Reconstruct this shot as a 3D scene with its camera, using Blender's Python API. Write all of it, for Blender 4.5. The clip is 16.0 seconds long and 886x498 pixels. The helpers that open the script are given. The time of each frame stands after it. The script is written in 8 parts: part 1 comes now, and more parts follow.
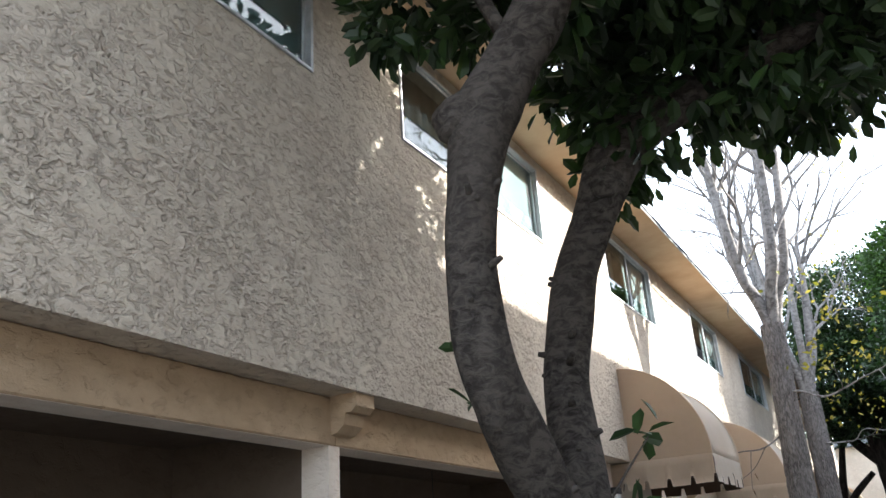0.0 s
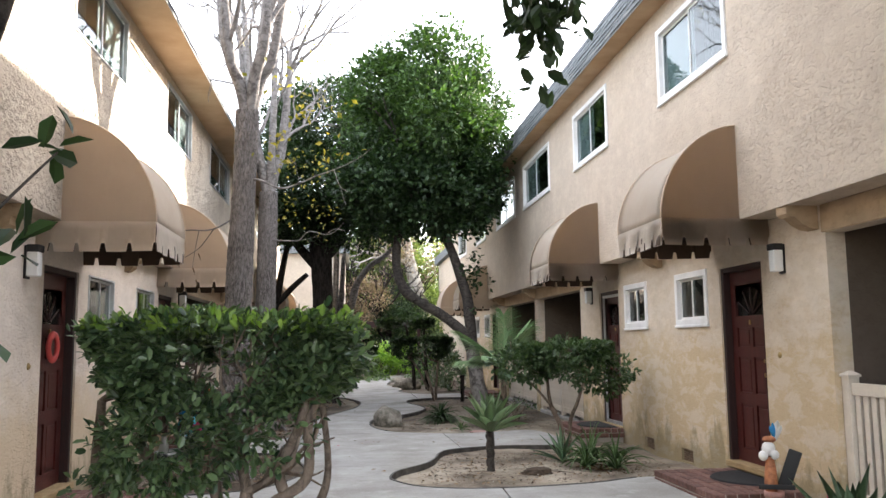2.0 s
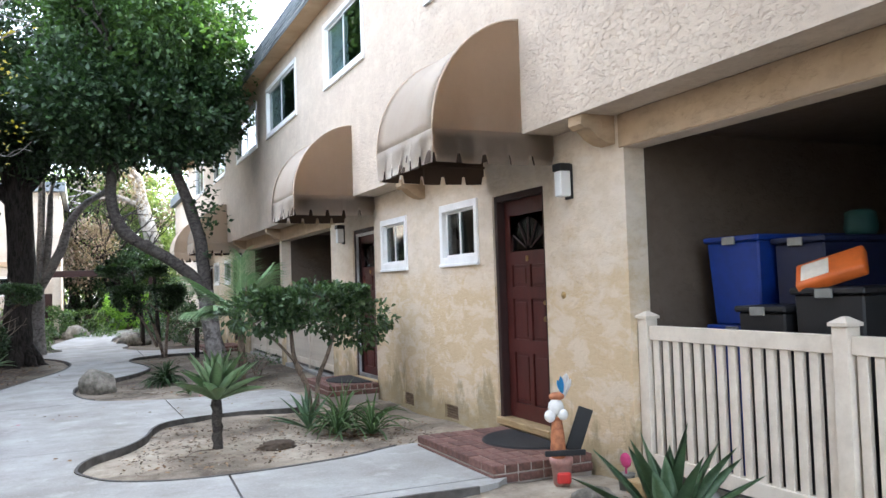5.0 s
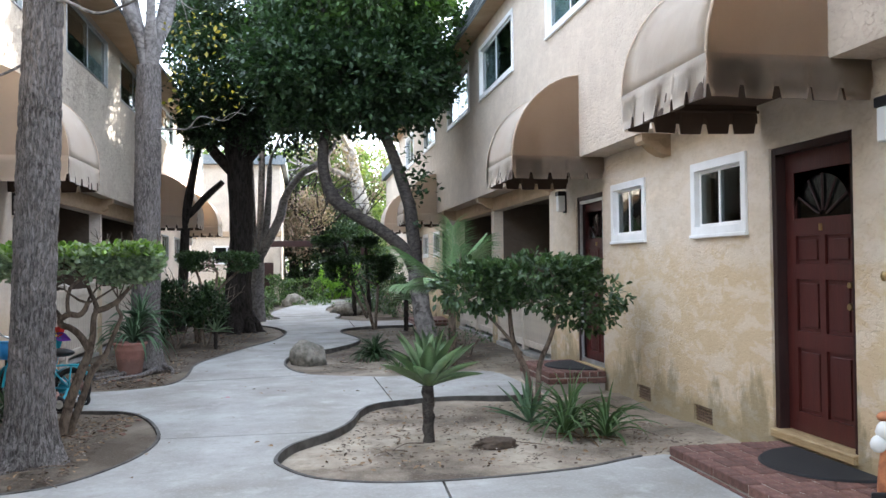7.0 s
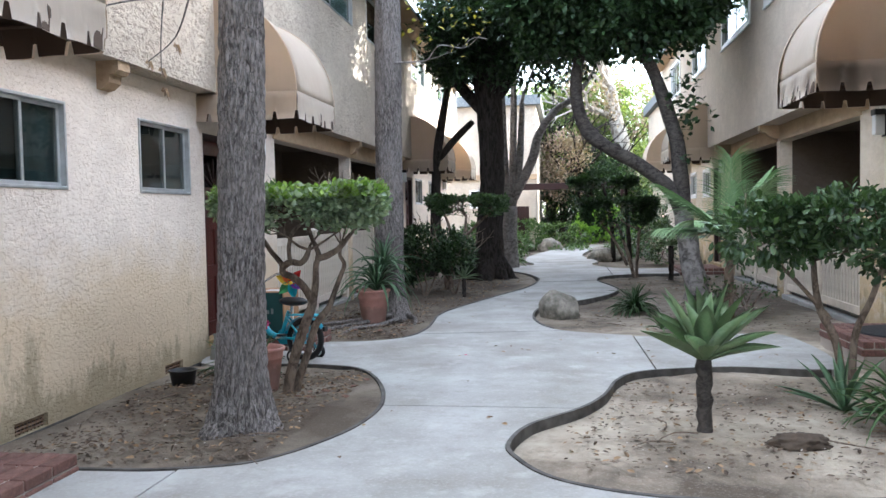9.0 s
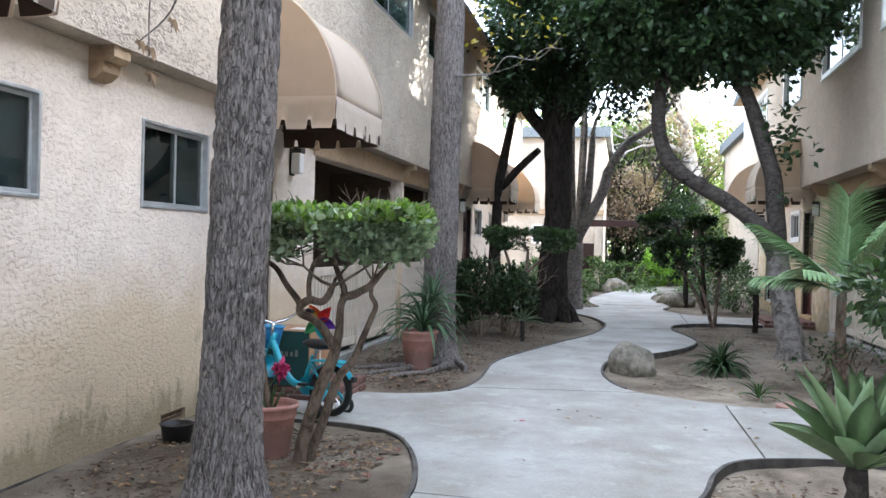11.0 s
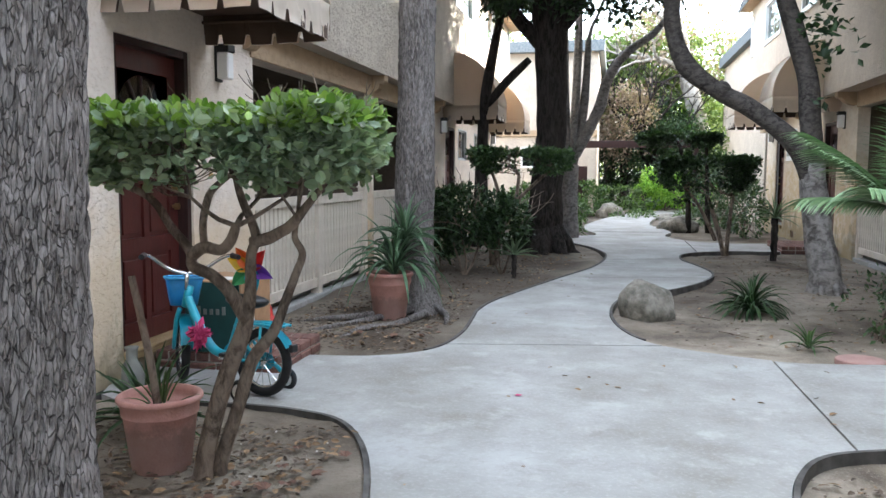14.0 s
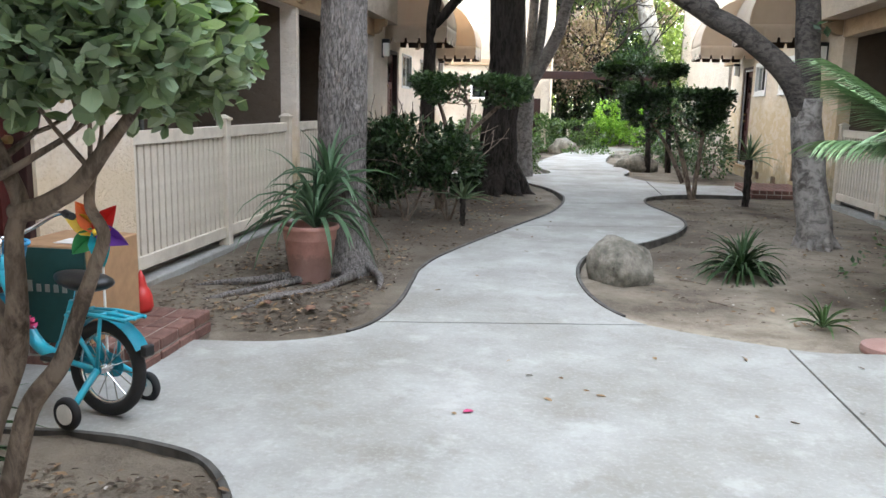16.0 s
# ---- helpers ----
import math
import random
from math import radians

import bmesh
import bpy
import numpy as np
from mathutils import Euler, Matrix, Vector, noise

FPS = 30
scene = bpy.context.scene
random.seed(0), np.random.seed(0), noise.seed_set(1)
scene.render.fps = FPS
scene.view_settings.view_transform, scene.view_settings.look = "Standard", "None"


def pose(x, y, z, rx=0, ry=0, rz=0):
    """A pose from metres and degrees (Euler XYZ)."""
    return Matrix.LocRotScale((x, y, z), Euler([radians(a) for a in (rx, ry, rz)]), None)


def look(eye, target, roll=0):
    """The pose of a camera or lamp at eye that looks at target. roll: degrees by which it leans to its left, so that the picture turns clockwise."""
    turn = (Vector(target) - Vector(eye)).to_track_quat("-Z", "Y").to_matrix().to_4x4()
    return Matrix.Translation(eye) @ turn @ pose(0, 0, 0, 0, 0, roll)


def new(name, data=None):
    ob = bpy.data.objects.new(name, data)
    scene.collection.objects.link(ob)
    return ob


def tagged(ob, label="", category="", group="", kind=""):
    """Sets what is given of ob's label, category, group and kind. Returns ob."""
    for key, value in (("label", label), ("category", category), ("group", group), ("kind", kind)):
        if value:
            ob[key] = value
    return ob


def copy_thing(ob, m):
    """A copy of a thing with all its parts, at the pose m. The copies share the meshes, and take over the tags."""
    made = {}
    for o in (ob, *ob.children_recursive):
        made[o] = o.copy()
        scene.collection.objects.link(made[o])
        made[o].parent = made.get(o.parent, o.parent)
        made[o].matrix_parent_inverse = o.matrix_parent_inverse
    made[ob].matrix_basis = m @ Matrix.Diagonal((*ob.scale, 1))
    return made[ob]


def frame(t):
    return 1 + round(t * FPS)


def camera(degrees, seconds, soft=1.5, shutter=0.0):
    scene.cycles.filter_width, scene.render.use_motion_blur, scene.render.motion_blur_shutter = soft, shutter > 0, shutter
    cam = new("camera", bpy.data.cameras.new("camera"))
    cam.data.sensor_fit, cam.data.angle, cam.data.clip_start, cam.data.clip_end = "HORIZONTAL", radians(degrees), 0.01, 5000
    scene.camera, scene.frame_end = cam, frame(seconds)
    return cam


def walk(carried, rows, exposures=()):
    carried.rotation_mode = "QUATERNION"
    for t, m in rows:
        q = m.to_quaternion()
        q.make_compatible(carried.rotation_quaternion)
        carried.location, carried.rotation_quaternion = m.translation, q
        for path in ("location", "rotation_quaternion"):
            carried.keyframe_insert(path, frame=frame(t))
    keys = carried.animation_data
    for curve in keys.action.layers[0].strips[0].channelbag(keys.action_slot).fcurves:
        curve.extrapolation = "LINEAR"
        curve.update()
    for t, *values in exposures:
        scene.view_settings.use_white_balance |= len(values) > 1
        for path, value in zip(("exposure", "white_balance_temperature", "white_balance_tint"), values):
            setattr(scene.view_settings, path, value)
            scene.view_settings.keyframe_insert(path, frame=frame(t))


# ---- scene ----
cam = camera(57.2, 16.0)
PATH = [
    (0, (0.415, 0.363, 1.619), (-0.482, 1.987, 2.367), -3.8),
    (0.5, (0.446, 0.474, 1.544), (-0.312, 2.241, 2.097), -3.0),
    (1, (0.511, 0.698, 1.495), (-0.045, 2.576, 1.902), -2.5),
    (1.5, (0.482, 0.888, 1.453), (0.282, 2.853, 1.767), -1.4),
    (2, (0.407, 1.066, 1.457), (0.636, 3.039, 1.686), -0.7),
    (2.5, (0.494, 1.347, 1.414), (0.953, 3.288, 1.557), -1.8),
    (3, (0.555, 1.643, 1.408), (1.1, 3.565, 1.496), -2.6),
    (3.5, (0.51, 1.927, 1.418), (1.193, 3.806, 1.472), -1.3),
    (6, (1.132, 3.49, 1.405), (1.956, 5.308, 1.516), -2.0),
    (6.5, (1.074, 3.827, 1.383), (1.693, 5.727, 1.468), -0.0),
    (7, (1.062, 4.127, 1.396), (1.401, 6.098, 1.435), -0.6),
    (7.5, (1.189, 4.458, 1.397), (1.264, 6.456, 1.432), -2.7),
    (8, (1.2, 4.784, 1.371), (1.21, 6.784, 1.358), -0.5),
    (8.5, (1.164, 5.067, 1.376), (1.116, 7.065, 1.301), 1.1),
    (9, (1.192, 5.442, 1.367), (0.898, 7.418, 1.278), -1.1),
    (11.5, (0.946, 6.916, 1.375), (0.441, 8.851, 1.372), 2.3),
    (12, (0.907, 7.083, 1.353), (0.188, 8.949, 1.326), 0.6),
    (12.5, (0.921, 7.353, 1.362), (0.037, 9.147, 1.351), -1.2),
    (13, (0.88, 7.681, 1.35), (0.215, 9.566, 1.307), 0.8),
    (13.5, (0.784, 7.975, 1.336), (0.362, 9.925, 1.198), 2.0),
    (14, (0.778, 8.36, 1.325), (0.372, 10.31, 1.138), 0.2),
    (14.5, (0.719, 8.69, 1.315), (0.302, 10.633, 1.094), 1.3),
    (15, (0.635, 9.028, 1.305), (0.342, 10.984, 1.012), 3.2),
    (15.5, (0.627, 9.415, 1.308), (0.374, 11.37, 0.973), 1.7),
    (16, (0.593, 9.763, 1.314), (0.321, 11.713, 0.963), 1.3),
]
walk(cam, [(t, look(eye, aim, lean)) for t, eye, aim, lean in PATH],
     exposures=[(0.0, 2.42, 6000, 10), (1.2, 2.5, 6100, 11), (2.5, 2.8, 6750, 15), (3.5, 3.05, 6150, 14), (6.0, 3.15, 5850, 11), (6.6, 2.98, 5850, 11), (8.0, 2.88, 5850, 11), (9.2, 3.1, 5800, 11), (12.3, 3.15, 5900, 11), (13.5, 3.12, 5900, 10), (15.0, 3.3, 6100, 9), (16.0, 3.38, 6250, 9)])

# ---- sky and sun ----
SUN_WAY = Vector((0.74, 0.52, 0.31)).normalized()      # towards the sun
world = bpy.data.worlds.new("sky")
scene.world = world
world.use_nodes = True
wt = world.node_tree
sky = wt.nodes.new("ShaderNodeTexSky")
sky.sky_type = "NISHITA"
sky.sun_disc = False
sky.sun_elevation = math.asin(SUN_WAY.z)
sky.sun_rotation = math.atan2(SUN_WAY.x, SUN_WAY.y)
sky.air_density, sky.dust_density, sky.ozone_density = 1.0, 2.0, 1.0
haze = wt.nodes.new("ShaderNodeMix")              # thin high cloud whitens the whole sky evenly
haze.data_type = "RGBA"
haze.inputs[0].default_value = 0.5
haze.inputs[7].default_value = (6.0, 6.1, 6.2, 1)
wt.links.new(sky.outputs[0], haze.inputs[6])
wt.links.new(haze.outputs[2], wt.nodes["Background"].inputs[0])
wt.nodes["Background"].inputs[1].default_value = 0.15
lamp = bpy.data.lights.new("sun", "SUN")
lamp.energy, lamp.angle, lamp.color = 3.6, radians(0.6), (1.0, 0.93, 0.82)
sun = new("sun", lamp)
sun.matrix_world = look((30, 20, 30), Vector((30, 20, 30)) - SUN_WAY)
scene.view_settings.exposure = 0.0


# ---- materials ----
def material(name, color, rough=0.7, metal=0.0, spec=0.4):
    m = bpy.data.materials.new(name)
    m.use_nodes = True
    b = m.node_tree.nodes["Principled BSDF"]
    b.inputs["Base Color"].default_value = (*color, 1)
    b.inputs["Roughness"].default_value = rough
    b.inputs["Metallic"].default_value = metal
    b.inputs["Specular IOR Level"].default_value = spec
    return m


def node(m, kind, **sockets):
    n = m.node_tree.nodes.new(kind)
    for key, value in sockets.items():
        n.inputs[key.replace("_", " ")].default_value = value
    return n


def link(m, a, b):
    m.node_tree.links.new(a, b)


def bsdf(m):
    return m.node_tree.nodes["Principled BSDF"]


def coords(m, stretch=(1, 1, 1)):
    c = node(m, "ShaderNodeTexCoord")
    p = node(m, "ShaderNodeMapping")
    p.inputs["Scale"].default_value = stretch
    link(m, c.outputs["Object"], p.inputs["Vector"])
    return p.outputs["Vector"]


def grain(m, scale, detail=4, rough=0.55, stretch=(1, 1, 1), twist=0.0):
    n = node(m, "ShaderNodeTexNoise", Scale=scale, Detail=detail, Roughness=rough, Distortion=twist)
    link(m, coords(m, stretch), n.inputs["Vector"])
    return n.outputs["Fac"]


def ramp(m, fac, *stops):
    r = node(m, "ShaderNodeValToRGB")
    e = r.color_ramp.elements
    while len(e) < len(stops):
        e.new(0.5)
    for el, (pos, col) in zip(e, stops):
        el.position = pos
        el.color = (*col, 1) if len(col) == 3 else col
    link(m, fac, r.inputs["Fac"])
    return r.outputs["Color"]


def mixed(m, fac, a, b, mode="MIX"):
    x = node(m, "ShaderNodeMix")
    x.data_type, x.blend_type = "RGBA", mode
    for socket, value in ((x.inputs[0], fac), (x.inputs[6], a), (x.inputs[7], b)):
        if isinstance(value, (int, float)):
            socket.default_value = value
        elif isinstance(value, tuple):
            socket.default_value = (*value, 1)
        else:
            link(m, value, socket)
    return x.outputs[2]


def maths(m, op, a, b):
    x = node(m, "ShaderNodeMath")
    x.operation = op
    for socket, value in zip(x.inputs, (a, b)):
        if isinstance(value, (int, float)):
            socket.default_value = value
        else:
            link(m, value, socket)
    return x.outputs[0]


def paint(m, color):
    link(m, color, bsdf(m).inputs["Base Color"])
    return m


def relief(m, height, depth=0.01, strength=1.0):
    n = node(m, "ShaderNodeBump", Strength=strength, Distance=depth)
    link(m, height, n.inputs["Height"])
    link(m, n.outputs["Normal"], bsdf(m).inputs["Normal"])
    return m


def per_piece(m, color, spread=0.15):
    """Brightens or darkens each object a little by its own random number."""
    info = node(m, "ShaderNodeObjectInfo")
    f = node(m, "ShaderNodeMapRange")
    f.inputs["To Min"].default_value, f.inputs["To Max"].default_value = 1 - spread, 1 + spread
    link(m, info.outputs["Random"], f.inputs["Value"])
    h = node(m, "ShaderNodeHueSaturation")
    link(m, f.outputs[0], h.inputs["Value"])
    if isinstance(color, tuple):
        h.inputs["Color"].default_value = (*color, 1)
    else:
        link(m, color, h.inputs["Color"])
    return h.outputs["Color"]


def stucco(name, base, stain, knife, depth, mottle=0.28):
    m = material(name, base, 0.92, 0, 0.15)
    cover = ramp(m, grain(m, 1.7, 3, 0.5), (0.35, (0, 0, 0)), (0.62, (1, 1, 1)))
    pits = ramp(m, grain(m, knife, 5.0, 0.60, (1, 1, 1.5), 0.35), (0.38, (0, 0, 0)), (0.47, (0.7, 0.7, 0.7)), (0.60, (1, 1, 1)))
    trowel = mixed(m, maths(m, "ADD", maths(m, "MULTIPLY", cover, 0.5), 0.5), (1.0, 1.0, 1.0), pits)
    fine = grain(m, 120, 3, 0.6)
    large = ramp(m, grain(m, 0.9, 5, 0.6), (0.35, (0, 0, 0)), (0.7, (1, 1, 1)))
    patch = ramp(m, grain(m, 3.5, 4, 0.65), (0.45, (0, 0, 0)), (0.75, (1, 1, 1)))
    c = mixed(m, maths(m, "MULTIPLY", large, 0.45), base, stain)
    c = mixed(m, maths(m, "MULTIPLY", patch, 0.55), c, tuple(v * 1.25 for v in base))
    dabs = ramp(m, grain(m, 9, 3, 0.6, (1, 0.55, 1.5)), (0.50, (0, 0, 0)), (0.66, (1, 1, 1)))
    c = mixed(m, maths(m, "MULTIPLY", dabs, mottle), c, tuple(min(0.82, v * 1.22) for v in base))
    c = mixed(m, 0.06, c, trowel, "OVERLAY")
    paint(m, c)
    relief(m, maths(m, "ADD", maths(m, "MULTIPLY", trowel, 0.9), maths(m, "MULTIPLY", fine, 0.2)), depth, 1.0)
    return m


M_UPPER = stucco("stucco_upper", (0.54, 0.47, 0.385), (0.46, 0.39, 0.31), 19, 0.022)
M_LOWER = stucco("stucco_lower", (0.69, 0.605, 0.52), (0.59, 0.50, 0.415), 25, 0.0052, 0.35)
M_UPPER_FINE = stucco("stucco_upper_fine", (0.55, 0.465, 0.375), (0.48, 0.395, 0.31), 21, 0.008, 0.30)
# damp staining along the foot of the walls
def weathered(m, ochre, ochre_share, reach, damp_share, rubbed=0.0):
    z = node(m, "ShaderNodeSeparateXYZ")
    link(m, coords(m), z.inputs[0])
    plain = bsdf(m).inputs["Base Color"].links[0].from_socket
    cloud = maths(m, "ADD", maths(m, "MULTIPLY", grain(m, 1.5, 5, 0.72), 0.6), maths(m, "MULTIPLY", grain(m, 5.5, 5, 0.75, (1, 0.6, 1.3)), 0.4))
    high = maths(m, "ADD", z.outputs["Z"], maths(m, "MULTIPLY", cloud, -reach))
    one = mixed(m, maths(m, "MULTIPLY", ramp(m, high, (0.0, (1, 1, 1)), (0.45, (0, 0, 0))), ochre_share), plain, ochre)
    if rubbed:                                            # pale rubbed patches over the stain
        worn = ramp(m, grain(m, 6.5, 4, 0.6, (1, 0.6, 1.25), 0.4), (0.47, (0, 0, 0)), (0.60, (1, 1, 1)))
        one = mixed(m, maths(m, "MULTIPLY", worn, rubbed), one, (0.70, 0.62, 0.525))
    blot = ramp(m, grain(m, 2.2, 6, 0.75, (1, 1, 0.45)), (0.44, (0, 0, 0)), (0.70, (1, 1, 1)))
    low = maths(m, "ADD", z.outputs["Z"], maths(m, "MULTIPLY", blot, -0.62))
    paint(m, mixed(m, maths(m, "MULTIPLY", ramp(m, low, (0.0, (1, 1, 1)), (0.30, (0, 0, 0))), damp_share), one, (0.11, 0.105, 0.05)))
    return m


weathered(M_LOWER, (0.60, 0.45, 0.25), 0.55, 1.6, 0.52)
M_LOWER_OCHRE = weathered(stucco("stucco_lower_ochre", (0.62, 0.53, 0.42), (0.50, 0.39, 0.275), 22, 0.0035, 0.40), (0.53, 0.385, 0.20), 0.62, 2.5, 0.50, 0.50)

M_BEAM = stucco("stucco_beam", (0.40, 0.30, 0.20), (0.31, 0.215, 0.13), 11, 0.006)
# patio stucco coloured near black, standing in for shade in the recess
M_PATIO_SHADE = stucco("stucco_patio_shade", (0.115, 0.089, 0.068), (0.095, 0.073, 0.056), 11, 0.004)
M_SOFFIT = material("soffit_board", (0.50, 0.36, 0.22), 0.8)
paint(M_SOFFIT, ramp(M_SOFFIT, grain(M_SOFFIT, 2.5, 4), (0.3, (0.42, 0.29, 0.17)), (0.7, (0.54, 0.39, 0.25))))
M_SHINGLE = material("roof_shingle", (0.09, 0.11, 0.12), 0.9)
paint(M_SHINGLE, per_piece(M_SHINGLE, ramp(M_SHINGLE, grain(M_SHINGLE, 22, 4), (0.3, (0.085, 0.10, 0.108)), (0.7, (0.165, 0.18, 0.185))), 0.3))
relief(M_SHINGLE, grain(M_SHINGLE, 160, 2), 0.003)
M_FASCIA = material("fascia_wood", (0.16, 0.17, 0.17), 0.8)
paint(M_FASCIA, ramp(M_FASCIA, grain(M_FASCIA, 6, 4, stretch=(8, 0.6, 8)), (0.3, (0.10, 0.11, 0.11)), (0.7, (0.22, 0.22, 0.21))))
M_VINYL = material("white_vinyl", (0.80, 0.80, 0.79), 0.45)
paint(M_VINYL, ramp(M_VINYL, grain(M_VINYL, 4, 5), (0.3, (0.72, 0.72, 0.70)), (0.6, (0.82, 0.82, 0.81))))
M_ALU = material("aluminium_frame", (0.52, 0.54, 0.55), 0.42, 0.75)
paint(M_ALU, ramp(M_ALU, grain(M_ALU, 8, 4), (0.3, (0.42, 0.44, 0.45)), (0.7, (0.60, 0.62, 0.63))))
M_BLIND = material("pale_blind", (0.42, 0.46, 0.46), 0.9)
paint(M_BLIND, ramp(M_BLIND, grain(M_BLIND, 1.8, 4, 0.6), (0.35, (0.52, 0.60, 0.62)), (0.65, (0.72, 0.78, 0.78))))
M_CURTAIN = material("curtain_cloth", (0.30, 0.31, 0.31), 0.95)
paint(M_CURTAIN, ramp(M_CURTAIN, grain(M_CURTAIN, 3, 3, stretch=(1, 9, 0.4)), (0.3, (0.07, 0.08, 0.08)), (0.7, (0.20, 0.21, 0.21))))
M_SCREEN = material("insect_screen_mesh", (0.022, 0.028, 0.028), 0.8)
paint(M_SCREEN, ramp(M_SCREEN, grain(M_SCREEN, 2.2, 4), (0.3, (0.016, 0.021, 0.021)), (0.7, (0.034, 0.042, 0.042))))
M_FROST = material("dull_green_shade", (0.12, 0.15, 0.15), 0.8)
paint(M_FROST, ramp(M_FROST, grain(M_FROST, 1.6, 4, 0.6, (1, 2.5, 0.6)), (0.35, (0.07, 0.095, 0.095)), (0.65, (0.20, 0.24, 0.24))))
# rooms behind the windows: indoor dimness put into a near-black colour
M_ROOM = material("unlit_room", (0.07, 0.07, 0.065), 0.9)
M_GLASS = bpy.data.materials.new("window_glass")
M_GLASS.use_nodes = True
_t = M_GLASS.node_tree
_t.nodes.remove(_t.nodes["Principled BSDF"])
_tr = _t.nodes.new("ShaderNodeBsdfTransparent")
_tr.inputs[0].default_value = (0.62, 0.68, 0.68, 1)
_gl = _t.nodes.new("ShaderNodeBsdfGlossy")
_gl.inputs["Roughness"].default_value = 0.02
_lw = _t.nodes.new("ShaderNodeLayerWeight")
_lw.inputs["Blend"].default_value = 0.5
_pw = _t.nodes.new("ShaderNodeMath")
_pw.operation = "POWER"
_pw.inputs[1].default_value = 4.5
_t.links.new(_lw.outputs["Facing"], _pw.inputs[0])
_fr = _t.nodes.new("ShaderNodeMath")
_fr.operation = "MULTIPLY_ADD"
_fr.inputs[1].default_value, _fr.inputs[2].default_value = 0.8, 0.07
_t.links.new(_pw.outputs[0], _fr.inputs[0])
_mx = _t.nodes.new("ShaderNodeMixShader")
_t.links.new(_fr.outputs[0], _mx.inputs[0])
_t.links.new(_tr.outputs[0], _mx.inputs[1])
_t.links.new(_gl.outputs[0], _mx.inputs[2])
_t.links.new(_mx.outputs[0], _t.nodes["Material Output"].inputs[0])
M_DOOR = material("door_red_paint", (0.055, 0.012, 0.010), 0.42, 0, 0.5)
paint(M_DOOR, ramp(M_DOOR, grain(M_DOOR, 5, 5, 0.65, (3, 3, 0.5)), (0.3, (0.055, 0.011, 0.0095)), (0.7, (0.084, 0.017, 0.013))))
relief(M_DOOR, grain(M_DOOR, 30, 4, 0.6, (4, 4, 0.3)), 0.0015)
M_DOORFRAME = material("door_frame_brown", (0.050, 0.016, 0.013), 0.5)
paint(M_DOORFRAME, ramp(M_DOORFRAME, grain(M_DOORFRAME, 9, 4, 0.6, (3, 3, 0.4)), (0.3, (0.018, 0.008, 0.007)), (0.7, (0.036, 0.012, 0.010))))
M_SILL = material("worn_wood_sill", (0.36, 0.25, 0.12), 0.6)
paint(M_SILL, ramp(M_SILL, grain(M_SILL, 14, 4, 0.6, (5, 0.5, 5)), (0.3, (0.26, 0.17, 0.075)), (0.7, (0.46, 0.34, 0.18))))
M_BRASS = material("brass", (0.45, 0.33, 0.16), 0.35, 1.0)
M_RUST = material("rusty_painted_metal", (0.20, 0.13, 0.08), 0.8)
paint(M_RUST, ramp(M_RUST, grain(M_RUST, 30, 5, 0.7), (0.35, (0.12, 0.07, 0.045)), (0.65, (0.30, 0.22, 0.15))))
M_CHROME = material("chrome", (0.62, 0.63, 0.64), 0.18, 1.0)
M_BLACK = material("black_plastic", (0.014, 0.014, 0.015), 0.45)
relief(M_BLACK, grain(M_BLACK, 60, 2), 0.001)
M_DARKDOOR = material("dark_door", (0.03, 0.032, 0.035), 0.5)


def fabric(name, base, dirt):
    m = material(name, base, 0.9, 0, 0.15)
    c = mixed(m, maths(m, "MULTIPLY", ramp(m, grain(m, 2.2, 5, 0.65), (0.4, (0, 0, 0)), (0.75, (1, 1, 1))), 0.55), base, dirt)
    paint(m, c)
    weave = grain(m, 260, 1)
    fold = grain(m, 3.0, 3, 0.5, (1, 2.2, 0.7))
    relief(m, maths(m, "ADD", maths(m, "MULTIPLY", weave, 0.03), fold), 0.02, 0.8)
    t = node(m, "ShaderNodeBsdfTranslucent")              # daylight glows through the canvas
    link(m, c, t.inputs["Color"])
    x = node(m, "ShaderNodeMixShader", Fac=0.30)
    link(m, bsdf(m).outputs[0], x.inputs[1])
    link(m, t.outputs[0], x.inputs[2])
    link(m, x.outputs[0], m.node_tree.nodes["Material Output"].inputs[0])
    return m


M_AWNING = fabric("awning_canvas", (0.68, 0.56, 0.435), (0.60, 0.48, 0.365))
# bleached front canvas, made paler still for the light that falls on it
M_BLEACHED_LIT = fabric("bleached_lit_canvas", (0.76, 0.69, 0.60), (0.68, 0.59, 0.49))
# frame brown, also on the sheets that imitate shade under the awning
M_UNDER = material("awning_frame_and_shade", (0.07, 0.045, 0.03), 0.8)

M_CONCRETE = material("concrete", (0.50, 0.50, 0.49), 0.85, 0, 0.25)
_c = ramp(M_CONCRETE, grain(M_CONCRETE, 1.3, 6, 0.58), (0.34, (0.235, 0.225, 0.205)), (0.5, (0.30, 0.295, 0.278)), (0.68, (0.375, 0.375, 0.36)))
_c = mixed(M_CONCRETE, maths(M_CONCRETE, "MULTIPLY", ramp(M_CONCRETE, grain(M_CONCRETE, 6, 7, 0.75, twist=0.5), (0.52, (0, 0, 0)), (0.72, (1, 1, 1))), 0.5), _c, (0.20, 0.18, 0.15))
_c = mixed(M_CONCRETE, maths(M_CONCRETE, "MULTIPLY", ramp(M_CONCRETE, grain(M_CONCRETE, 3.4, 6, 0.66), (0.55, (0, 0, 0)), (0.68, (1, 1, 1))), 0.40), _c, (0.47, 0.47, 0.45))
_c = mixed(M_CONCRETE, maths(M_CONCRETE, "MULTIPLY", ramp(M_CONCRETE, grain(M_CONCRETE, 45, 3, 0.6), (0.50, (0, 0, 0)), (0.72, (1, 1, 1))), 0.30), _c, (0.47, 0.47, 0.45))
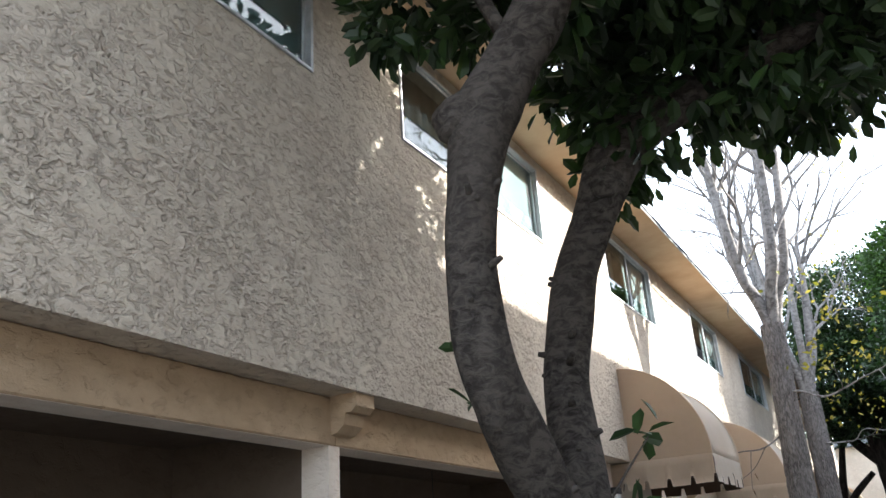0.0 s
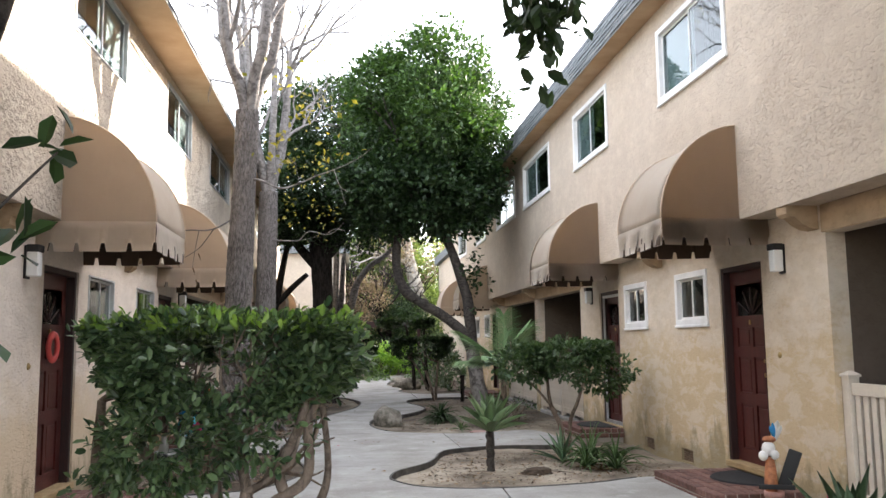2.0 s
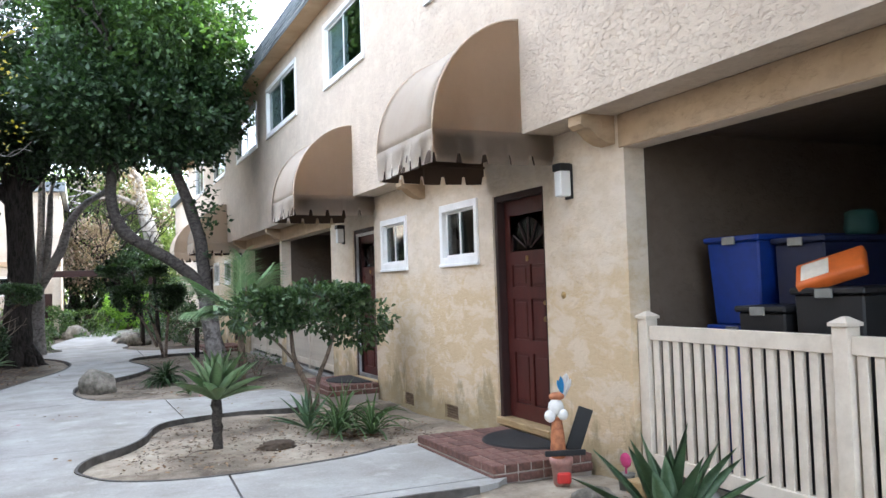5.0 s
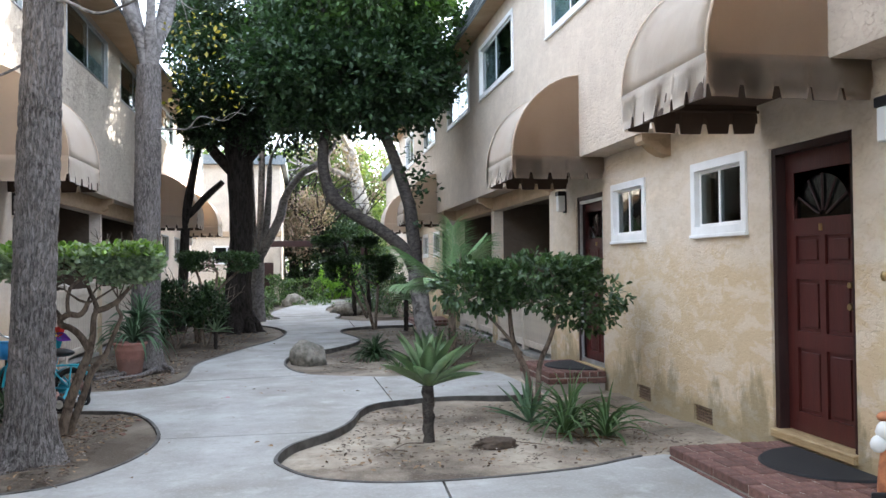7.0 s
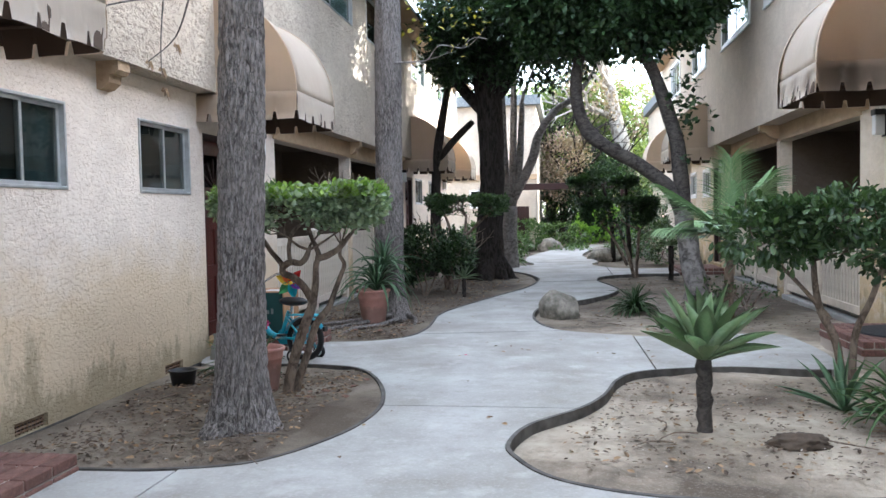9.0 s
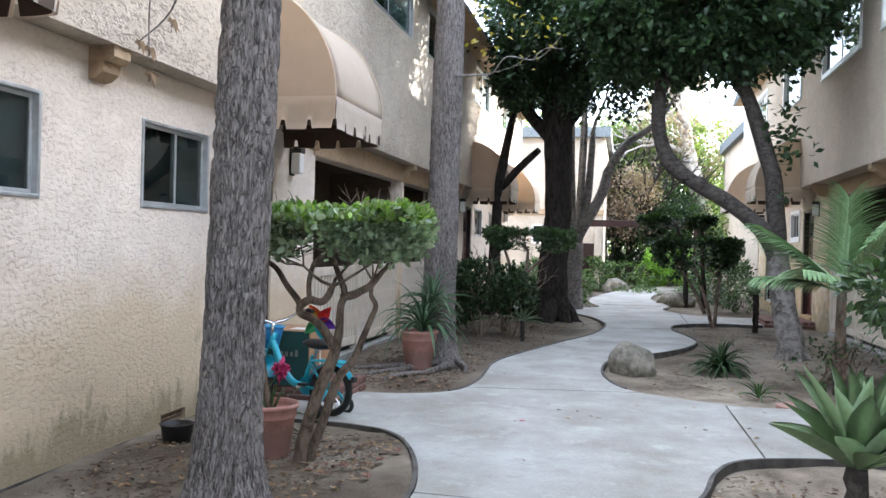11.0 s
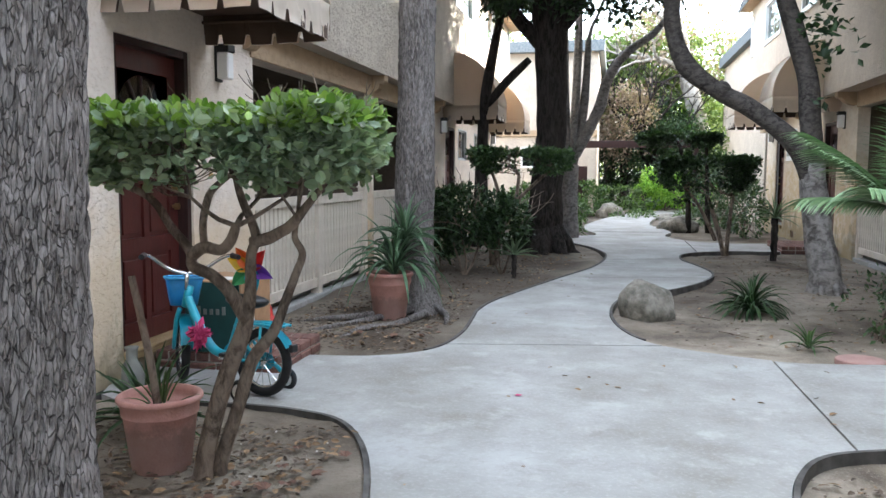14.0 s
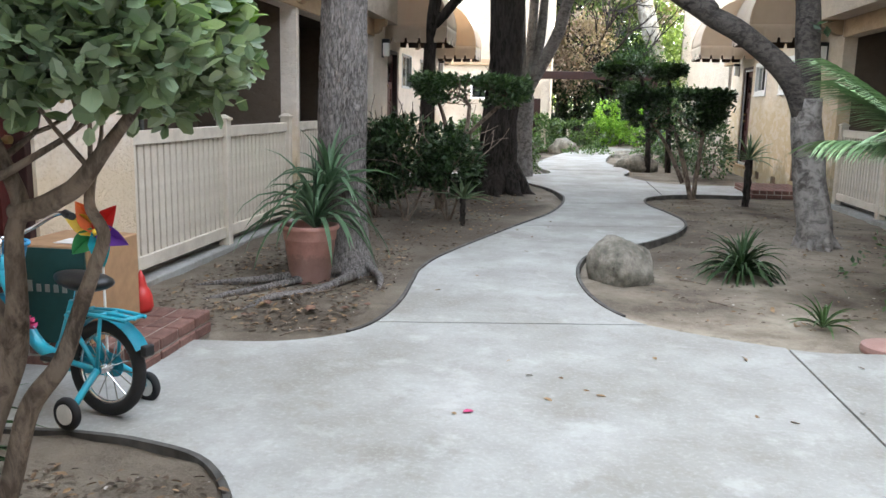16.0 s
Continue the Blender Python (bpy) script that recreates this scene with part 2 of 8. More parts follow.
_c = mixed(M_CONCRETE, maths(M_CONCRETE, "MULTIPLY", ramp(M_CONCRETE, grain(M_CONCRETE, 17, 6, 0.7), (0.50, (0, 0, 0)), (0.70, (1, 1, 1))), 0.28), _c, (0.225, 0.215, 0.18))
paint(M_CONCRETE, _c)
relief(M_CONCRETE, maths(M_CONCRETE, "ADD", maths(M_CONCRETE, "MULTIPLY", grain(M_CONCRETE, 130, 3, 0.6), 0.5), grain(M_CONCRETE, 9, 4)), 0.004, 0.6)
M_CURB = material("dark_bender_board", (0.10, 0.09, 0.08), 0.85)
paint(M_CURB, ramp(M_CURB, grain(M_CURB, 7, 5), (0.3, (0.035, 0.032, 0.029)), (0.7, (0.115, 0.108, 0.098))))
M_SOIL = material("sandy_soil", (0.36, 0.30, 0.23), 0.97, 0, 0.1)
_c = ramp(M_SOIL, grain(M_SOIL, 0.8, 6, 0.62), (0.36, (0.105, 0.086, 0.066)), (0.5, (0.30, 0.255, 0.20)), (0.64, (0.50, 0.44, 0.35)))
_c = mixed(M_SOIL, maths(M_SOIL, "MULTIPLY", ramp(M_SOIL, grain(M_SOIL, 7, 6, 0.7), (0.5, (0, 0, 0)), (0.68, (1, 1, 1))), 0.55), _c, (0.15, 0.12, 0.09))
_c = mixed(M_SOIL, maths(M_SOIL, "MULTIPLY", ramp(M_SOIL, grain(M_SOIL, 60, 4, 0.7), (0.52, (0, 0, 0)), (0.7, (1, 1, 1))), 0.35), _c, (0.47, 0.41, 0.33))
_sx = node(M_SOIL, "ShaderNodeSeparateXYZ")
link(M_SOIL, coords(M_SOIL), _sx.inputs[0])
_left_beds = ramp(M_SOIL, maths(M_SOIL, "ADD", _sx.outputs["X"], grain(M_SOIL, 1.1, 5, 0.65)), (0.55, (1, 1, 1)), (0.95, (0, 0, 0)))
_c = mixed(M_SOIL, maths(M_SOIL, "MULTIPLY", _left_beds, 0.55), _c, (0.085, 0.068, 0.052))      # darker soil in one row of beds
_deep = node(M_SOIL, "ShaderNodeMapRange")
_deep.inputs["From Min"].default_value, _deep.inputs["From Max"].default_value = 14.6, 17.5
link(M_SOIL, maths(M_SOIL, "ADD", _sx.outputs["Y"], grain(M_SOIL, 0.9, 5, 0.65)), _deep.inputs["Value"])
_c = mixed(M_SOIL, maths(M_SOIL, "MULTIPLY", _deep.outputs[0], 0.55), _c, (0.075, 0.062, 0.050))      # and past about y 14
paint(M_SOIL, _c)
relief(M_SOIL, maths(M_SOIL, "ADD", maths(M_SOIL, "MULTIPLY", grain(M_SOIL, 75, 4, 0.7), 0.5), grain(M_SOIL, 14, 5, 0.65)), 0.02, 0.9)
M_BRICK = material("red_brick", (0.27, 0.10, 0.07), 0.9)
paint(M_BRICK, per_piece(M_BRICK, ramp(M_BRICK, grain(M_BRICK, 24, 5, 0.65), (0.3, (0.095, 0.053, 0.044)), (0.6, (0.175, 0.090, 0.072)), (0.8, (0.29, 0.21, 0.175))), 0.22))
relief(M_BRICK, grain(M_BRICK, 70, 4, 0.7), 0.005)
M_MORTAR = material("mortar", (0.36, 0.32, 0.28), 0.95)
relief(M_MORTAR, grain(M_MORTAR, 60, 4, 0.7), 0.005)
M_FENCE = material("tan_fence_vinyl", (0.62, 0.55, 0.46), 0.6)
paint(M_FENCE, ramp(M_FENCE, grain(M_FENCE, 5, 5, 0.7), (0.3, (0.53, 0.465, 0.38)), (0.6, (0.66, 0.59, 0.495))))
M_ROCK = material("granite_boulder", (0.36, 0.33, 0.29), 0.9)
paint(M_ROCK, ramp(M_ROCK, grain(M_ROCK, 7, 7, 0.7), (0.32, (0.07, 0.066, 0.05)), (0.5, (0.19, 0.175, 0.145)), (0.7, (0.36, 0.33, 0.28))))
relief(M_ROCK, grain(M_ROCK, 24, 6, 0.7), 0.02)


def bark(name, dark, pale, size, depth, stretch=(1, 1, 0.16), rough=0.7):
    m = material(name, pale, 0.95, 0, 0.15)
    ridge = grain(m, size, 5, rough, stretch, 0.6)
    c = ramp(m, ridge, (0.40, dark), (0.58, pale))
    c = mixed(m, maths(m, "MULTIPLY", ramp(m, grain(m, 2.5, 5), (0.4, (0, 0, 0)), (0.7, (1, 1, 1))), 0.4), c, tuple(v * 1.35 for v in pale))
    paint(m, c)
    relief(m, maths(m, "ADD", ridge, maths(m, "MULTIPLY", grain(m, size * 4, 3), 0.2)), depth, 1.0)
    return m


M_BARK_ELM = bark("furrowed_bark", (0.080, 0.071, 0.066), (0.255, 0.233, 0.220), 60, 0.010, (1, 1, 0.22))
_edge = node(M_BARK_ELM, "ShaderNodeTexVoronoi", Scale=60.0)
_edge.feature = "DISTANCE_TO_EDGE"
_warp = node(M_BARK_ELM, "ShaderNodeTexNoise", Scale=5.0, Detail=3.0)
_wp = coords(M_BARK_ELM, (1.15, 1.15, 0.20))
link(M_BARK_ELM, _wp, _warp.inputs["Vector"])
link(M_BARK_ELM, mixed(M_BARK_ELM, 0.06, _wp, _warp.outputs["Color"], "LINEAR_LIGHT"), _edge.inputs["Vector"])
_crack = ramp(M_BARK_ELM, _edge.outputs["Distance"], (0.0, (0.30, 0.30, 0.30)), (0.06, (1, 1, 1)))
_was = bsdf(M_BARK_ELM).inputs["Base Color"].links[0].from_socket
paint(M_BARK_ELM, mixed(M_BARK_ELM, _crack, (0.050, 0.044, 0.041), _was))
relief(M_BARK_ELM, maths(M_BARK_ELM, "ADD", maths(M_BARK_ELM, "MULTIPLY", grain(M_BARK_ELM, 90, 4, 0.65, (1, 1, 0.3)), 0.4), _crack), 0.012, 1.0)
M_BARK_DARK = bark("dark_smooth_bark", (0.026, 0.023, 0.021), (0.088, 0.078, 0.070), 16, 0.02, (1, 1, 1.6))
M_BARK_BLACK = bark("dark_rough_bark", (0.010, 0.009, 0.008), (0.045, 0.038, 0.034), 24, 0.03, (1, 1, 0.25))
M_BARK_PALE = bark("pale_mottled_bark", (0.20, 0.17, 0.14), (0.46, 0.42, 0.37), 5, 0.01, (1, 1, 0.6))
M_BARK_GREY = bark("grey_smooth_bark", (0.10, 0.09, 0.085), (0.25, 0.235, 0.225), 14, 0.012, (1, 1, 1.2))
M_BARK_MID = bark("grey_brown_bark", (0.07, 0.063, 0.057), (0.24, 0.225, 0.21), 9, 0.016, (1, 1, 1.1))
M_BARK_SHRUB = bark("shrub_bark", (0.06, 0.045, 0.035), (0.21, 0.165, 0.13), 16, 0.012, (1, 1, 0.5))


def foliage(name, dark, light, gloss=0.45, through_light=0.25):
    m = material(name, dark, gloss, 0, 0.45)
    geo = node(m, "ShaderNodeNewGeometry")
    c = ramp(m, geo.outputs["Random Per Island"], (0.0, dark), (0.75, light), (1.0, tuple(min(1, v * 1.25) for v in light)))
    paint(m, c)
    t = node(m, "ShaderNodeBsdfTranslucent")
    link(m, mixed(m, 1.0, c, (1.0, 1.15, 0.45), "MULTIPLY"), t.inputs["Color"])
    x = node(m, "ShaderNodeMixShader", Fac=through_light)
    out = m.node_tree.nodes["Material Output"]
    link(m, bsdf(m).outputs[0], x.inputs[1])
    link(m, t.outputs[0], x.inputs[2])
    link(m, x.outputs[0], out.inputs[0])
    return m


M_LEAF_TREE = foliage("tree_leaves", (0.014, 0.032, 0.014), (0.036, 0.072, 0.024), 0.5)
M_LEAF_GLOSSY = foliage("glossy_hedge_leaves", (0.026, 0.058, 0.028), (0.115, 0.175, 0.078), 0.28, 0.25)
M_LEAF_NEW = foliage("fresh_sunlit_tips", (0.09, 0.18, 0.03), (0.24, 0.36, 0.08), 0.32, 0.3)
# lighter copy of the tree leaves, with sunlight put into the colour
M_LEAF_SUNLIT = foliage("sunlit_tree_leaves", (0.024, 0.052, 0.017), (0.058, 0.112, 0.027), 0.55, 0.30)
M_LEAF_DARK = foliage("dark_leaves", (0.012, 0.026, 0.010), (0.032, 0.062, 0.020), 0.45)
M_LEAF_HEDGE = foliage("hedge_leaves", (0.026, 0.058, 0.018), (0.10, 0.17, 0.045), 0.30)
M_LEAF_TOPIARY = foliage("clipped_leaves", (0.14, 0.205, 0.125), (0.29, 0.36, 0.235), 0.32)
M_LEAF_SHRUB = foliage("shrub_leaves", (0.028, 0.060, 0.026), (0.075, 0.125, 0.050), 0.35)
M_LEAF_FAR = foliage("far_leaves", (0.085, 0.125, 0.045), (0.23, 0.29, 0.11), 0.6, 0.40)
M_LEAF_BROWN = foliage("dry_leaves", (0.17, 0.12, 0.085), (0.32, 0.25, 0.19), 0.8, 0.2)
M_LEAF_YELLOW = foliage("yellow_leaves", (0.16, 0.16, 0.03), (0.38, 0.30, 0.06), 0.6, 0.35)
M_LEAF_LIME = foliage("lime_leaves", (0.10, 0.22, 0.02), (0.22, 0.40, 0.05), 0.5, 0.35)


def blade_paint(name, low, high, rough=0.4):
    m = material(name, low, rough, 0, 0.4)
    geo = node(m, "ShaderNodeNewGeometry")
    streak = grain(m, 30, 3)
    a = ramp(m, geo.outputs["Random Per Island"], (0, low), (1, high))
    paint(m, mixed(m, 0.35, a, ramp(m, streak, (0.3, low), (0.7, high))))
    return m


M_AGAVE = blade_paint("agave_green", (0.17, 0.28, 0.14), (0.40, 0.50, 0.29), 0.35)
M_AGAVE_DARK = blade_paint("dark_agave_green", (0.055, 0.12, 0.055), (0.19, 0.28, 0.15), 0.38)
M_ALOE = blade_paint("aloe_green", (0.10, 0.20, 0.11), (0.24, 0.36, 0.20))
M_LILY = blade_paint("strap_leaf_green", (0.06, 0.13, 0.045), (0.21, 0.32, 0.12))
M_PALM = blade_paint("palm_green", (0.13, 0.24, 0.11), (0.32, 0.45, 0.23))
M_GRASS = blade_paint("dark_grass_green", (0.045, 0.10, 0.04), (0.12, 0.20, 0.08))
M_DRY = blade_paint("dry_leaf", (0.075, 0.042, 0.022), (0.36, 0.24, 0.13), 0.8)
M_MAPLE = blade_paint("curled_maple_leaf", (0.09, 0.030, 0.022), (0.22, 0.13, 0.085), 0.75)
M_CRUMB = blade_paint("leaf_crumb", (0.045, 0.034, 0.025), (0.14, 0.10, 0.068), 0.9)


# ---- mesh helpers ----
def box(bm, a, b):
    """A box between two corners, in any order."""
    lo, hi = [min(p, q) for p, q in zip(a, b)], [max(p, q) for p, q in zip(a, b)]
    m = Matrix.Translation([(p + q) / 2 for p, q in zip(lo, hi)]) @ Matrix.Diagonal([max(q - p, 1e-4) for p, q in zip(lo, hi)] + [1])
    return bmesh.ops.create_cube(bm, size=1, matrix=m)["verts"]


def boxes(*pairs):
    bm = bmesh.new()
    for a, b in pairs:
        box(bm, a, b)
    return bm


def soften(bm, width, segments=1):
    bmesh.ops.bevel(bm, geom=bm.edges[:], offset=width, segments=segments, affect="EDGES", profile=0.5, clamp_overlap=True)
    return bm


def part(name, bm, material=None, parent=None, label="", smooth=False):
    """Links a bmesh as one mesh object under a thing or a part."""
    me = bpy.data.meshes.new(name)
    bmesh.ops.recalc_face_normals(bm, faces=bm.faces[:])
    bm.to_mesh(me)
    bm.free()
    if smooth:
        me.shade_smooth()
    if material:
        me.materials.append(material)
    ob = new(name, me)
    if parent:
        ob.parent = parent
    if label:
        ob["label"] = label
    return ob


def mesh_part(name, verts, faces, material, parent=None, label="", smooth=False):
    me = bpy.data.meshes.new(name)
    me.from_pydata(verts, [], faces)
    me.update()
    if smooth:
        me.shade_smooth()
    me.materials.append(material)
    ob = new(name, me)
    if parent:
        ob.parent = parent
    if label:
        ob["label"] = label
    return ob


def thing(name, label, category, group="", kind="", at=None):
    ob = new(name)
    ob.empty_display_size = 0.2
    if at is not None:
        ob.matrix_basis = at
    return tagged(ob, label, category, group, kind)


def tube(bm, pts, radii, seg=8, cap=True, lumps=0.0, rng=None):
    """A tapered tube along points."""
    pts = [Vector(p) for p in pts]
    rings, side = [], None
    for i, p in enumerate(pts):
        way = (pts[min(i + 1, len(pts) - 1)] - pts[max(i - 1, 0)]).normalized()
        if side is None:
            side = way.orthogonal().normalized()
        side = (side - way * side.dot(way)).normalized()
        up = way.cross(side)
        r = radii[i] if isinstance(radii, (list, tuple)) else radii
        ring = []
        for k in range(seg):
            a = 2 * math.pi * k / seg
            rr = r
            if lumps:
                q = p * 2.3 + Vector((math.cos(a), math.sin(a), 0)) * 0.8
                rr = r * (1 + lumps * noise.noise(q))
            ring.append(bm.verts.new(p + (side * math.cos(a) + up * math.sin(a)) * rr))
        rings.append(ring)
    for a, b in zip(rings, rings[1:]):
        for k in range(seg):
            bm.faces.new((a[k], a[(k + 1) % seg], b[(k + 1) % seg], b[k]))
    if cap:
        bm.faces.new(rings[0][::-1])
        bm.faces.new(rings[-1])
    return rings


def lathe(bm, profile, seg=20, base=(0, 0, 0)):
    """A turned body from (radius, height) pairs."""
    rings = []
    for r, z in profile:
        rings.append([bm.verts.new((base[0] + r * math.cos(2 * math.pi * k / seg), base[1] + r * math.sin(2 * math.pi * k / seg), base[2] + z)) for k in range(seg)])
    for a, b in zip(rings, rings[1:]):
        for k in range(seg):
            bm.faces.new((a[k], a[(k + 1) % seg], b[(k + 1) % seg], b[k]))
    bm.faces.new(rings[0][::-1])
    bm.faces.new(rings[-1])
    return bm


def smooth_line(pts, steps=6, closed=False):
    """Catmull-Rom through the points."""
    pts = [Vector(p) for p in pts]
    out, n = [], len(pts)
    for i in range(n if closed else n - 1):
        if closed:
            p0, p1, p2, p3 = pts[i - 1], pts[i], pts[(i + 1) % n], pts[(i + 2) % n]
        else:
            p0, p1, p2, p3 = pts[max(i - 1, 0)], pts[i], pts[i + 1], pts[min(i + 2, n - 1)]
        for s in range(steps):
            t = s / steps
            out.append(0.5 * ((2 * p1) + (p2 - p0) * t + (2 * p0 - 5 * p1 + 4 * p2 - p3) * t * t + (3 * p1 - p0 - 3 * p2 + p3) * t ** 3))
    if not closed:
        out.append(pts[-1])
    return out


# ---- the two rows of houses ----
HALF = 7.32                       # half the length after which a row repeats, mirrored
ROWS = {
    "left": dict(x=-2.28, out=1, centre=11.26, dz=-0.07, over=0.20, soffit=2.56, frame=M_ALU, deep=1.15, eave=5.20, reach=0.50, rise=0.45, lean=0.30),
    "right": dict(x=4.51, out=-1, centre=11.43, dz=0.0, over=0.31, soffit=2.62, frame=M_VINYL, deep=2.8, eave=5.52, reach=0.30, rise=0.62, lean=0.20),
}
Y0, Y1 = -3.6, 30.9


def mirrored(centre, v0, v1):
    """A stretch of the plan in every half house: (y from, y to, sign)."""
    out = []
    for k in (-1, 0, 1):
        for s in (-1, 1):
            a, b = sorted((centre + k * 2 * HALF + s * v0, centre + k * 2 * HALF + s * v1))
            if b > Y0 + 0.3 and a < Y1 - 0.3:
                out.append((max(a, Y0), min(b, Y1), s))
    return out


def holed(bm, place, d0, d1, y0, y1, z0, z1, holes):
    """A wall between depths d0 and d1 with holes (y0, y1, z0, z1)."""
    cuts = sorted({y0, y1, *[h[0] for h in holes], *[h[1] for h in holes]})
    cuts = [c for c in cuts if y0 <= c <= y1]
    for a, b in zip(cuts, cuts[1:]):
        over = sorted((h[2], h[3]) for h in holes if h[0] < (a + b) / 2 < h[1])
        low = z0
        for h0, h1 in over + [(z1, z1)]:
            if h0 > low + 1e-4:
                box(bm, place(d0, a, low), place(d1, b, h0))
            low = max(low, h1)


def ring_frame(place, y0, y1, z0, z1, t, d0, d1):
    """A rectangular frame as one closed mesh."""
    bm = bmesh.new()
    loops = []
    for d in (d0, d1):
        for i in (0, t):
            loops.append([bm.verts.new(place(d, y, z)) for y, z in ((y0 + i, z0 + i), (y1 - i, z0 + i), (y1 - i, z1 - i), (y0 + i, z1 - i))])
    fo, fi, bo, bi = loops
    for k in range(4):
        j = (k + 1) % 4
        for a, b in ((fo, fi), (fi, bi), (bi, bo), (bo, fo)):
            bm.faces.new((a[k], a[j], b[j], b[k]))
    return bm


def window(house, place, y0, y1, z0, z1, d, frame, wide, label, open_side=0):
    """A sliding window with two panes, a curtain behind it and trim round it."""
    t = 0.075 if wide else 0.024
    proud = d + (0.022 if wide else 0.012)
    bm = soften(ring_frame(place, y0, y1, z0, z1, t, proud, d - 0.05), 0.004)
    win = part("window", bm, frame, house, label)
    mid = (y0 + y1) / 2
    for n, (a, b) in enumerate(((y0 + t, mid + 0.015), (mid - 0.015, y1 - t))):
        e = d - 0.012 - 0.018 * n
        s = 0.026
        part("sash", soften(ring_frame(place, a, b, z0 + t, z1 - t, s, e, e - 0.018), 0.002), frame, win)
        pane = part("pane", boxes((place(e - 0.007, a + s, z0 + t + s), place(e - 0.011, b - s, z1 - t - s))), M_GLASS, win)
        pane.visible_shadow = False
    # a pleated curtain behind one half
    side = (y0 + t, mid) if open_side <= 0 else (mid, y1 - t)
    if not wide and z1 < 3:
        part("insect_screen", boxes((place(d - 0.060, y0 + 0.02, z0 + 0.02), place(d - 0.062, mid, z1 - 0.02))), M_SCREEN, win, "dark insect screen")
        part("blind", boxes((place(d - 0.075, mid, z0 + 0.02), place(d - 0.08, y1 - 0.02, z1 - 0.02))), M_FROST, win)
    elif not wide or z1 > 3:
        part("blind", boxes((place(d - 0.075, mid, z0 + 0.02), place(d - 0.08, y1 - 0.02, z1 - 0.02))), M_BLIND, win)
    bm = bmesh.new()
    n, rows_ = 26, []
    for i in range(n + 1):
        y = side[0] + (side[1] - side[0]) * i / n
        dd = d - 0.17 + 0.018 * math.sin(i * 1.9) + 0.01 * math.sin(i * 0.7)
        rows_.append([bm.verts.new(place(dd, y, z)) for z in (z0 - 0.02, z1 + 0.02)])
    for p, q in zip(rows_, rows_[1:]):
        bm.faces.new((p[0], q[0], q[1], p[1]))
    bmesh.ops.solidify(bm, geom=bm.faces[:], thickness=0.004)
    part("curtain", bm, M_CURTAIN, win, smooth=True)
    if wide:
        part("window_sill", soften(boxes((place(d + 0.035, y0 - 0.01, z0 - 0.025), place(d, y1 + 0.01, z0 + 0.006))), 0.004), frame, win)
    return win


def front_door(house, place, y0, y1, z0, z1, hinge, screen=False):
    """A six-panel red door with a fan light, set back in its dark frame."""
    f = 0.055
    bm = bmesh.new()
    box(bm, place(-0.02, y0, z0), place(-0.16, y0 + f, z1))
    box(bm, place(-0.02, y1 - f, z0), place(-0.16, y1, z1))
    box(bm, place(-0.02, y0 + f, z1 - f), place(-0.16, y1 - f, z1))
    door = part("door", soften(bm, 0.004), M_DOORFRAME, house, "closed dark red six-panel front door with fan light")
    a, b, w = y0 + f, y1 - f, y1 - y0 - 2 * f
    lo, hi = z0 + 0.05, z1 - f
    h = hi - lo
    back, face = -0.135, -0.10
    holes = []
    cols = ((a + 0.11 * w / 0.8, a + 0.46 * w), (a + 0.54 * w, b - 0.11 * w / 0.8))
    for r0, r1 in ((0.07, 0.30), (0.36, 0.545), (0.60, 0.70)):
        for c0, c1 in cols:
            holes.append((c0, c1, lo + r0 * h, lo + r1 * h))
    fan = (a + 0.12 * w, b - 0.12 * w, lo + 0.755 * h, lo + 0.93 * h)
    bm = bmesh.new()
    holed(bm, place, back, face, a, b, lo, hi, holes + [fan])
    leaf = part("door_leaf", bm, M_DOOR, door)
    for p, q, r, s in holes:
        bm = boxes((place(back + 0.005, p, r), place(face - 0.018, q, s)))
        box(bm, place(back + 0.005, p + 0.03, r + 0.03), place(face - 0.006, q - 0.03, s - 0.03))
        part("panel", soften(bm, 0.003), M_DOOR, door)
    # fan light: half-round glass with a frame of rays
    cy, cz, rad = (fan[0] + fan[1]) / 2, fan[2] + 0.015, min((fan[1] - fan[0]) / 2, fan[3] - fan[2]) - 0.01
    sx = (fan[1] - fan[0]) / 2 / max(rad, 0.01)
    bm = bmesh.new()
    n = 18
    for d0, d1 in ((face - 0.004, back + 0.006),):
        inner = [place(d0, cy + sx * rad * math.cos(math.pi * k / n), cz + rad * math.sin(math.pi * k / n)) for k in range(n + 1)]
        edge = [place(d0, fan[1] if k < n / 4 else (fan[0] if k > 3 * n / 4 else cy + (fan[1] - cy) * math.cos(math.pi * k / n) * 1.3), fan[3]) for k in range(n + 1)]
        edge[0], edge[-1] = place(d0, fan[1], cz), place(d0, fan[0], cz)
        vi, ve = [bm.verts.new(p) for p in inner], [bm.verts.new(p) for p in edge]
        for k in range(n):
            bm.faces.new((vi[k], vi[k + 1], ve[k + 1], ve[k]))
        bmesh.ops.solidify(bm, geom=bm.faces[:], thickness=0.012)
    box(bm, place(face - 0.004, fan[0], fan[2]), place(back + 0.006, fan[1], cz))
    part("fan_surround", bm, M_DOOR, door)
    bm = boxes((place(back + 0.008, fan[0], fan[2]), place(back + 0.012, fan[1], fan[3])))
    part("pane", bm, M_GLASS, door).visible_shadow = False
    bm = bmesh.new()
    for k in range(1, 6):
        an = math.pi * k / 6
        tube(bm, [place(face - 0.012, cy + 0.05 * math.cos(an), cz + 0.05 * math.sin(an)), place(face - 0.012, cy + sx * rad * math.cos(an), cz + rad * math.sin(an))], 0.009, 6)
    part("fan_grille", bm, M_DOORFRAME, door)
    knob_y = b - 0.07 if hinge > 0 else a + 0.07
    for what, zz, rr in (("door_knob", lo + 0.46 * h, 0.026), ("door_lock", lo + 0.53 * h, 0.022)):
        bm = bmesh.new()
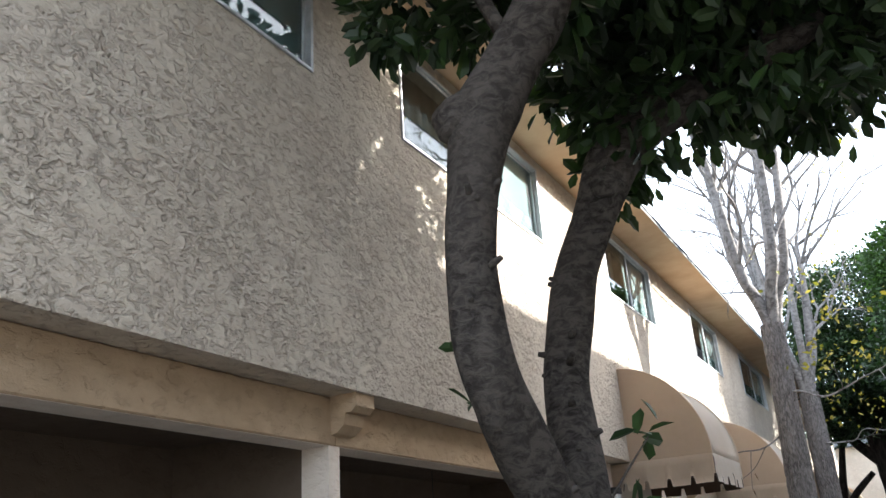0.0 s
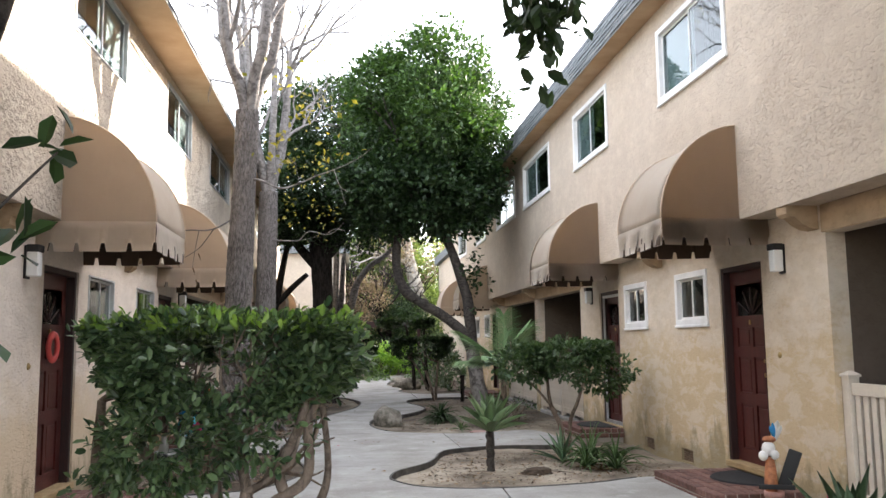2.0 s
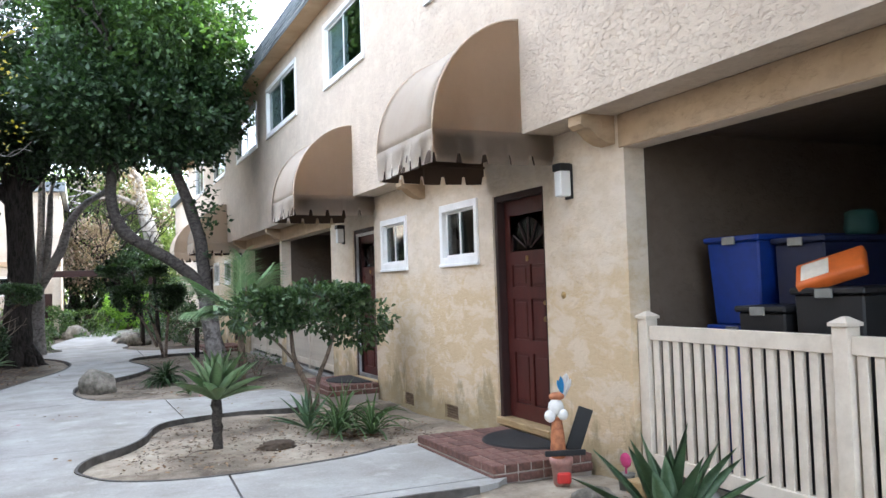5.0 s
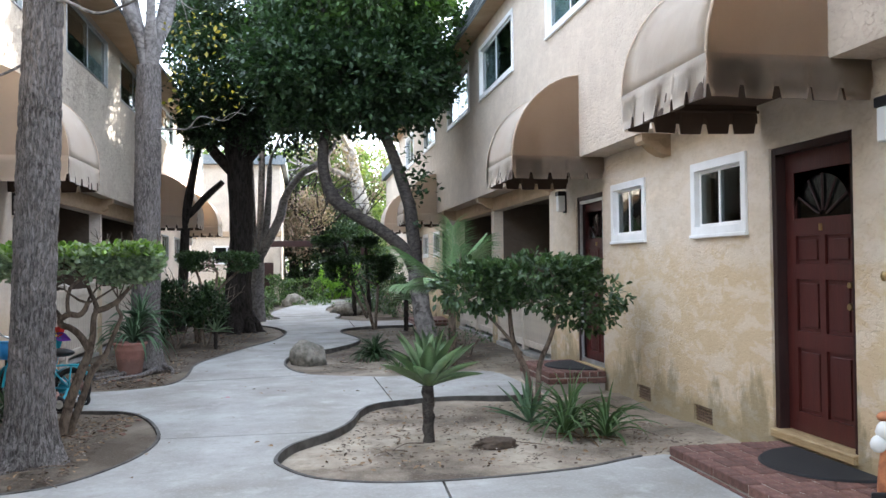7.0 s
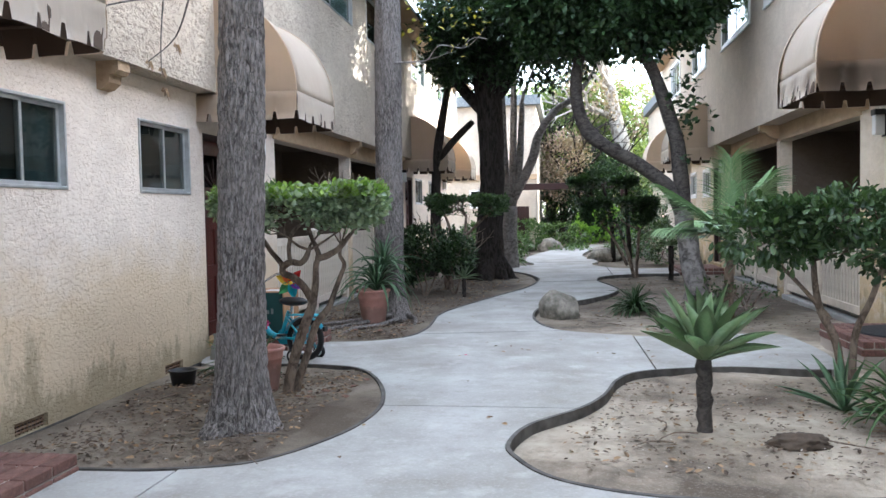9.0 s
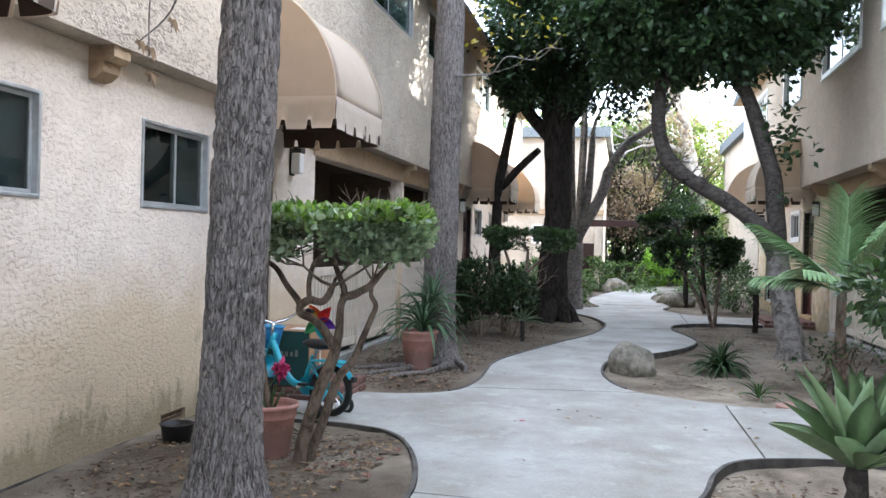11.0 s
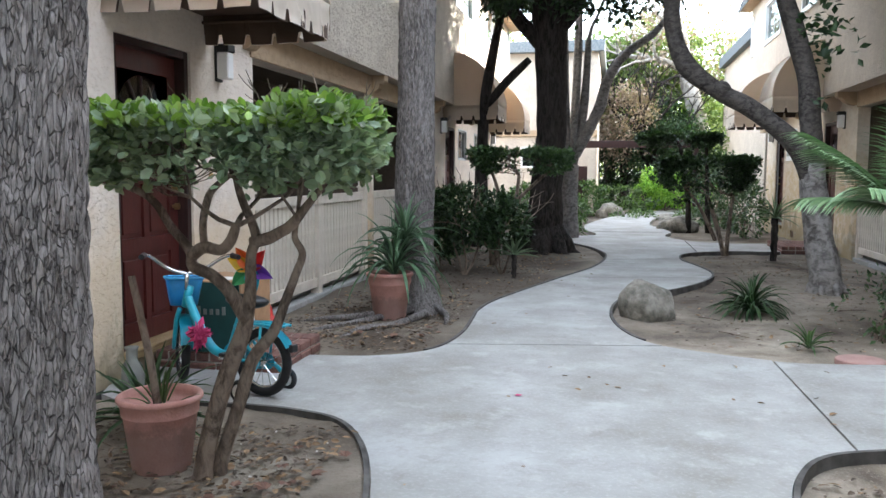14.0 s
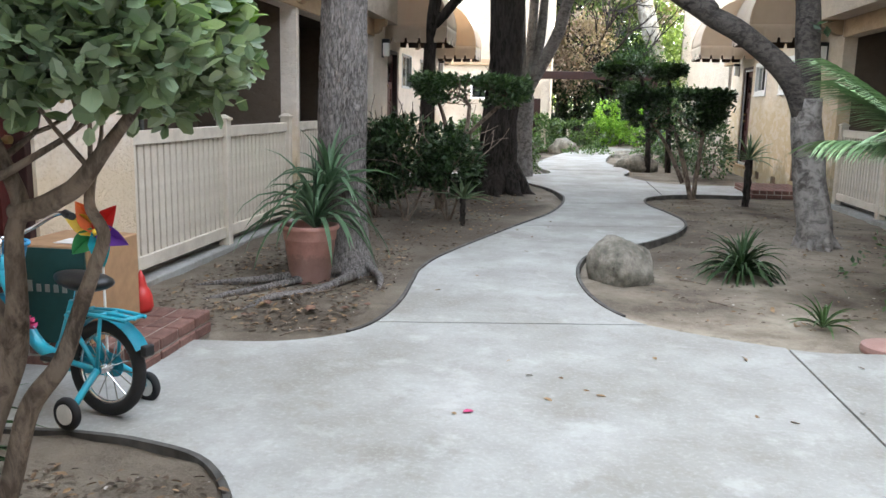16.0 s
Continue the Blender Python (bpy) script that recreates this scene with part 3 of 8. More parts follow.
        tube(bm, [place(face, knob_y, zz), place(face + 0.02, knob_y, zz), place(face + 0.021, knob_y, zz), place(face + 0.05, knob_y, zz)], [0.012, 0.012, rr, rr * 0.9], 12)
        part(what, bm, M_BRASS, door, "round brass fitting")
    part("knocker", soften(boxes((place(face, cy - 0.015, lo + 0.715 * h), place(face + 0.015, cy + 0.015, lo + 0.74 * h))), 0.004), M_BRASS, door)
    part("sill", soften(boxes((place(0.03, y0, z0 - 0.02), place(-0.16, y1, z0 + 0.045))), 0.008), M_SILL, door)
    if screen:
        bm = bmesh.new()
        for p, q in (((-0.03, a, lo), (-0.055, a + 0.04, hi)), ((-0.03, b - 0.04, lo), (-0.055, b, hi)), ((-0.03, a + 0.04, hi - 0.04), (-0.055, b - 0.04, hi)), ((-0.03, a + 0.04, lo), (-0.055, b - 0.04, lo + 0.05))):
            box(bm, place(*p), place(*q))
        part("storm_frame", bm, M_ALU, door)
    return door


def corbel(house, place, y, z1, OVER):
    """The shaped end of a beam under the overhang."""
    w, prof = 0.085, [(0.0, 0.0), (OVER - 0.02, 0.0), (OVER - 0.02, -0.07), (OVER - 0.05, -0.10), (OVER - 0.09, -0.10), (OVER * 0.5, -0.16), (OVER * 0.25, -0.20), (0.0, -0.21)]
    bm = bmesh.new()
    for s in (-w, w):
        bm.faces.new([bm.verts.new(place(d, y + s, z1 + z)) for d, z in prof])
    vs = bm.verts[:]
    n = len(prof)
    for k in range(n):
        bm.faces.new((vs[k], vs[(k + 1) % n], vs[n + (k + 1) % n], vs[n + k]))
    return part("corbel", bm, M_BEAM, house)


def make_row(name, r):
    x, out, c, dz = r["x"], r["out"], r["centre"], r["dz"]

    def place(d, y, z):
        return (x + out * d, y, z)
    house = thing("house", f"two-storey tan stucco row house with overhanging upper floor", "house", "rows of houses")
    soffit, OVER = r["soffit"], r["over"]        # overhang of the upper storey
    low, up = [], []
    wins, doors, vents, opens = [], [], [], []
    for y0, y1, s in mirrored(c, 0.50, 1.42):
        wins.append((y0, y1, 1.63 + dz * 0.7, 2.27 + dz, s))
    for y0, y1, s in mirrored(c, 1.72, 2.66):
        doors.append((y0, y1, 0.115, 2.237 + dz * 0.6, s))
    for y0, y1, s in mirrored(c, *((0.82, 1.16) if out > 0 else (0.46, 0.80))):
        vents.append((y0, y1, -0.02, 0.07 if out > 0 else 0.13, s))
    for y0, y1, s in mirrored(c, 3.72 if out > 0 else 3.80, 7.23):
        if out > 0 and s < 0 and y0 > 0:
            y0 -= 0.085                       # the slim post between two patios
        opens.append((y0, y1, -0.06, 2.37 + dz, s))
    low = [h[:4] for h in wins + doors + vents + opens]
    bm = bmesh.new()
    holed(bm, place, -0.18, 0.0, Y0, Y1, -0.5, soffit - 0.004, low)
    bmesh.ops.remove_doubles(bm, verts=bm.verts[:], dist=1e-4)
    part("lower_wall", bm, M_LOWER if out > 0 else M_LOWER_OCHRE, house, "tan stucco wall, stained near the ground")
    # beam face over the open patios, a little proud
    for y0, y1, z0, z1, s in opens:
        part("beam", soften(boxes((place(0.012, y0 - 0.05, z1 + 0.002), place(-0.19, y1 + 0.05, soffit - 0.002))), 0.008), M_BEAM, house)
    # upper storey
    uppers = []
    if out < 0:
        for y0, y1, s in mirrored(c, 1.0, 2.82) + mirrored(c, 4.5, 6.85):
            uppers.append((y0, y1, 4.32, 5.26, s))
    else:
        for y0, y1, s in mirrored(c, 1.0, 2.75) + mirrored(c, 4.5, 6.85):
            uppers.append((y0, y1, 4.34, 5.10, s))
    bm = bmesh.new()
    top = r["eave"] + 0.25
    holed(bm, place, OVER - 0.16, OVER, Y0, Y1, soffit, top, [u[:4] for u in uppers])
    box(bm, place(OVER - 0.161, Y0, soffit), place(-0.01, Y1, soffit + 0.12))
    bmesh.ops.remove_doubles(bm, verts=bm.verts[:], dist=1e-4)
    part("upper_wall", bm, M_UPPER if out > 0 else M_UPPER_FINE, house, "tan stucco with a knife-trowelled texture")
    # closing walls, roof slab, floor and ceilings
    part("end_wall", boxes((place(-0.18, Y0, -0.5), place(-8, Y0 + 0.2, top)), (place(-0.18, Y1 - 0.2, -0.5), place(-8, Y1, top)),
                           (place(-7.8, Y0, -0.5), place(-8, Y1, top)), (place(OVER - 0.16, Y0, soffit + 0.12), place(-0.18, Y0 + 0.2, top)),
                           (place(OVER - 0.16, Y1 - 0.2, soffit + 0.12), place(-0.18, Y1, top))), M_LOWER, house)
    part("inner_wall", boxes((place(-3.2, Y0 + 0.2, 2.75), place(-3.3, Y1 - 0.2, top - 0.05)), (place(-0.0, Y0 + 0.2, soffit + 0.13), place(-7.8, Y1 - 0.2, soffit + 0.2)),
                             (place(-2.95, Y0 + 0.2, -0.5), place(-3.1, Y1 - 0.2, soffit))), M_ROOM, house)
    part("roof_deck", boxes((place(OVER - 0.2, Y0, top), place(-8, Y1, top + 0.35))), M_FASCIA, house)
    # eave: soffit boards, fascia and a steep shingled band
    e, reach, rise, lean = r["eave"], r["reach"], r["rise"], r["lean"]
    part("eave_soffit", boxes((place(OVER + reach, Y0 - 0.3, e), place(OVER - 0.02, Y1 + 0.3, e + 0.03))), M_SOFFIT, house)
    part("fascia", soften(boxes((place(OVER + reach + 0.006, Y0 - 0.3, e - 0.02), place(OVER + reach, Y1 + 0.3, e + 0.05))), 0.005), M_FASCIA, house)
    bm = bmesh.new()
    vs = [bm.verts.new(place(d, y, z)) for y in (Y0 - 0.3, Y1 + 0.3) for d, z in ((OVER + reach - 0.01, e + 0.03), (OVER + reach, e + 0.05), (OVER + reach - lean, e + rise), (OVER - 0.05, e + rise), (OVER - 0.05, e + 0.03))]
    bm.faces.new(vs[:5])
    bm.faces.new(vs[5:][::-1])
    for k in range(5):
        bm.faces.new((vs[k], vs[(k + 1) % 5], vs[5 + (k + 1) % 5], vs[5 + k]))
    part("mansard", bm, M_FASCIA, house)
    # courses of shingles on the steep band, each course one strip with uneven butts
    rng = random.Random(7 if out > 0 else 9)
    for n in range(6):
        verts, faces = [], []
        y = Y0 - 0.3
        f0, f1 = n / 6, (n + 1.25) / 6
        while y < Y1 + 0.3:
            w = rng.uniform(0.16, 0.30)
            jut = rng.uniform(0.012, 0.026)
            drop = rng.uniform(-0.012, 0.004)
            da, db = OVER + reach - lean * f0, OVER + reach - lean * f1
            za, zb = e + 0.02 + (rise - 0.02) * f0 + drop, e + 0.02 + (rise - 0.02) * f1
            b0 = len(verts)
            for yy in (y, y + w - 0.008):
                verts += [place(da + jut, yy, za), place(da + 0.002, yy, za - 0.004), place(db + 0.004, yy, zb)]
            faces += [(b0, b0 + 3, b0 + 5, b0 + 2), (b0, b0 + 1, b0 + 4, b0 + 3), (b0, b0 + 2, b0 + 1), (b0 + 3, b0 + 4, b0 + 5)]
            y += w
        tagged(mesh_part("shingle_course", verts, faces, M_SHINGLE, house), kind="stuff")
    for y0, y1, z0, z1, s in wins:
        window(house, place, y0, y1, z0, z1, 0.0, r["frame"], out < 0, "", -s)
    for y0, y1, z0, z1, s in uppers:
        window(house, place, y0, y1, z0, z1, OVER, r["frame"], out < 0, "", s)
    for n, (y0, y1, z0, z1, s) in enumerate(doors):
        front_door(house, place, y0, y1, z0, z1, s if out > 0 else s, screen=(out < 0 and s > 0))
    if out > 0:
        # thin dark strip stands in for the shaded gap below the stucco
        for y0, y1, s in mirrored(c, 0.0, 3.72):
            part("footing", soften(boxes((place(0.004, y0 + 0.002, -0.4), place(-0.02, y1 - 0.002, -0.022))), 0.002), M_CURB, house, "dark strip for the shaded gap under the stucco")
    for y0, y1, z0, z1, s in vents:
        bm = bmesh.new()
        for k in range(int((z1 - z0) / 0.029)):
            box(bm, place(-0.02, y0 + 0.01, z0 + 0.012 + k * 0.027), place(-0.035, y1 - 0.01, z0 + 0.024 + k * 0.027))
        for k in range(9):
            yy = y0 + 0.015 + k * (y1 - y0 - 0.03) / 8
            box(bm, place(-0.03, yy - 0.003, z0), place(-0.04, yy + 0.003, z1))
        vent = part("foundation_vent", bm, M_RUST, house, "rusty metal foundation vent")
        part("vent_box", boxes((place(-0.05, y0, z0), place(-0.18, y1, z1))), M_BLACK, vent)
    for k in (-1, 0, 1):
        for v in (-HALF, -3.62, 0, 3.62, HALF):
            yy = c + k * 2 * HALF + v
            if Y0 + 0.3 < yy < Y1 - 0.3 and not (v == HALF and k < 1):
                corbel(house, place, yy, soffit, OVER)
    # open patios: floor, ceiling, back and side walls coloured for the recess's shade, a dark inner door
    deep = r["deep"]
    for y0, y1, z0, z1, s in opens:
        part("back_wall", boxes((place(-deep, y0 - 0.044, -0.2), place(-deep - 0.14, y1 + 0.044, soffit))), M_PATIO_SHADE, house)
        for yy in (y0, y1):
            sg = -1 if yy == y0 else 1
            part("side_wall", boxes((place(-0.181, yy + sg * 0.001, -0.2), place(-deep, yy + sg * 0.045, soffit))), M_PATIO_SHADE, house)
        part("patio_ceiling", boxes((place(-0.185, y0, z1 + 0.12), place(-deep, y1, z1 + 0.2))), M_PATIO_SHADE, house)
        part("patio_floor", boxes((place(-0.182, y0, -0.2), place(-deep, y1, 0.03))), M_CONCRETE, house)
        yy = y0 + 1.33 if s < 0 else y1 - 2.11
        leaf = part("patio_door", soften(boxes((place(-deep, yy, 0.03), place(-deep + 0.03, yy + 0.78, 2.03))), 0.006), M_DARKDOOR, house, "dark flush door in the shade")
        part("door_frame", soften(ring_frame(place, yy - 0.05, yy + 0.83, 0.0, 2.08, 0.05, -deep + 0.045, -deep), 0.003), M_FASCIA, leaf)
    return house, doors, opens, place, soffit


made_rows = {name: make_row(name, r) for name, r in ROWS.items()}


# ---- ground, path and kerbs ----
PATH_LEFT = [(-1.3, -6), (-1.3, 0), (-1.25, 3.0), (-0.75, 4.6), (-0.55, 6.4), (-0.75, 7.9), (-1.3, 8.25), (-2.2, 8.3), (-2.2, 9.45), (-1.43, 9.49), (-0.95, 9.53), (-0.5, 9.72), (-0.20, 10.28), (-0.10, 10.85),
             (-0.16, 11.38), (-0.36, 12.0), (-0.62, 12.41), (-0.95, 12.55), (-1.3, 12.58), (-2.2, 12.6), (-2.2, 13.8), (-1.40, 13.87), (-0.86, 13.97),
             (-0.52, 14.29), (-0.42, 14.9), (-0.45, 15.65), (-0.47, 16.1), (-0.37, 16.85), (0.13, 18.67), (0.50, 19.9), (0.66, 20.9), (0.70, 21.6), (0.66, 22.17),
             (0.40, 23.2), (-0.10, 24.1), (-0.7, 24.35), (-2.2, 24.4), (-2.2, 25.6), (-0.6, 25.75), (0.3, 26.0), (0.42, 26.6), (0.22, 27.4), (0.1, 28.8), (0.2, 30.5), (0.76, 33.9), (1.6, 37.0), (3.4, 40.0)]
PATH_RIGHT = [(1.25, -6), (1.3, 0), (1.35, 5.0), (1.42, 6.4), (1.52, 7.1), (1.68, 7.5), (2.07, 7.84), (2.8, 8.0), (3.75, 8.14), (3.75, 9.66), (2.89, 9.44), (2.18, 9.33), (1.58, 9.35), (1.13, 9.56),
              (0.90, 9.92), (0.85, 10.2), (0.96, 10.62), (1.29, 11.08), (1.47, 11.5), (1.58, 11.99), (1.75, 12.33), (2.05, 12.5), (2.6, 12.62), (3.5, 12.66), (3.5, 14.5), (2.75, 14.47),
              (2.37, 14.42), (2.01, 14.40), (1.47, 14.60), (1.10, 14.85), (0.88, 15.35), (0.78, 16.1), (0.84, 16.9), (1.08, 17.45), (1.51, 17.98), (1.92, 18.8), (2.10, 19.6), (2.02, 20.4),
              (1.84, 21.3), (1.90, 22.1), (2.25, 22.6), (2.8, 22.9), (3.7, 23.1), (3.7, 24.6), (3.0, 24.6), (2.3, 25.0), (1.9, 26.2), (2.1, 27.4), (1.95, 28.7), (1.75, 30.2), (2.0, 33.0), (2.5, 35.5), (4.3, 38.8)]


def rounded_edge(pts):
    return [(p.x, p.y) for p in smooth_line([(x, y, 0) for x, y in pts], 5)]


edge_l, edge_r = rounded_edge(PATH_LEFT), rounded_edge(PATH_RIGHT)
outline = edge_l + edge_r[::-1]
JOINTS = [(0, -2.0, 0, 1), (0, 1.4, 0, 1), (0, 4.7, 0.0, 1), (0, 8.2, 0, 1), (0, 11.07, 0.0, 1), (0.35, 14.6, -0.18, 1), (0.2, 16.15, 0.0, 1), (1.2, 19.0, -0.2, 1), (1.3, 21.3, -0.3, 1), (0.6, 24.4, 0, 1),
          (0.6, 27.2, 0, 1), (0.6, 31.0, 0, 1), (0.6, 35.0, -0.3, 1), (1.95, 13.0, 1, 0.02), (1.9, 8.5, 1, -0.05), (-0.9, 8.8, 1, 0), (2.2, 23.6, 1, 0)]
bm = bmesh.new()
bm.faces.new([bm.verts.new((x, y, 0)) for x, y in outline])
for px, py, nx, ny in JOINTS:
    geom = bm.faces[:] + bm.edges[:] + bm.verts[:]
    if abs(nx) > 0.9:                         # joints across the side walks only
        near = [f for f in bm.faces if abs(f.calc_center_median().y - py) < 2.2]
        geom = near + list({e for f in near for e in f.edges}) + list({v for f in near for v in f.verts})
    bmesh.ops.bisect_plane(bm, geom=geom, dist=1e-4, plane_co=(px, py, 0), plane_no=Vector((nx, ny, 0)).normalized())
slabs = [[v.co.copy() for v in f.verts] for f in bm.faces]
bm.free()
pavement = thing("pavement", "winding pale grey concrete garden path with joints", "path", kind="structure")
rng = random.Random(3)
for loop in slabs:
    bm = bmesh.new()
    f = bm.faces.new([bm.verts.new(v) for v in loop])
    bmesh.ops.recalc_face_normals(bm, faces=[f])
    if f.normal.z < 0:
        f.normal_flip()
    bmesh.ops.inset_region(bm, faces=[f], thickness=0.009, depth=0, use_boundary=True, use_even_offset=True)
    bmesh.ops.delete(bm, geom=[g for g in bm.faces if g is not f], context="FACES")
    edges = [e for e in bm.edges if len(e.link_faces) == 1]
    ext = bmesh.ops.extrude_edge_only(bm, edges=edges)
    for v in ext["geom"]:
        if isinstance(v, bmesh.types.BMVert):
            v.co.z = -0.25
    bmesh.ops.triangulate(bm, faces=[f])
    lift = rng.uniform(-0.003, 0.003)
    for v in bm.verts:
        v.co.z += lift
    part("slab", bm, M_CONCRETE, pavement)


def edging(pts, name="edging"):
    """A low dark board bent along the edge of a bed."""
    line = [Vector((x, y, 0)) for x, y in pts]
    bm = bmesh.new()
    prev = None
    for i, p in enumerate(line):
        way = (line[min(i + 1, len(line) - 1)] - line[max(i - 1, 0)]).normalized()
        n = Vector((-way.y, way.x, 0))
        ring = [bm.verts.new(p + n * o + Vector((0, 0, z))) for o, z in ((-0.004, -0.2), (-0.004, 0.008), (0.022, 0.008), (0.022, -0.2))]
        if prev:
            for k in range(3):
                bm.faces.new((prev[k], ring[k], ring[k + 1], prev[k + 1]))
        prev = ring
    return part(name, bm, M_CURB, pavement)


def stretch_of(edge, y0, y1, xmin=-9, xmax=9):
    return [p for p in edge if y0 <= p[1] <= y1 and xmin <= p[0] <= xmax]


edging(stretch_of(edge_l, 9.46, 12.58, -1.9))
edging(stretch_of(edge_l, 14.2, 24.36, -1.9))
edging(stretch_of(edge_r, 5.0, 8.1, 0, 3.6)[::-1])
edging(stretch_of(edge_r, 9.3, 12.64, 0, 3.6)[::-1])
edging(stretch_of(edge_r, 14.9, 23.0, 0, 3.6)[::-1])

# soil: one sheet out to the horizon, uneven near the path
bm = bmesh.new()
xs = [-400, -60, -12, -5] + [-2.6 + 0.12 * i for i in range(62)] + [7, 14, 60, 400]
ys = [-400, -60, -14, -8] + [-6 + 0.16 * i for i in range(290)] + [42, 60, 120, 500]
grid = []
for y in ys:
    line = []
    for x in xs:
        z = -0.085
        if -2.7 < x < 4.9 and -6.1 < y < 41:
            z += 0.035 * noise.noise((x * 0.9, y * 0.9, 1)) + 0.014 * noise.noise((x * 3.7, y * 3.7, 4)) + 0.012 * noise.noise((x * 9, y * 9, 2))
            if x < 0.2 and 9.4 < y < 12.7:
                z += 0.062
            if x > 1.2 and 4.0 < y < 8.2:
                z += 0.030
            if x > 0.8 and 9.2 < y < 12.75:
                z += 0.024
            if x < 0.6 and 13.8 < y < 24.4:
                z += 0.05
            if x > 0.8 and 14.3 < y < 23:
                z += 0.035
        line.append(bm.verts.new((x, y, z)))
    grid.append(line)
for a, b in zip(grid, grid[1:]):
    for k in range(len(a) - 1):
        bm.faces.new((a[k], a[k + 1], b[k + 1], b[k]))
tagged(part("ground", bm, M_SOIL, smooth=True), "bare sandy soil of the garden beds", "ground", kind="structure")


def ground_z(x, y):
    z = -0.085 + 0.035 * noise.noise((x * 0.9, y * 0.9, 1)) + 0.014 * noise.noise((x * 3.7, y * 3.7, 4))
    if x < 0.2 and 9.4 < y < 12.7:
        z += 0.062
    if x > 1.2 and 4.0 < y < 8.2:
        z += 0.030
    if x > 0.8 and 9.2 < y < 12.75:
        z += 0.024
    if x < 0.6 and 13.8 < y < 24.4:
        z += 0.05
    if x > 0.8 and 14.3 < y < 23:
        z += 0.035
    return z


# ---- plants: helpers ----
KITE = (np.array([(0, 0, 0), (0.45, 0.30, 0.06), (1, 0, -0.04), (0.45, -0.30, 0.06)], float), [(0, 1, 2), (0, 2, 3)])
OVAL = (np.array([(0, 0, 0), (0.30, 0.20, 0.05), (0.72, 0.24, 0.02), (1, 0, -0.10), (0.72, -0.24, 0.02), (0.30, -0.20, 0.05), (0.5, 0, -0.03)], float),
        [(0, 1, 6), (1, 2, 6), (2, 3, 6), (3, 4, 6), (4, 5, 6), (5, 0, 6)])
ROUND = (np.array([(0, 0, 0), (0.25, 0.26, 0.06), (0.70, 0.34, 0.03), (1, 0.08, -0.06), (1, -0.08, -0.06), (0.70, -0.34, 0.03), (0.25, -0.26, 0.06), (0.55, 0, -0.04)], float),
         [(0, 1, 7), (1, 2, 7), (2, 3, 7), (3, 4, 7), (4, 5, 7), (5, 6, 7), (6, 0, 7)])
NARROW = (np.array([(0, 0, 0), (0.45, 0.11, 0.03), (1, 0, -0.10), (0.45, -0.11, 0.03)], float), [(0, 1, 2), (0, 2, 3)])


def unit(a):
    return a / np.maximum(np.linalg.norm(a, axis=1, keepdims=True), 1e-9)


def leaf_mesh(name, places, ways, ups, sizes, shape, material, parent=None, label=""):
    """Many leaves in one mesh: each grows from its place along its way."""
    v, f = shape
    d = unit(ways)
    s = unit(np.cross(ups, d))
    n = np.cross(d, s)
    k = len(places)
    pts = places[:, None] + sizes[:, None, None] * (v[None, :, :1] * d[:, None] + v[None, :, 1:2] * s[:, None] + v[None, :, 2:] * n[:, None])
    faces = (np.arange(k)[:, None, None] * len(v) + np.array(f)[None]).reshape(-1, 3)
    ob = mesh_part(name, pts.reshape(-1, 3).tolist(), faces.tolist(), material, parent, label)
    return ob


def sprigs(rs, centres, outward, per, size, spread=0.9, reach=0.08):
    """Leaves round the ends of twigs: places, ways, ups and sizes."""
    c = np.repeat(centres, per, 0)
    o = unit(np.repeat(outward, per, 0) + rs.normal(0, spread, (len(c), 3)))
    p = c + rs.normal(0, reach, (len(c), 3))
    u = unit(np.array([0, 0, 1.0]) + rs.normal(0, 0.55, (len(c), 3)))
    return p, o, u, size * rs.uniform(0.65, 1.2, len(c))


def in_blobs(rs, blobs, n, shell=0.6, gaps=0.0, freq=1.2):
    """Points in a crown made of ellipsoids (centre, radii), thickest near the surface, with gaps; and the way outward."""
    pts, outs = [], []
    weight = np.array([np.prod(r) ** 0.66 for _, r in blobs])
    share = (n * weight / weight.sum()).astype(int) + 1
    for (c, r), k in zip(blobs, share):
        d = unit(rs.normal(0, 1, (k, 3)))
        rad = rs.uniform(0, 1, (k, 1)) ** (1 / 3)
        rad = shell * (0.72 + 0.28 * rad) + (1 - shell) * rad
        wob = np.array([[1 + 0.22 * noise.noise(Vector(q * 1.7) + Vector(c)) + 0.20 * noise.noise(Vector(q * 4.3) + Vector(c))] for q in d])
        p = np.array(c) + d * rad * wob * np.array(r)
        if gaps:
            keep = np.array([noise.noise(Vector(q) * freq) > gaps - 0.5 for q in p])
            p, d = p[keep], d[keep]
        pts.append(p)
        outs.append(d)
    return np.concatenate(pts), np.concatenate(outs)


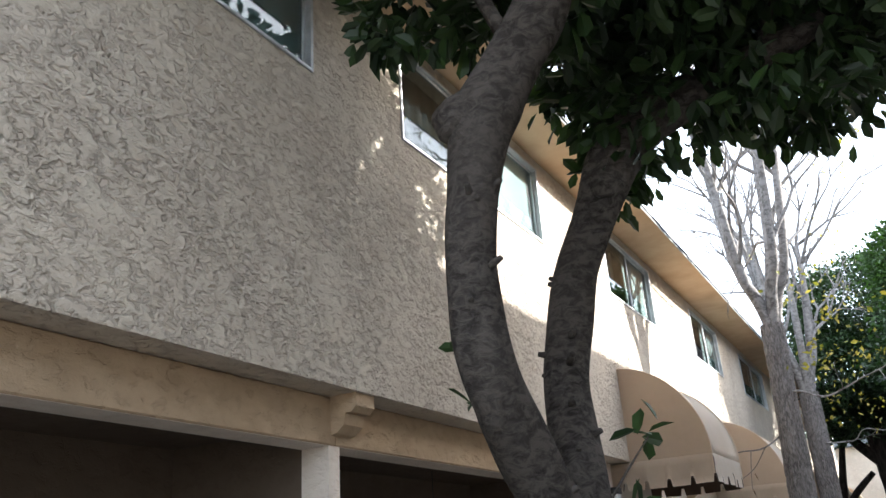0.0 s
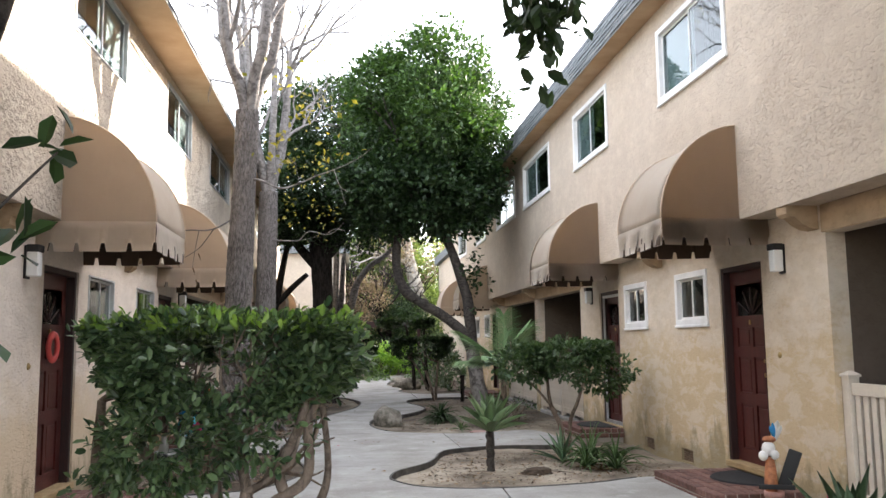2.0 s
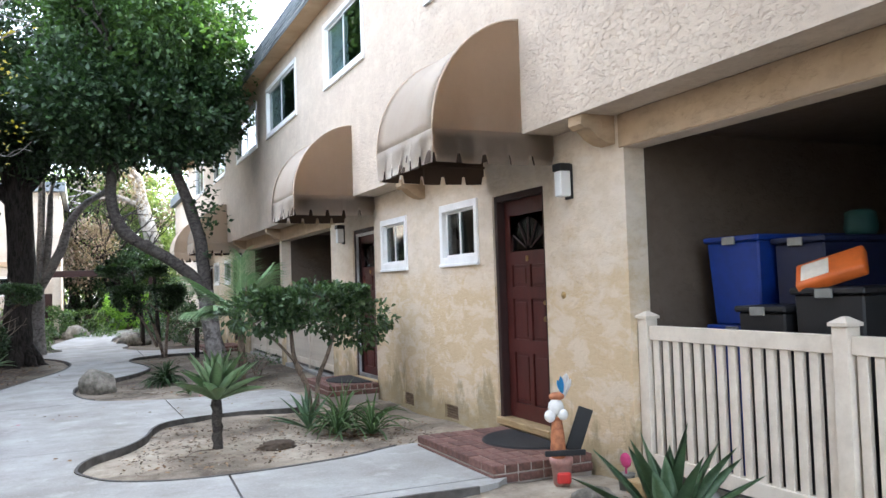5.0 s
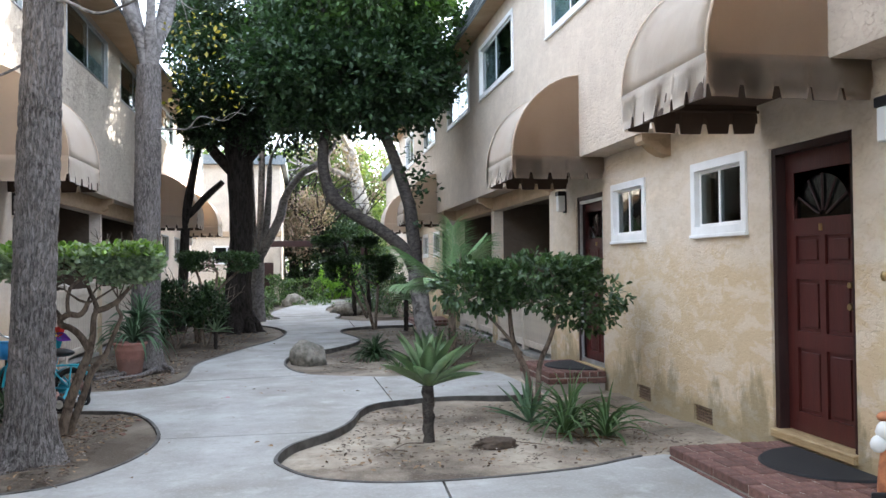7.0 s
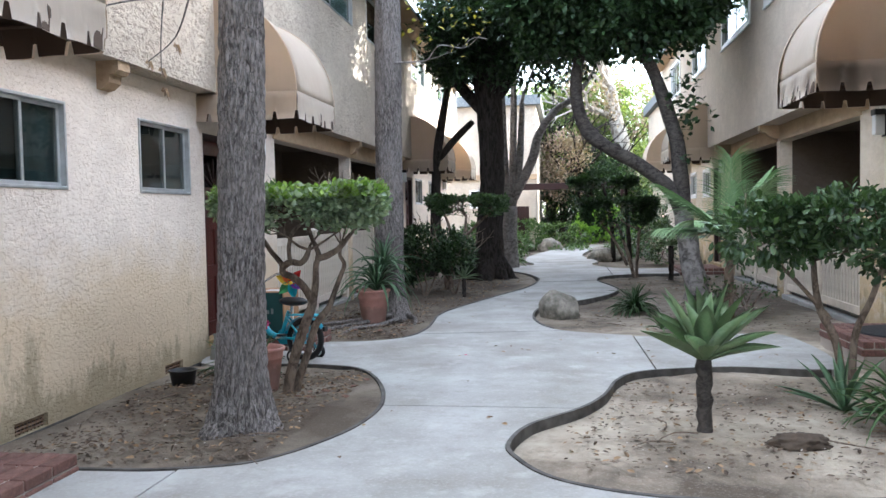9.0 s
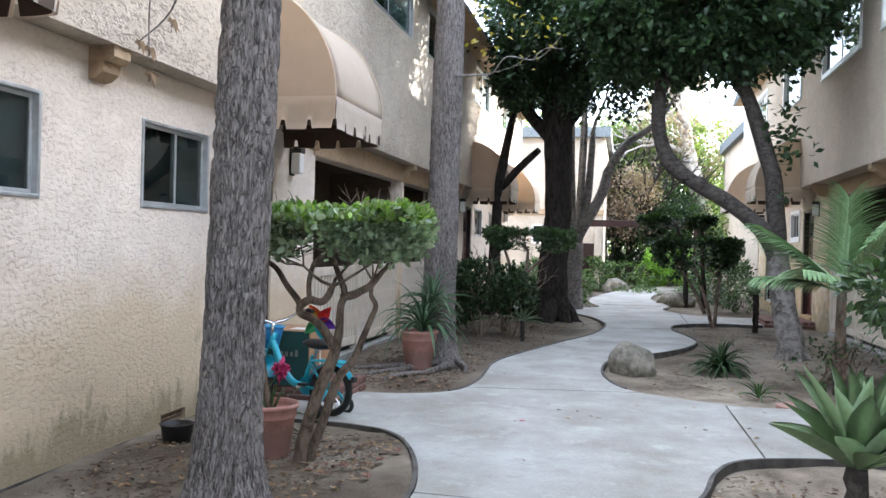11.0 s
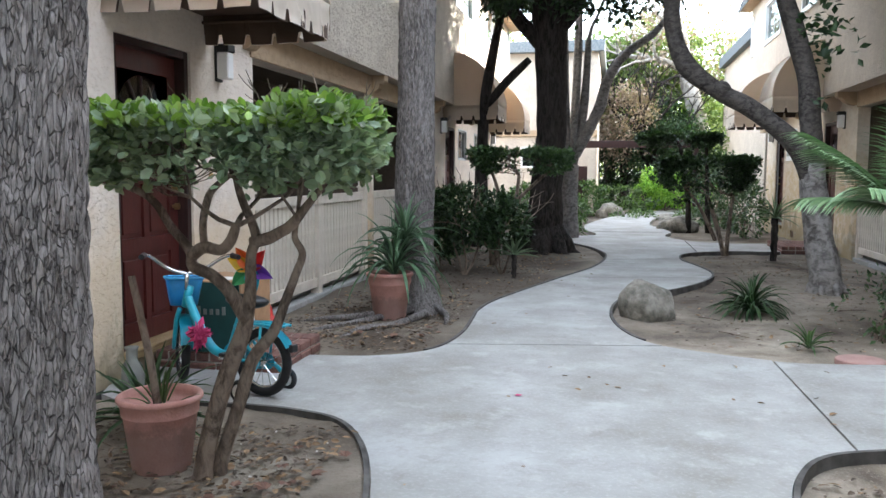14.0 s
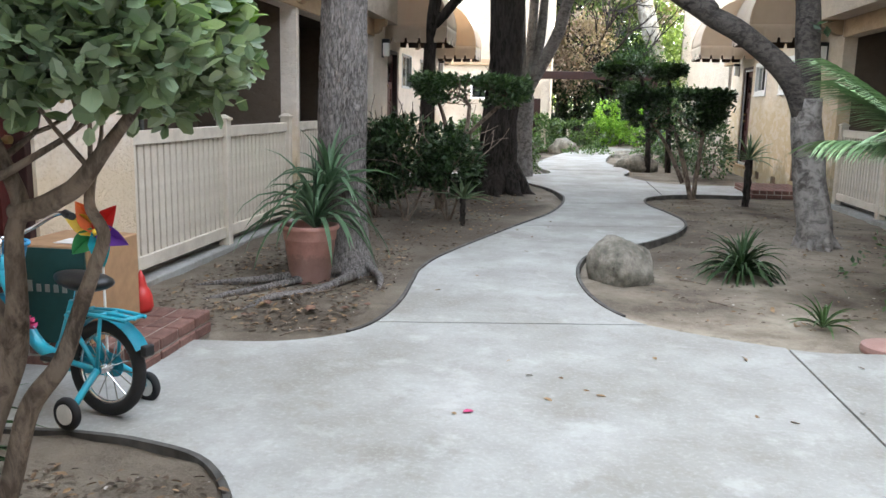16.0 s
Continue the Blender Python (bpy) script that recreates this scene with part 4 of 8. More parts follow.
def in_slab(rs, lo, hi, n, round_=0.25, top=0.45):
    """Points in the clipped, flat-topped head of a shrub, most of them on its top and sides."""
    lo, hi = np.array(lo), np.array(hi)
    c, h = (lo + hi) / 2, (hi - lo) / 2
    a = rs.uniform(0, 2 * math.pi, n)
    e = 0.5
    sx, sy = np.sign(np.cos(a)) * np.abs(np.cos(a)) ** e, np.sign(np.sin(a)) * np.abs(np.sin(a)) ** e
    on_top = rs.uniform(0, 1, n) < top
    rad = np.where(on_top, np.sqrt(rs.uniform(0, 1, n)), rs.uniform(0.78, 1.0, n))
    z = np.where(on_top, rs.uniform(0.75, 1.0, n), rs.uniform(-1, 1, n))
    rad = rad * (1 - 0.30 * np.clip(-z, 0, 1) ** 2)
    p = np.stack([c[0] + h[0] * sx * rad, c[1] + h[1] * sy * rad, c[2] + h[2] * z], 1)
    p += np.array([[0.42 * round_ * noise.noise(Vector(q) * 2.6 + Vector((k * 9.1, 0, 0))) for k in range(3)] for q in p]) * np.array([1, 1, 0.35])
    low = p[:, 2] < c[2]
    keep = ~low | np.array([noise.noise(Vector(q) * 5.0) > -0.15 for q in p])
    p, sx, sy, rad, on_top = p[keep], sx[keep], sy[keep], rad[keep], on_top[keep]
    o = unit(np.stack([sx * rad, sy * rad, np.where(on_top, 1.4, 0.3)], 1))
    return p, o


def limb(bm, pts, radii, seg=10, steps=5, lumps=0.12):
    line = smooth_line(pts, steps)
    n = len(line)
    k = np.linspace(0, len(radii) - 1, n)
    tube(bm, line, [float(r) for r in np.interp(k, range(len(radii)), radii)], seg, True, lumps)
    return line


def twigs(bm, rng, start, way, length, radius, depth, tips, droop=0.0, spread=0.7, seg=5):
    """Branches that fork and thin out."""
    way = way.normalized()
    pts, p = [start], Vector(start)
    for k in range(3):
        way = (way + Vector([rng.gauss(0, 0.13) for _ in range(3)]) + Vector((0, 0, 0.05 - droop))).normalized()
        p = p + way * length / 3
        pts.append(p.copy())
    tube(bm, pts, [radius, radius * 0.85, radius * 0.72, radius * 0.6], seg, False)
    if depth == 0:
        tips.append((p, way))
        return
    for k in range(rng.choice((2, 2, 3))):
        side = way.orthogonal().normalized()
        side.rotate(Matrix.Rotation(rng.uniform(0, 2 * math.pi), 3, way))
        twigs(bm, rng, p, (way + side * spread * rng.uniform(0.6, 1.2)).normalized(), length * rng.uniform(0.62, 0.85), radius * 0.58, depth - 1, tips, droop, spread, seg)


def roots(bm, rng, x, y, r, n=7, reach=0.5):
    for k in range(n):
        a = 2 * math.pi * k / n + rng.uniform(-0.3, 0.3)
        d = Vector((math.cos(a), math.sin(a), 0))
        L = reach * rng.uniform(0.6, 1.3)
        side = Vector((-d.y, d.x, 0)) * rng.uniform(-0.2, 0.2) * L
        z = ground_z(x, y)
        limb(bm, [(x + d.x * r * 0.4, y + d.y * r * 0.4, z + r * 1.4), (x + d.x * r * 1.05, y + d.y * r * 1.05, z + r * 0.45),
                  (x + d.x * (r + L * 0.4), y + d.y * (r + L * 0.4), z + 0.005), tuple(Vector((x, y, z - 0.07)) + d * (r + L) + side)], [r * 0.42, r * 0.40, r * 0.22, r * 0.1], 7, 3)


# ---- trees ----
def forked_tree():
    """The near tree: a dark forked trunk with broad hanging leaves."""
    rng, rs = random.Random(11), np.random.RandomState(11)
    tree = thing("tree", "dark forked tree with broad glossy leaves beside the fence", "tree")
    bm = bmesh.new()
    limb(bm, [(-0.98, 3.82, -0.2), (-0.96, 3.82, 0.2), (-0.95, 3.81, 0.8), (-0.94, 3.8, 1.3), (-0.91, 3.8, 1.6), (-0.92, 3.79, 1.85)], [0.21, 0.175, 0.152, 0.148, 0.155, 0.15], 24, 8, 0.22)
    limb(bm, [(-0.92, 3.80, 1.5), (-0.95, 3.64, 1.84), (-0.965, 3.44, 2.05), (-0.97, 3.26, 2.23), (-0.975, 3.15, 2.43), (-0.968, 3.10, 2.63), (-0.945, 3.07, 2.82), (-0.91, 3.05, 3.03), (-0.87, 3.05, 3.28), (-0.80, 3.05, 3.43), (-0.66, 3.05, 3.65), (-0.50, 3.05, 3.87), (-0.25, 3.0, 4.4), (0.0, 2.9, 5.0)],
         [0.135, 0.125, 0.115, 0.112, 0.110, 0.108, 0.105, 0.106, 0.135, 0.145, 0.115, 0.12, 0.10, 0.06], 20, 6, 0.26)
    limb(bm, [(-0.90, 3.82, 1.5), (-0.905, 3.90, 1.93), (-0.965, 4.0, 2.2), (-1.005, 4.08, 2.47), (-0.97, 4.12, 2.75), (-0.90, 4.15, 3.04), (-0.80, 4.15, 3.25), (-0.70, 4.15, 3.44), (-0.59, 4.15, 3.62), (-0.42, 4.15, 3.77), (-0.13, 4.15, 3.84), (0.2, 4.15, 3.92), (0.7, 4.1, 4.1), (1.2, 3.95, 4.4)],
         [0.125, 0.122, 0.115, 0.112, 0.110, 0.105, 0.115, 0.135, 0.150, 0.135, 0.105, 0.09, 0.07, 0.045], 20, 6, 0.26)
    for p, r in (((-0.90, 3.0, 3.38), 0.125), ((-0.66, 4.07, 3.42), 0.085), ((-0.86, 3.65, 1.7), 0.05), ((-0.85, 3.7, 1.2), 0.05)):
        bmesh.ops.create_icosphere(bm, subdivisions=2, radius=r, matrix=Matrix.Translation(p) @ Matrix.Diagonal((1.1, 0.9, 1.0, 1)))
    stems = ([(-0.95, 3.64, 1.84), (-0.97, 3.26, 2.23), (-0.968, 3.10, 2.63), (-0.91, 3.05, 3.03)], [(-0.905, 3.90, 1.93), (-0.99, 4.05, 2.4), (-0.97, 4.12, 2.75), (-0.90, 4.15, 3.04)])
    for k in range(34):                                   # short pruned stubs along the stems
        line = stems[k % 2]
        f = rng.uniform(0, 2.99)
        b = Vector(line[int(f)]).lerp(Vector(line[int(f) + 1]), f - int(f))
        a = rng.uniform(0, 6.28)
        d = Vector((math.cos(a), math.sin(a), rng.uniform(0.1, 0.6)))
        tube(bm, [b + d * 0.07, b + d * rng.uniform(0.125, 0.165)], [0.022, 0.012], 6)
    bmesh.ops.create_cone(bm, segments=12, radius1=0.05, radius2=0.042, depth=0.06, cap_ends=True, matrix=Matrix.Translation((-0.99, 2.98, 3.40)) @ Matrix.Rotation(-1.1, 4, "Y"))
    part("trunk", bm, M_BARK_DARK, tree, "dark trunk that forks into two leaning limbs", True)
    tips = []
    for s, w, L, r in (((0.0, 2.9, 5.0), (0.3, -0.5, 0.6), 0.9, 0.05), ((-0.25, 3.0, 4.4), (0.4, -0.8, 0.3), 0.9, 0.05), ((0.2, 4.15, 3.92), (0.3, -0.6, 0.5), 0.8, 0.04), ((0.7, 4.1, 4.1), (0.8, 0.3, 0.3), 0.9, 0.04),
                       ((1.2, 3.95, 4.4), (0.9, 0.2, 0.15), 0.9, 0.035), ((0.2, 4.15, 3.92), (0.1, 0.7, 0.6), 0.8, 0.04), ((-0.66, 3.05, 3.65), (-0.3, -0.5, 0.8), 0.8, 0.04), ((-0.25, 3.0, 4.4), (0.1, 0.6, 0.7), 0.9, 0.04)):
        bm = bmesh.new()
        twigs(bm, rng, Vector(s), Vector(w), L, r, 2, tips, 0.0, 0.7)
        part("branch", bm, M_BARK_DARK, tree, smooth=True)
    blobs = [((0.9, 4.3, 4.15), (0.7, 0.6, 0.4)), ((1.5, 4.6, 4.5), (0.8, 0.7, 0.5)), ((0.4, 4.4, 4.5), (0.8, 0.7, 0.5)), ((0.5, 5.9, 4.95), (0.8, 0.7, 0.5)), ((1.2, 6.4, 5.4), (0.8, 0.7, 0.5)), ((0.4, 4.9, 5.6), (1.2, 0.9, 0.7)), ((1.4, 5.4, 6.2), (1.2, 0.9, 0.7)), ((-0.5, 4.3, 5.3), (0.8, 0.7, 0.5)), ((-0.9, 3.6, 5.0), (0.6, 0.6, 0.5)), ((0.3, 3.5, 5.6), (1.2, 1.1, 0.8)), ((1.6, 4.0, 6.2), (1.6, 1.1, 0.8)), ((-0.6, 2.2, 5.4), (1.0, 1.0, 0.7)), ((1.2, 2.8, 6.4), (1.4, 1.1, 0.8)), ((2.4, 4.6, 6.3), (1.2, 1.0, 0.7)), ((0.0, 3.3, 4.5), (1.3, 1.2, 0.62)), ((1.1, 3.6, 4.35), (0.9, 0.9, 0.5)), ((-0.55, 3.3, 5.0), (0.9, 1.0, 0.6)), ((0.6, 2.2, 4.9), (1.5, 1.0, 0.7)), ((1.9, 3.0, 4.9), (0.8, 0.9, 0.5)), ((-1.15, 3.0, 4.05), (0.30, 0.25, 0.16)), ((-0.72, 4.45, 3.72), (0.14, 0.2, 0.24)), ((-0.35, 4.2, 3.95), (0.5, 0.45, 0.42)), ((-0.85, 4.3, 4.45), (0.35, 0.35, 0.35)), ((-0.1, 4.4, 4.3), (0.6, 0.5, 0.4)), ((0.4, 4.5, 3.95), (0.5, 0.4, 0.35)), ((0.35, 4.0, 3.95), (0.45, 0.4, 0.35))]
    c, o = in_blobs(rs, blobs, 9000, 0.35, 0.34, 2.2)
    p, d, u, z = sprigs(rs, c, o + np.array([0, 0, -0.4]), 7, 0.135, 0.9, 0.05)
    leaf_mesh("crown", p, d, u, z, OVAL, M_LEAF_DARK, tree, "broad dark green leaves")
    # a few leafy shoots on the trunk and a hanging spray over the path
    c = np.array([(-0.63, 4.05, 2.17), (-0.70, 3.9, 1.78), (-0.72, 3.66, 1.5), (-1.3, 3.55, 1.45), (-1.35, 3.7, 2.6), (-1.33, 3.7, 2.35)])
    p, d, u, z = sprigs(rs, c, np.tile((0.5, 0, 0.3), (6, 1)), 7, 0.13, 0.9, 0.03)
    tagged(leaf_mesh("shoot", p, d, u, z, OVAL, M_LEAF_TREE, tree), kind="stuff")
    c = np.array([(1.31 + rs.normal(0, 0.10), 4.6 + rs.normal(0, 0.10), 2.98 + 0.12 * rs.normal()) for _ in range(22)])
    p, d, u, z = sprigs(rs, c, np.tile((0, 0, -1.0), (22, 1)), 9, 0.10, 0.8, 0.05)
    leaf_mesh("hanging_spray", p, d, u, z, OVAL, M_LEAF_DARK, tree)
    bm = bmesh.new()
    limb(bm, [(1.2, 3.95, 4.4), (1.35, 4.3, 4.0), (1.33, 4.55, 3.5), (1.31, 4.6, 3.0)], [0.03, 0.022, 0.014, 0.008], 6)
    part("twig", bm, M_BARK_DARK, tree)
    bm = bmesh.new()
    limb(bm, [(-0.85, 3.8, 1.75), (-0.76, 3.95, 1.95), (-0.63, 4.05, 2.15)], [0.008, 0.006, 0.004], 5)
    part("twig", bm, M_BARK_DARK, tree)
    return tree


def furrowed(bm, pts, radii, seg=110, step=0.020, depth=0.019):
    """A trunk whose bark is cut by upright branching furrows."""
    line = smooth_line(pts, 24)
    L = [0.0]
    for a, b in zip(line, line[1:]):
        L.append(L[-1] + (b - a).length)
    n = int(L[-1] / step)
    idx = np.interp(np.linspace(0, L[-1], n), L, range(len(line)))
    rad = np.interp(idx, np.linspace(0, len(line) - 1, len(radii)), radii)
    prev = None
    for i, r in zip(idx, rad):
        k = min(int(i), len(line) - 2)
        c = line[k].lerp(line[k + 1], i - k)
        ring = []
        for j in range(seg):
            a = 2 * math.pi * j / seg
            q = Vector((math.cos(a) * r * 34, math.sin(a) * r * 34, c.z * 7.5 + c.y))
            f = 1 - abs(noise.noise(q)) * 2.4
            g = 1 - abs(noise.noise(q * 2.1 + Vector((7, 3, 1)))) * 2.2
            h = 0.12 * noise.noise(Vector((math.cos(a) * 1.2, math.sin(a) * 1.2, c.z * 0.9 + c.y)))
            flare = 0.30 * math.exp(-max(0.0, c.z) / 0.13) * (1 + 0.5 * math.sin(3 * a + r * 40))
            rr = r * (1 + h + flare) - depth * max(0, f) ** 2 - 0.4 * depth * max(0, g) ** 2
            ring.append(bm.verts.new((c.x + rr * math.cos(a), c.y + rr * math.sin(a), c.z)))
        if prev:
            for j in range(seg):
                bm.faces.new((prev[j], prev[(j + 1) % seg], ring[(j + 1) % seg], ring[j]))
        prev = ring
    bm.faces.new(prev)


def street_tree(x, y, r, lean, height, seed, fork):
    """A furrowed straight trunk, bare grey limbs above and a few last leaves."""
    rng, rs = random.Random(seed), np.random.RandomState(seed)
    tree = thing("tree", "tall furrowed grey trunk with nearly bare limbs and last yellow leaves", "tree", "trees with furrowed bark")
    z0 = ground_z(x, y)
    bm = bmesh.new()
    top = Vector((x + lean[0], y + lean[1], fork))
    furrowed(bm, [(x, y, z0 - 0.2), (x, y, z0 + 0.12), (x + lean[0] * 0.12, y + lean[1] * 0.12, z0 + 0.6), (x + lean[0] * 0.5, y + lean[1] * 0.5, fork * 0.5), tuple(top)], [r * 1.5, r * 1.28, r * 1.08, r * 0.97, r * 0.9])
    if r > 0.17:
        roots(bm, rng, x, y, r * 0.5, 4, 0.4)
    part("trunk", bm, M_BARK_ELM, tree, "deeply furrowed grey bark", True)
    tips = []
    for k in range(6):
        bm = bmesh.new()
        a = 2 * math.pi * k / 6 + rng.uniform(-0.4, 0.4)
        tilt = rng.uniform(0.22, 0.6)
        way = Vector((math.cos(a) * tilt, math.sin(a) * tilt, 1))
        mid = top + way * rng.uniform(0.7, 1.1)
        end = mid + Vector((math.cos(a) * 0.15, math.sin(a) * 0.15, 1.25)) * rng.uniform(1.2, 1.8)
        limb(bm, [tuple(top - Vector((0, 0, 0.15))), tuple(top + way * 0.35), tuple(mid), tuple(end)], [r * 0.5, r * 0.46, r * 0.36, r * 0.24], 8, 4, 0.25)
        for q, rad in ((mid, r * 0.22), ((mid + end) / 2, r * 0.2), (end, r * 0.2), (end, r * 0.2)):
            twigs(bm, rng, q, Vector((rng.gauss(0, 0.6), rng.gauss(0, 0.6), 0.8)), rng.uniform(0.7, 1.1), rad, 3, tips, 0.01, 0.55, 5)
        part("limb", bm, M_BARK_GREY, tree, "pale grey bare limb", True)
    bm = bmesh.new()
    # a long low bare branch
    low = top - Vector((0, 0, fork * 0.2))
    bend = [low + Vector((0.2 * k + rng.gauss(0, 0.03), -0.14 * k + rng.gauss(0, 0.03), 0.010 * k * k - 0.05 * k + rng.gauss(0, 0.035))) for k in range(8)]
    limb(bm, [tuple(q) for q in bend], [0.017, 0.014, 0.012, 0.010, 0.008, 0.006, 0.005, 0.003], 5)
    for k in (3, 5):
        twigs(bm, rng, bend[k], Vector((rng.gauss(0.5, 0.3), -0.4, rng.gauss(0, 0.4))), 0.28, 0.006, 1, tips, 0.02, 0.5, 4)
    part("limb", bm, M_BARK_GREY, tree, "long low bare branch", True)
    pick = [tips[i] for i in rng.sample(range(len(tips)), min(len(tips), 60))]
    c = np.array([p for p, w in pick])
    p, d, u, z = sprigs(rs, c, np.tile((0, 0, -0.5), (len(c), 1)), 4, 0.075, 0.9, 0.12)
    leaf_mesh("crown", p, d, u, z, KITE, M_LEAF_YELLOW, tree, "sparse yellow-green leaves")
    c = np.array([tuple(top + Vector((rng.uniform(0.1, 1.1), rng.uniform(-0.5, 0.5), rng.uniform(-0.6, 0.6)))) for _ in range(8)])
    p, d, u, z = sprigs(rs, c, np.tile((0, 0, -0.5), (len(c), 1)), 14, 0.085, 0.9, 0.12)
    leaf_mesh("low_leaves", p, d, u, z, KITE, M_LEAF_YELLOW, tree)
    return tree


def curved_tree():
    """The tree whose trunk forks low, one limb swinging out over the path, under a dense green crown."""
    rng, rs = random.Random(21), np.random.RandomState(21)
    tree = thing("tree", "curved two-limbed tree with a dense green crown", "tree")
    bm = bmesh.new()
    z0 = ground_z(3.25, 18.5)
    limb(bm, [(3.25, 18.5, z0 - 0.2), (3.23, 18.5, z0 + 0.15), (3.14, 18.5, 0.6), (3.06, 18.5, 1.1), (3.04, 18.5, 1.45)], [0.22, 0.185, 0.16, 0.16, 0.15], 14, 5, 0.2)
    roots(bm, rng, 3.25, 18.5, 0.15, 6, 0.2)
    part("trunk", bm, M_BARK_MID, tree, "mottled grey lower trunk", True)
    bm = bmesh.new()
    limb(bm, [(3.05, 18.5, 1.2), (2.83, 18.5, 1.68), (2.36, 18.5, 2.07), (1.95, 18.5, 2.3), (1.58, 18.5, 2.62), (1.42, 18.5, 3.1), (1.44, 18.5, 3.6), (1.62, 18.5, 4.2), (1.8, 18.6, 5.2), (2.0, 18.8, 6.6)], [0.13, 0.12, 0.105, 0.10, 0.115, 0.10, 0.095, 0.105, 0.08, 0.04], 12, 5, 0.2)
    limb(bm, [(3.05, 18.5, 1.2), (3.0, 18.5, 1.9), (2.92, 18.5, 2.5), (2.74, 18.5, 3.1), (2.52, 18.5, 3.65), (2.1, 18.6, 4.25), (2.2, 18.9, 5.2), (2.6, 19.2, 6.4)], [0.13, 0.12, 0.11, 0.11, 0.10, 0.10, 0.08, 0.04], 12, 5, 0.2)
    bmesh.ops.create_icosphere(bm, subdivisions=2, radius=0.115, matrix=Matrix.Translation((2.0, 18.5, 2.3)))
    part("limb", bm, M_BARK_DARK, tree, "two bent dark brown limbs", True)
    tips = []
    for s, w in (((1.62, 18.5, 4.2), (-0.7, 0.1, 0.6)), ((1.8, 18.6, 5.2), (-0.6, -0.4, 0.6)), ((1.8, 18.6, 5.2), (0.3, 0.7, 0.6)), ((2.1, 18.6, 4.25), (0.8, -0.3, 0.5)), ((2.2, 18.9, 5.2), (0.8, 0.3, 0.6)), ((2.6, 19.2, 6.4), (0.3, 0.1, 0.8)), ((2.0, 18.8, 6.6), (-0.2, 0.1, 0.9))):
        bm = bmesh.new()
        twigs(bm, rng, Vector(s), Vector(w), 0.9, 0.06, 2, tips, 0.0, 0.7)
        part("branch", bm, M_BARK_DARK, tree, smooth=True)
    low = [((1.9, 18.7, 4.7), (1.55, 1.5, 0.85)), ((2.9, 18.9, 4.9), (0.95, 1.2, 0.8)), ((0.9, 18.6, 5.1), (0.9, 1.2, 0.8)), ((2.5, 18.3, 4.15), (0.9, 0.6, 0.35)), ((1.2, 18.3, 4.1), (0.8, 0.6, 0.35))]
    # the clumps at y 20.4 are hidden, added to shade the left houses
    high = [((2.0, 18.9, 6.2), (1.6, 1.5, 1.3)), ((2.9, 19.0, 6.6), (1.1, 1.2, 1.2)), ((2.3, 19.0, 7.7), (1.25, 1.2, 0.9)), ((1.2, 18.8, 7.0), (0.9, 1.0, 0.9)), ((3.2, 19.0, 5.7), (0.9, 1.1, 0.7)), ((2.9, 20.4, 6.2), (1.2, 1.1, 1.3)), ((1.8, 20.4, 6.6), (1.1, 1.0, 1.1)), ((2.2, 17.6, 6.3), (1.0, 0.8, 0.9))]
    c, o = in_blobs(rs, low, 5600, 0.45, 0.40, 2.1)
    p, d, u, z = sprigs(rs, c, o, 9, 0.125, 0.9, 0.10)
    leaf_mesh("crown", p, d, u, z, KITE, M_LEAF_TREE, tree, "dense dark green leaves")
    # upper crown takes the lighter leaf colour, standing in for sun on it
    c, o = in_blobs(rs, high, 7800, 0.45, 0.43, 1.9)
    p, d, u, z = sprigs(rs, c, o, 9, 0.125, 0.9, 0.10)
    leaf_mesh("crown_top", p, d, u, z, KITE, M_LEAF_SUNLIT, tree, "upper leaves, coloured lighter for sunlight")
    c = np.array([(3.05 + rs.normal(0, 0.12), 18.4 + rs.normal(0, 0.12), 2.9 + rs.normal(0, 0.28)) for _ in range(30)])
    p, d, u, z = sprigs(rs, c, np.tile((0.5, 0, 0.2), (30, 1)), 6, 0.12, 0.9, 0.06)
    tagged(leaf_mesh("side_shoot", p, d, u, z, KITE, M_LEAF_TREE, tree), kind="stuff")
    return tree


